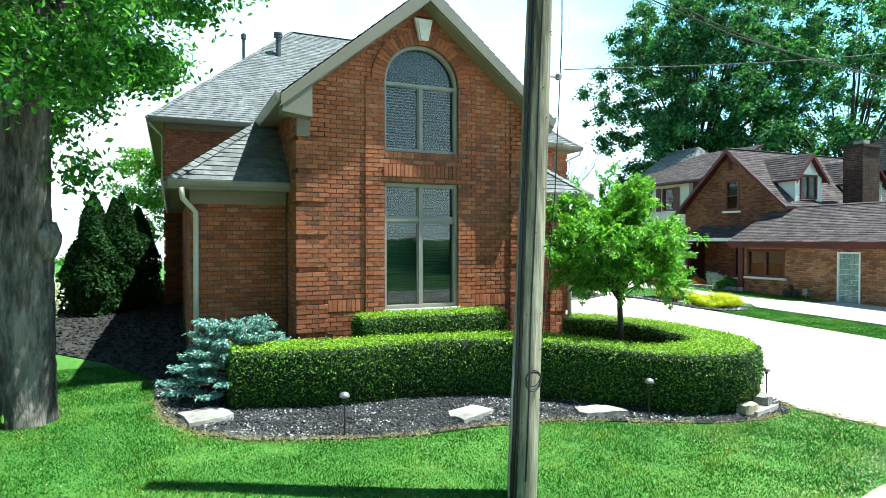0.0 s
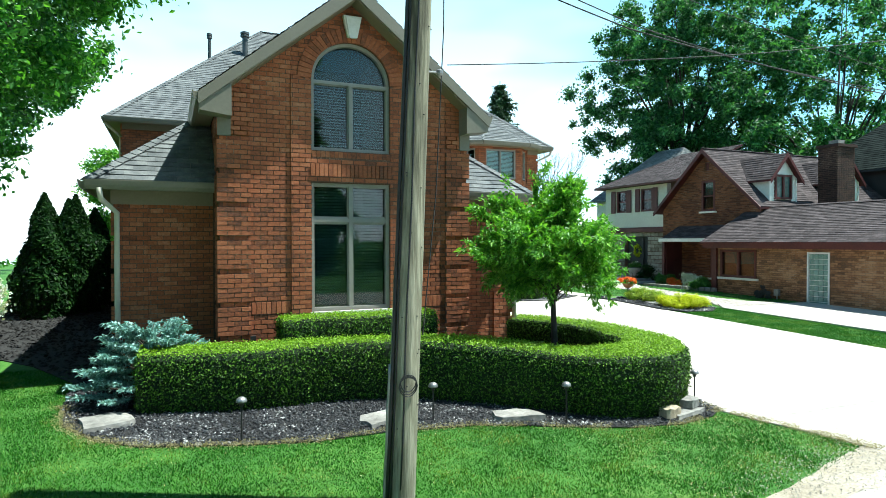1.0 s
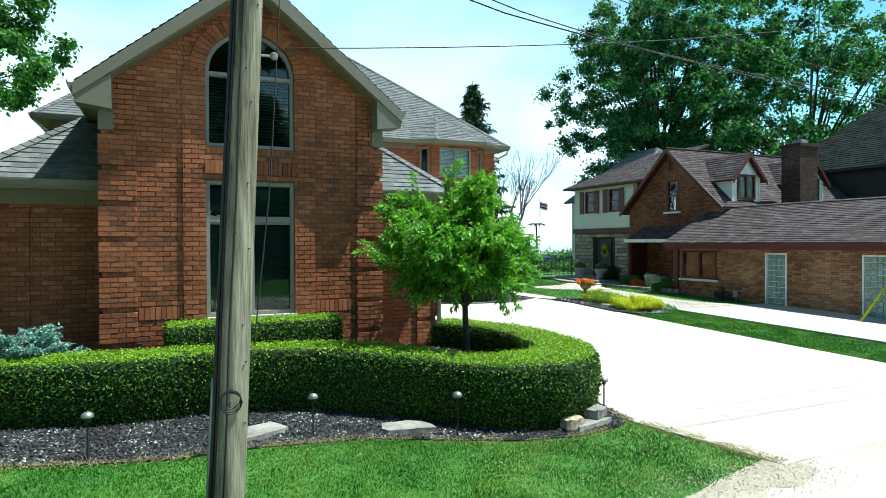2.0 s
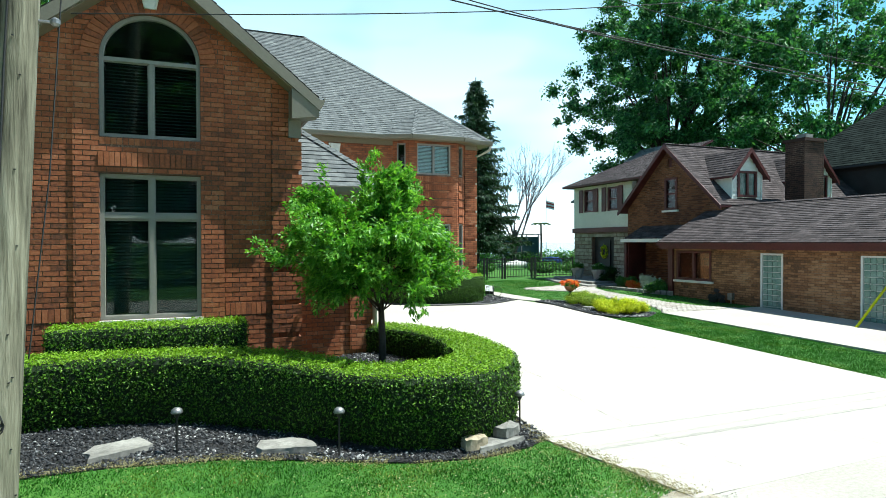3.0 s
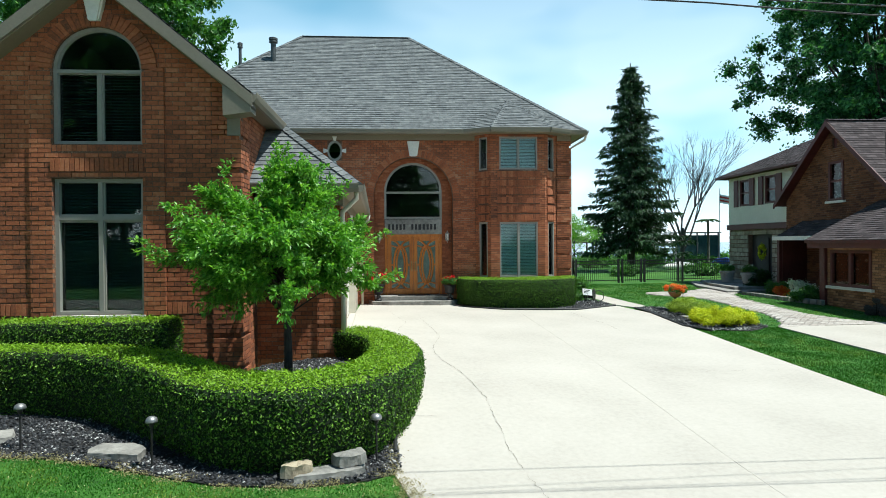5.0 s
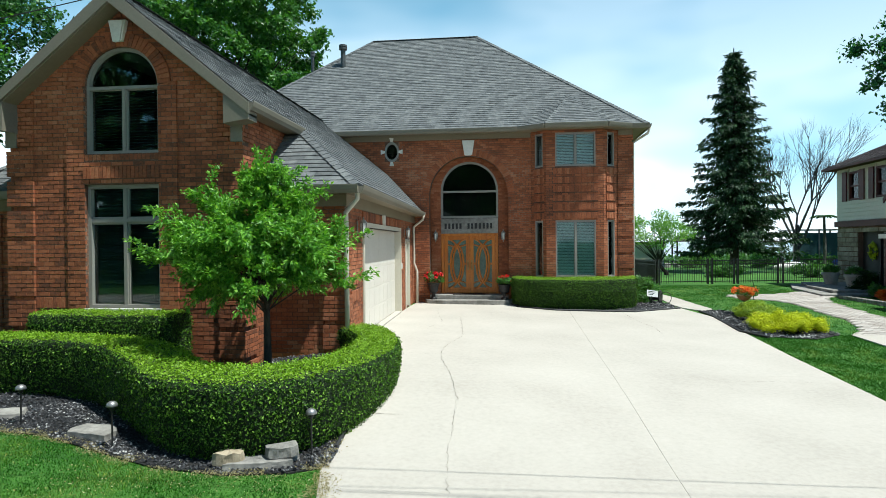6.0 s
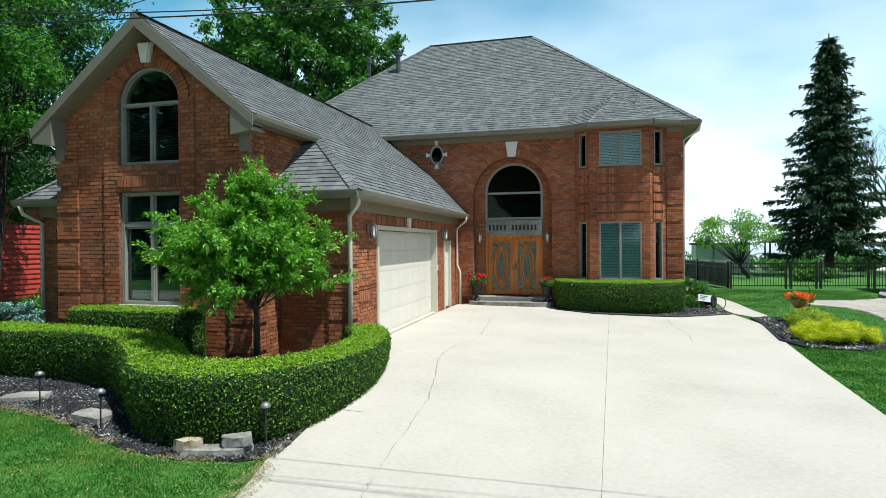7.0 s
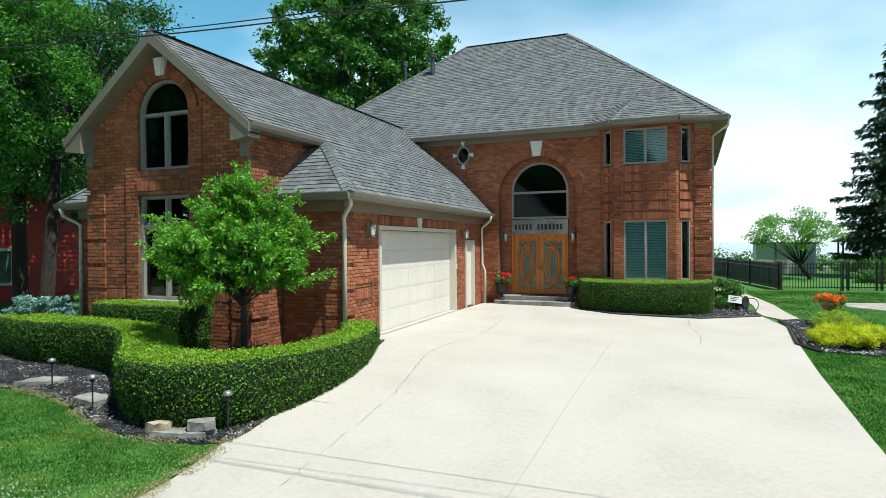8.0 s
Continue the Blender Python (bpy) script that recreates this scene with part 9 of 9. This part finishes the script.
# ---- garden side: arborvitae, pale shrub ----
def arborvitae(x, y, h, r, seed):
    ob = thing("arborvitae", "tall dark conical arborvitae in a row", "conifer", (x, y, gz(y, x)), "arborvitae row")
    bm = bmesh.new()
    tube(bm, [(0, 0, -0.1), (0, 0, h * 0.9)], 0.08, 0.01, 6)
    part("trunk", bm, M_BARK_DARK, ob)
    n = 9000
    t = RNG.random(n) ** 0.8
    a = RNG.uniform(0, 6.283, n)
    rad = r * (np.sin(np.clip((1 - t) * 1.9, 0, 1.5708)) ** 0.8) * (0.72 + 0.3 * RNG.random(n)) * (1 + 0.13 * np.sin(a * 3 + seed) + 0.1 * np.sin(t * 17 + a * 2))
    P = np.stack([np.cos(a) * rad, np.sin(a) * rad, t * h], 1)
    D = np.stack([np.cos(a), np.sin(a), 0.5 * np.ones(n)], 1)
    v, f = leaves(P, D, 0.13, 0.5, 0.5)
    bulk("foliage", v, f, M_ARBOR, ob)


for i, (x, y, h, r) in enumerate(((-1.35, 19.5, 3.35, 0.62), (-0.95, 20.8, 3.25, 0.6), (-0.7, 20.2, 3.35, 0.55), (-0.35, 21.5, 3.0, 0.65), (-1.75, 20.6, 2.2, 0.6))):
    arborvitae(x, y, h, r, i)
shrub("flowering_shrub", "pale blossoming shrub over a low board fence", (-2.55, 17.5, gz(17, -2)), blob_mass(26, 0.35, 1.6, 1.75, 70, 0.32), 5000, 0.1, M_FLOWER_WHITE)
shrub("flowering_shrub", "green shrub over a low board fence", (-2.7, 15.5, gz(15, -2)), blob_mass(26, 0.4, 1.6, 1.3, 71, 0.32), 5000, 0.1, M_PEAR)
fnb = thing("board_fence", "low weathered grey board fence under the shrubs", "fence", (-2.15, 14.4, gz(14, -2)))
for k in range(18):
    block("board", (-0.012, 0.012, k * 0.22, k * 0.22 + 0.2, 0.0, 0.95), M_POLE, fnb)
block("rail", (-0.05, -0.013, 0, 3.95, 0.7, 0.78), M_POLE, fnb)
shrub("garden_shrub", "bright green leafy plant at the trunk's foot", (-1.75, 8.9, gz(9, -1.6)), blob_mass(16, 0.35, 0.3, 0.6, 72, 0.2), 1600, 0.12, M_PEAR)
broad_tree("small_tree", "slender light tree behind the arborvitae", (-0.9, 33.0, gz(33)), 7.0, 0.1, (0.2, 0, 4.0, 1.3, 1.3, 2.9), 9000, 0.17, M_PEAR, M_BARE, 44, 0.2, 60, 0.55)

# unseen trees across the street, behind the walk, added to shape the window reflections
for i, (x, y, h) in enumerate(((-29, -20, 22), (-23, -23, 21), (-17, -25, 21), (-11, -27, 23), (-5, -24, 22), (1, -26, 22), (6, -24, 20), (11, -27, 9), (30, -26, 8), (40, -24, 10))):
    broad_tree("street_tree", "unseen leafy tree across the street, added for window reflections", (x, y, -0.47), h, 0.35, (0, 0, h * 0.52, h * 0.3, h * 0.28, h * 0.46), 13000, 0.85, M_TALL, M_BARK_DARK, 90 + i, 0.25, 70, 1.5)
B = [(RNG.uniform(-34, 45), RNG.uniform(-27, -22), RNG.uniform(-0.3, 1.6), 1.6, 1.2, 1.3) for i in range(110)]
tagged(crown_mesh(B, 14000, 0.5, M_MAPLE, None, name="street_bushes"), "unseen green bushes across the street, added for window reflections", "bushes", kind="stuff")
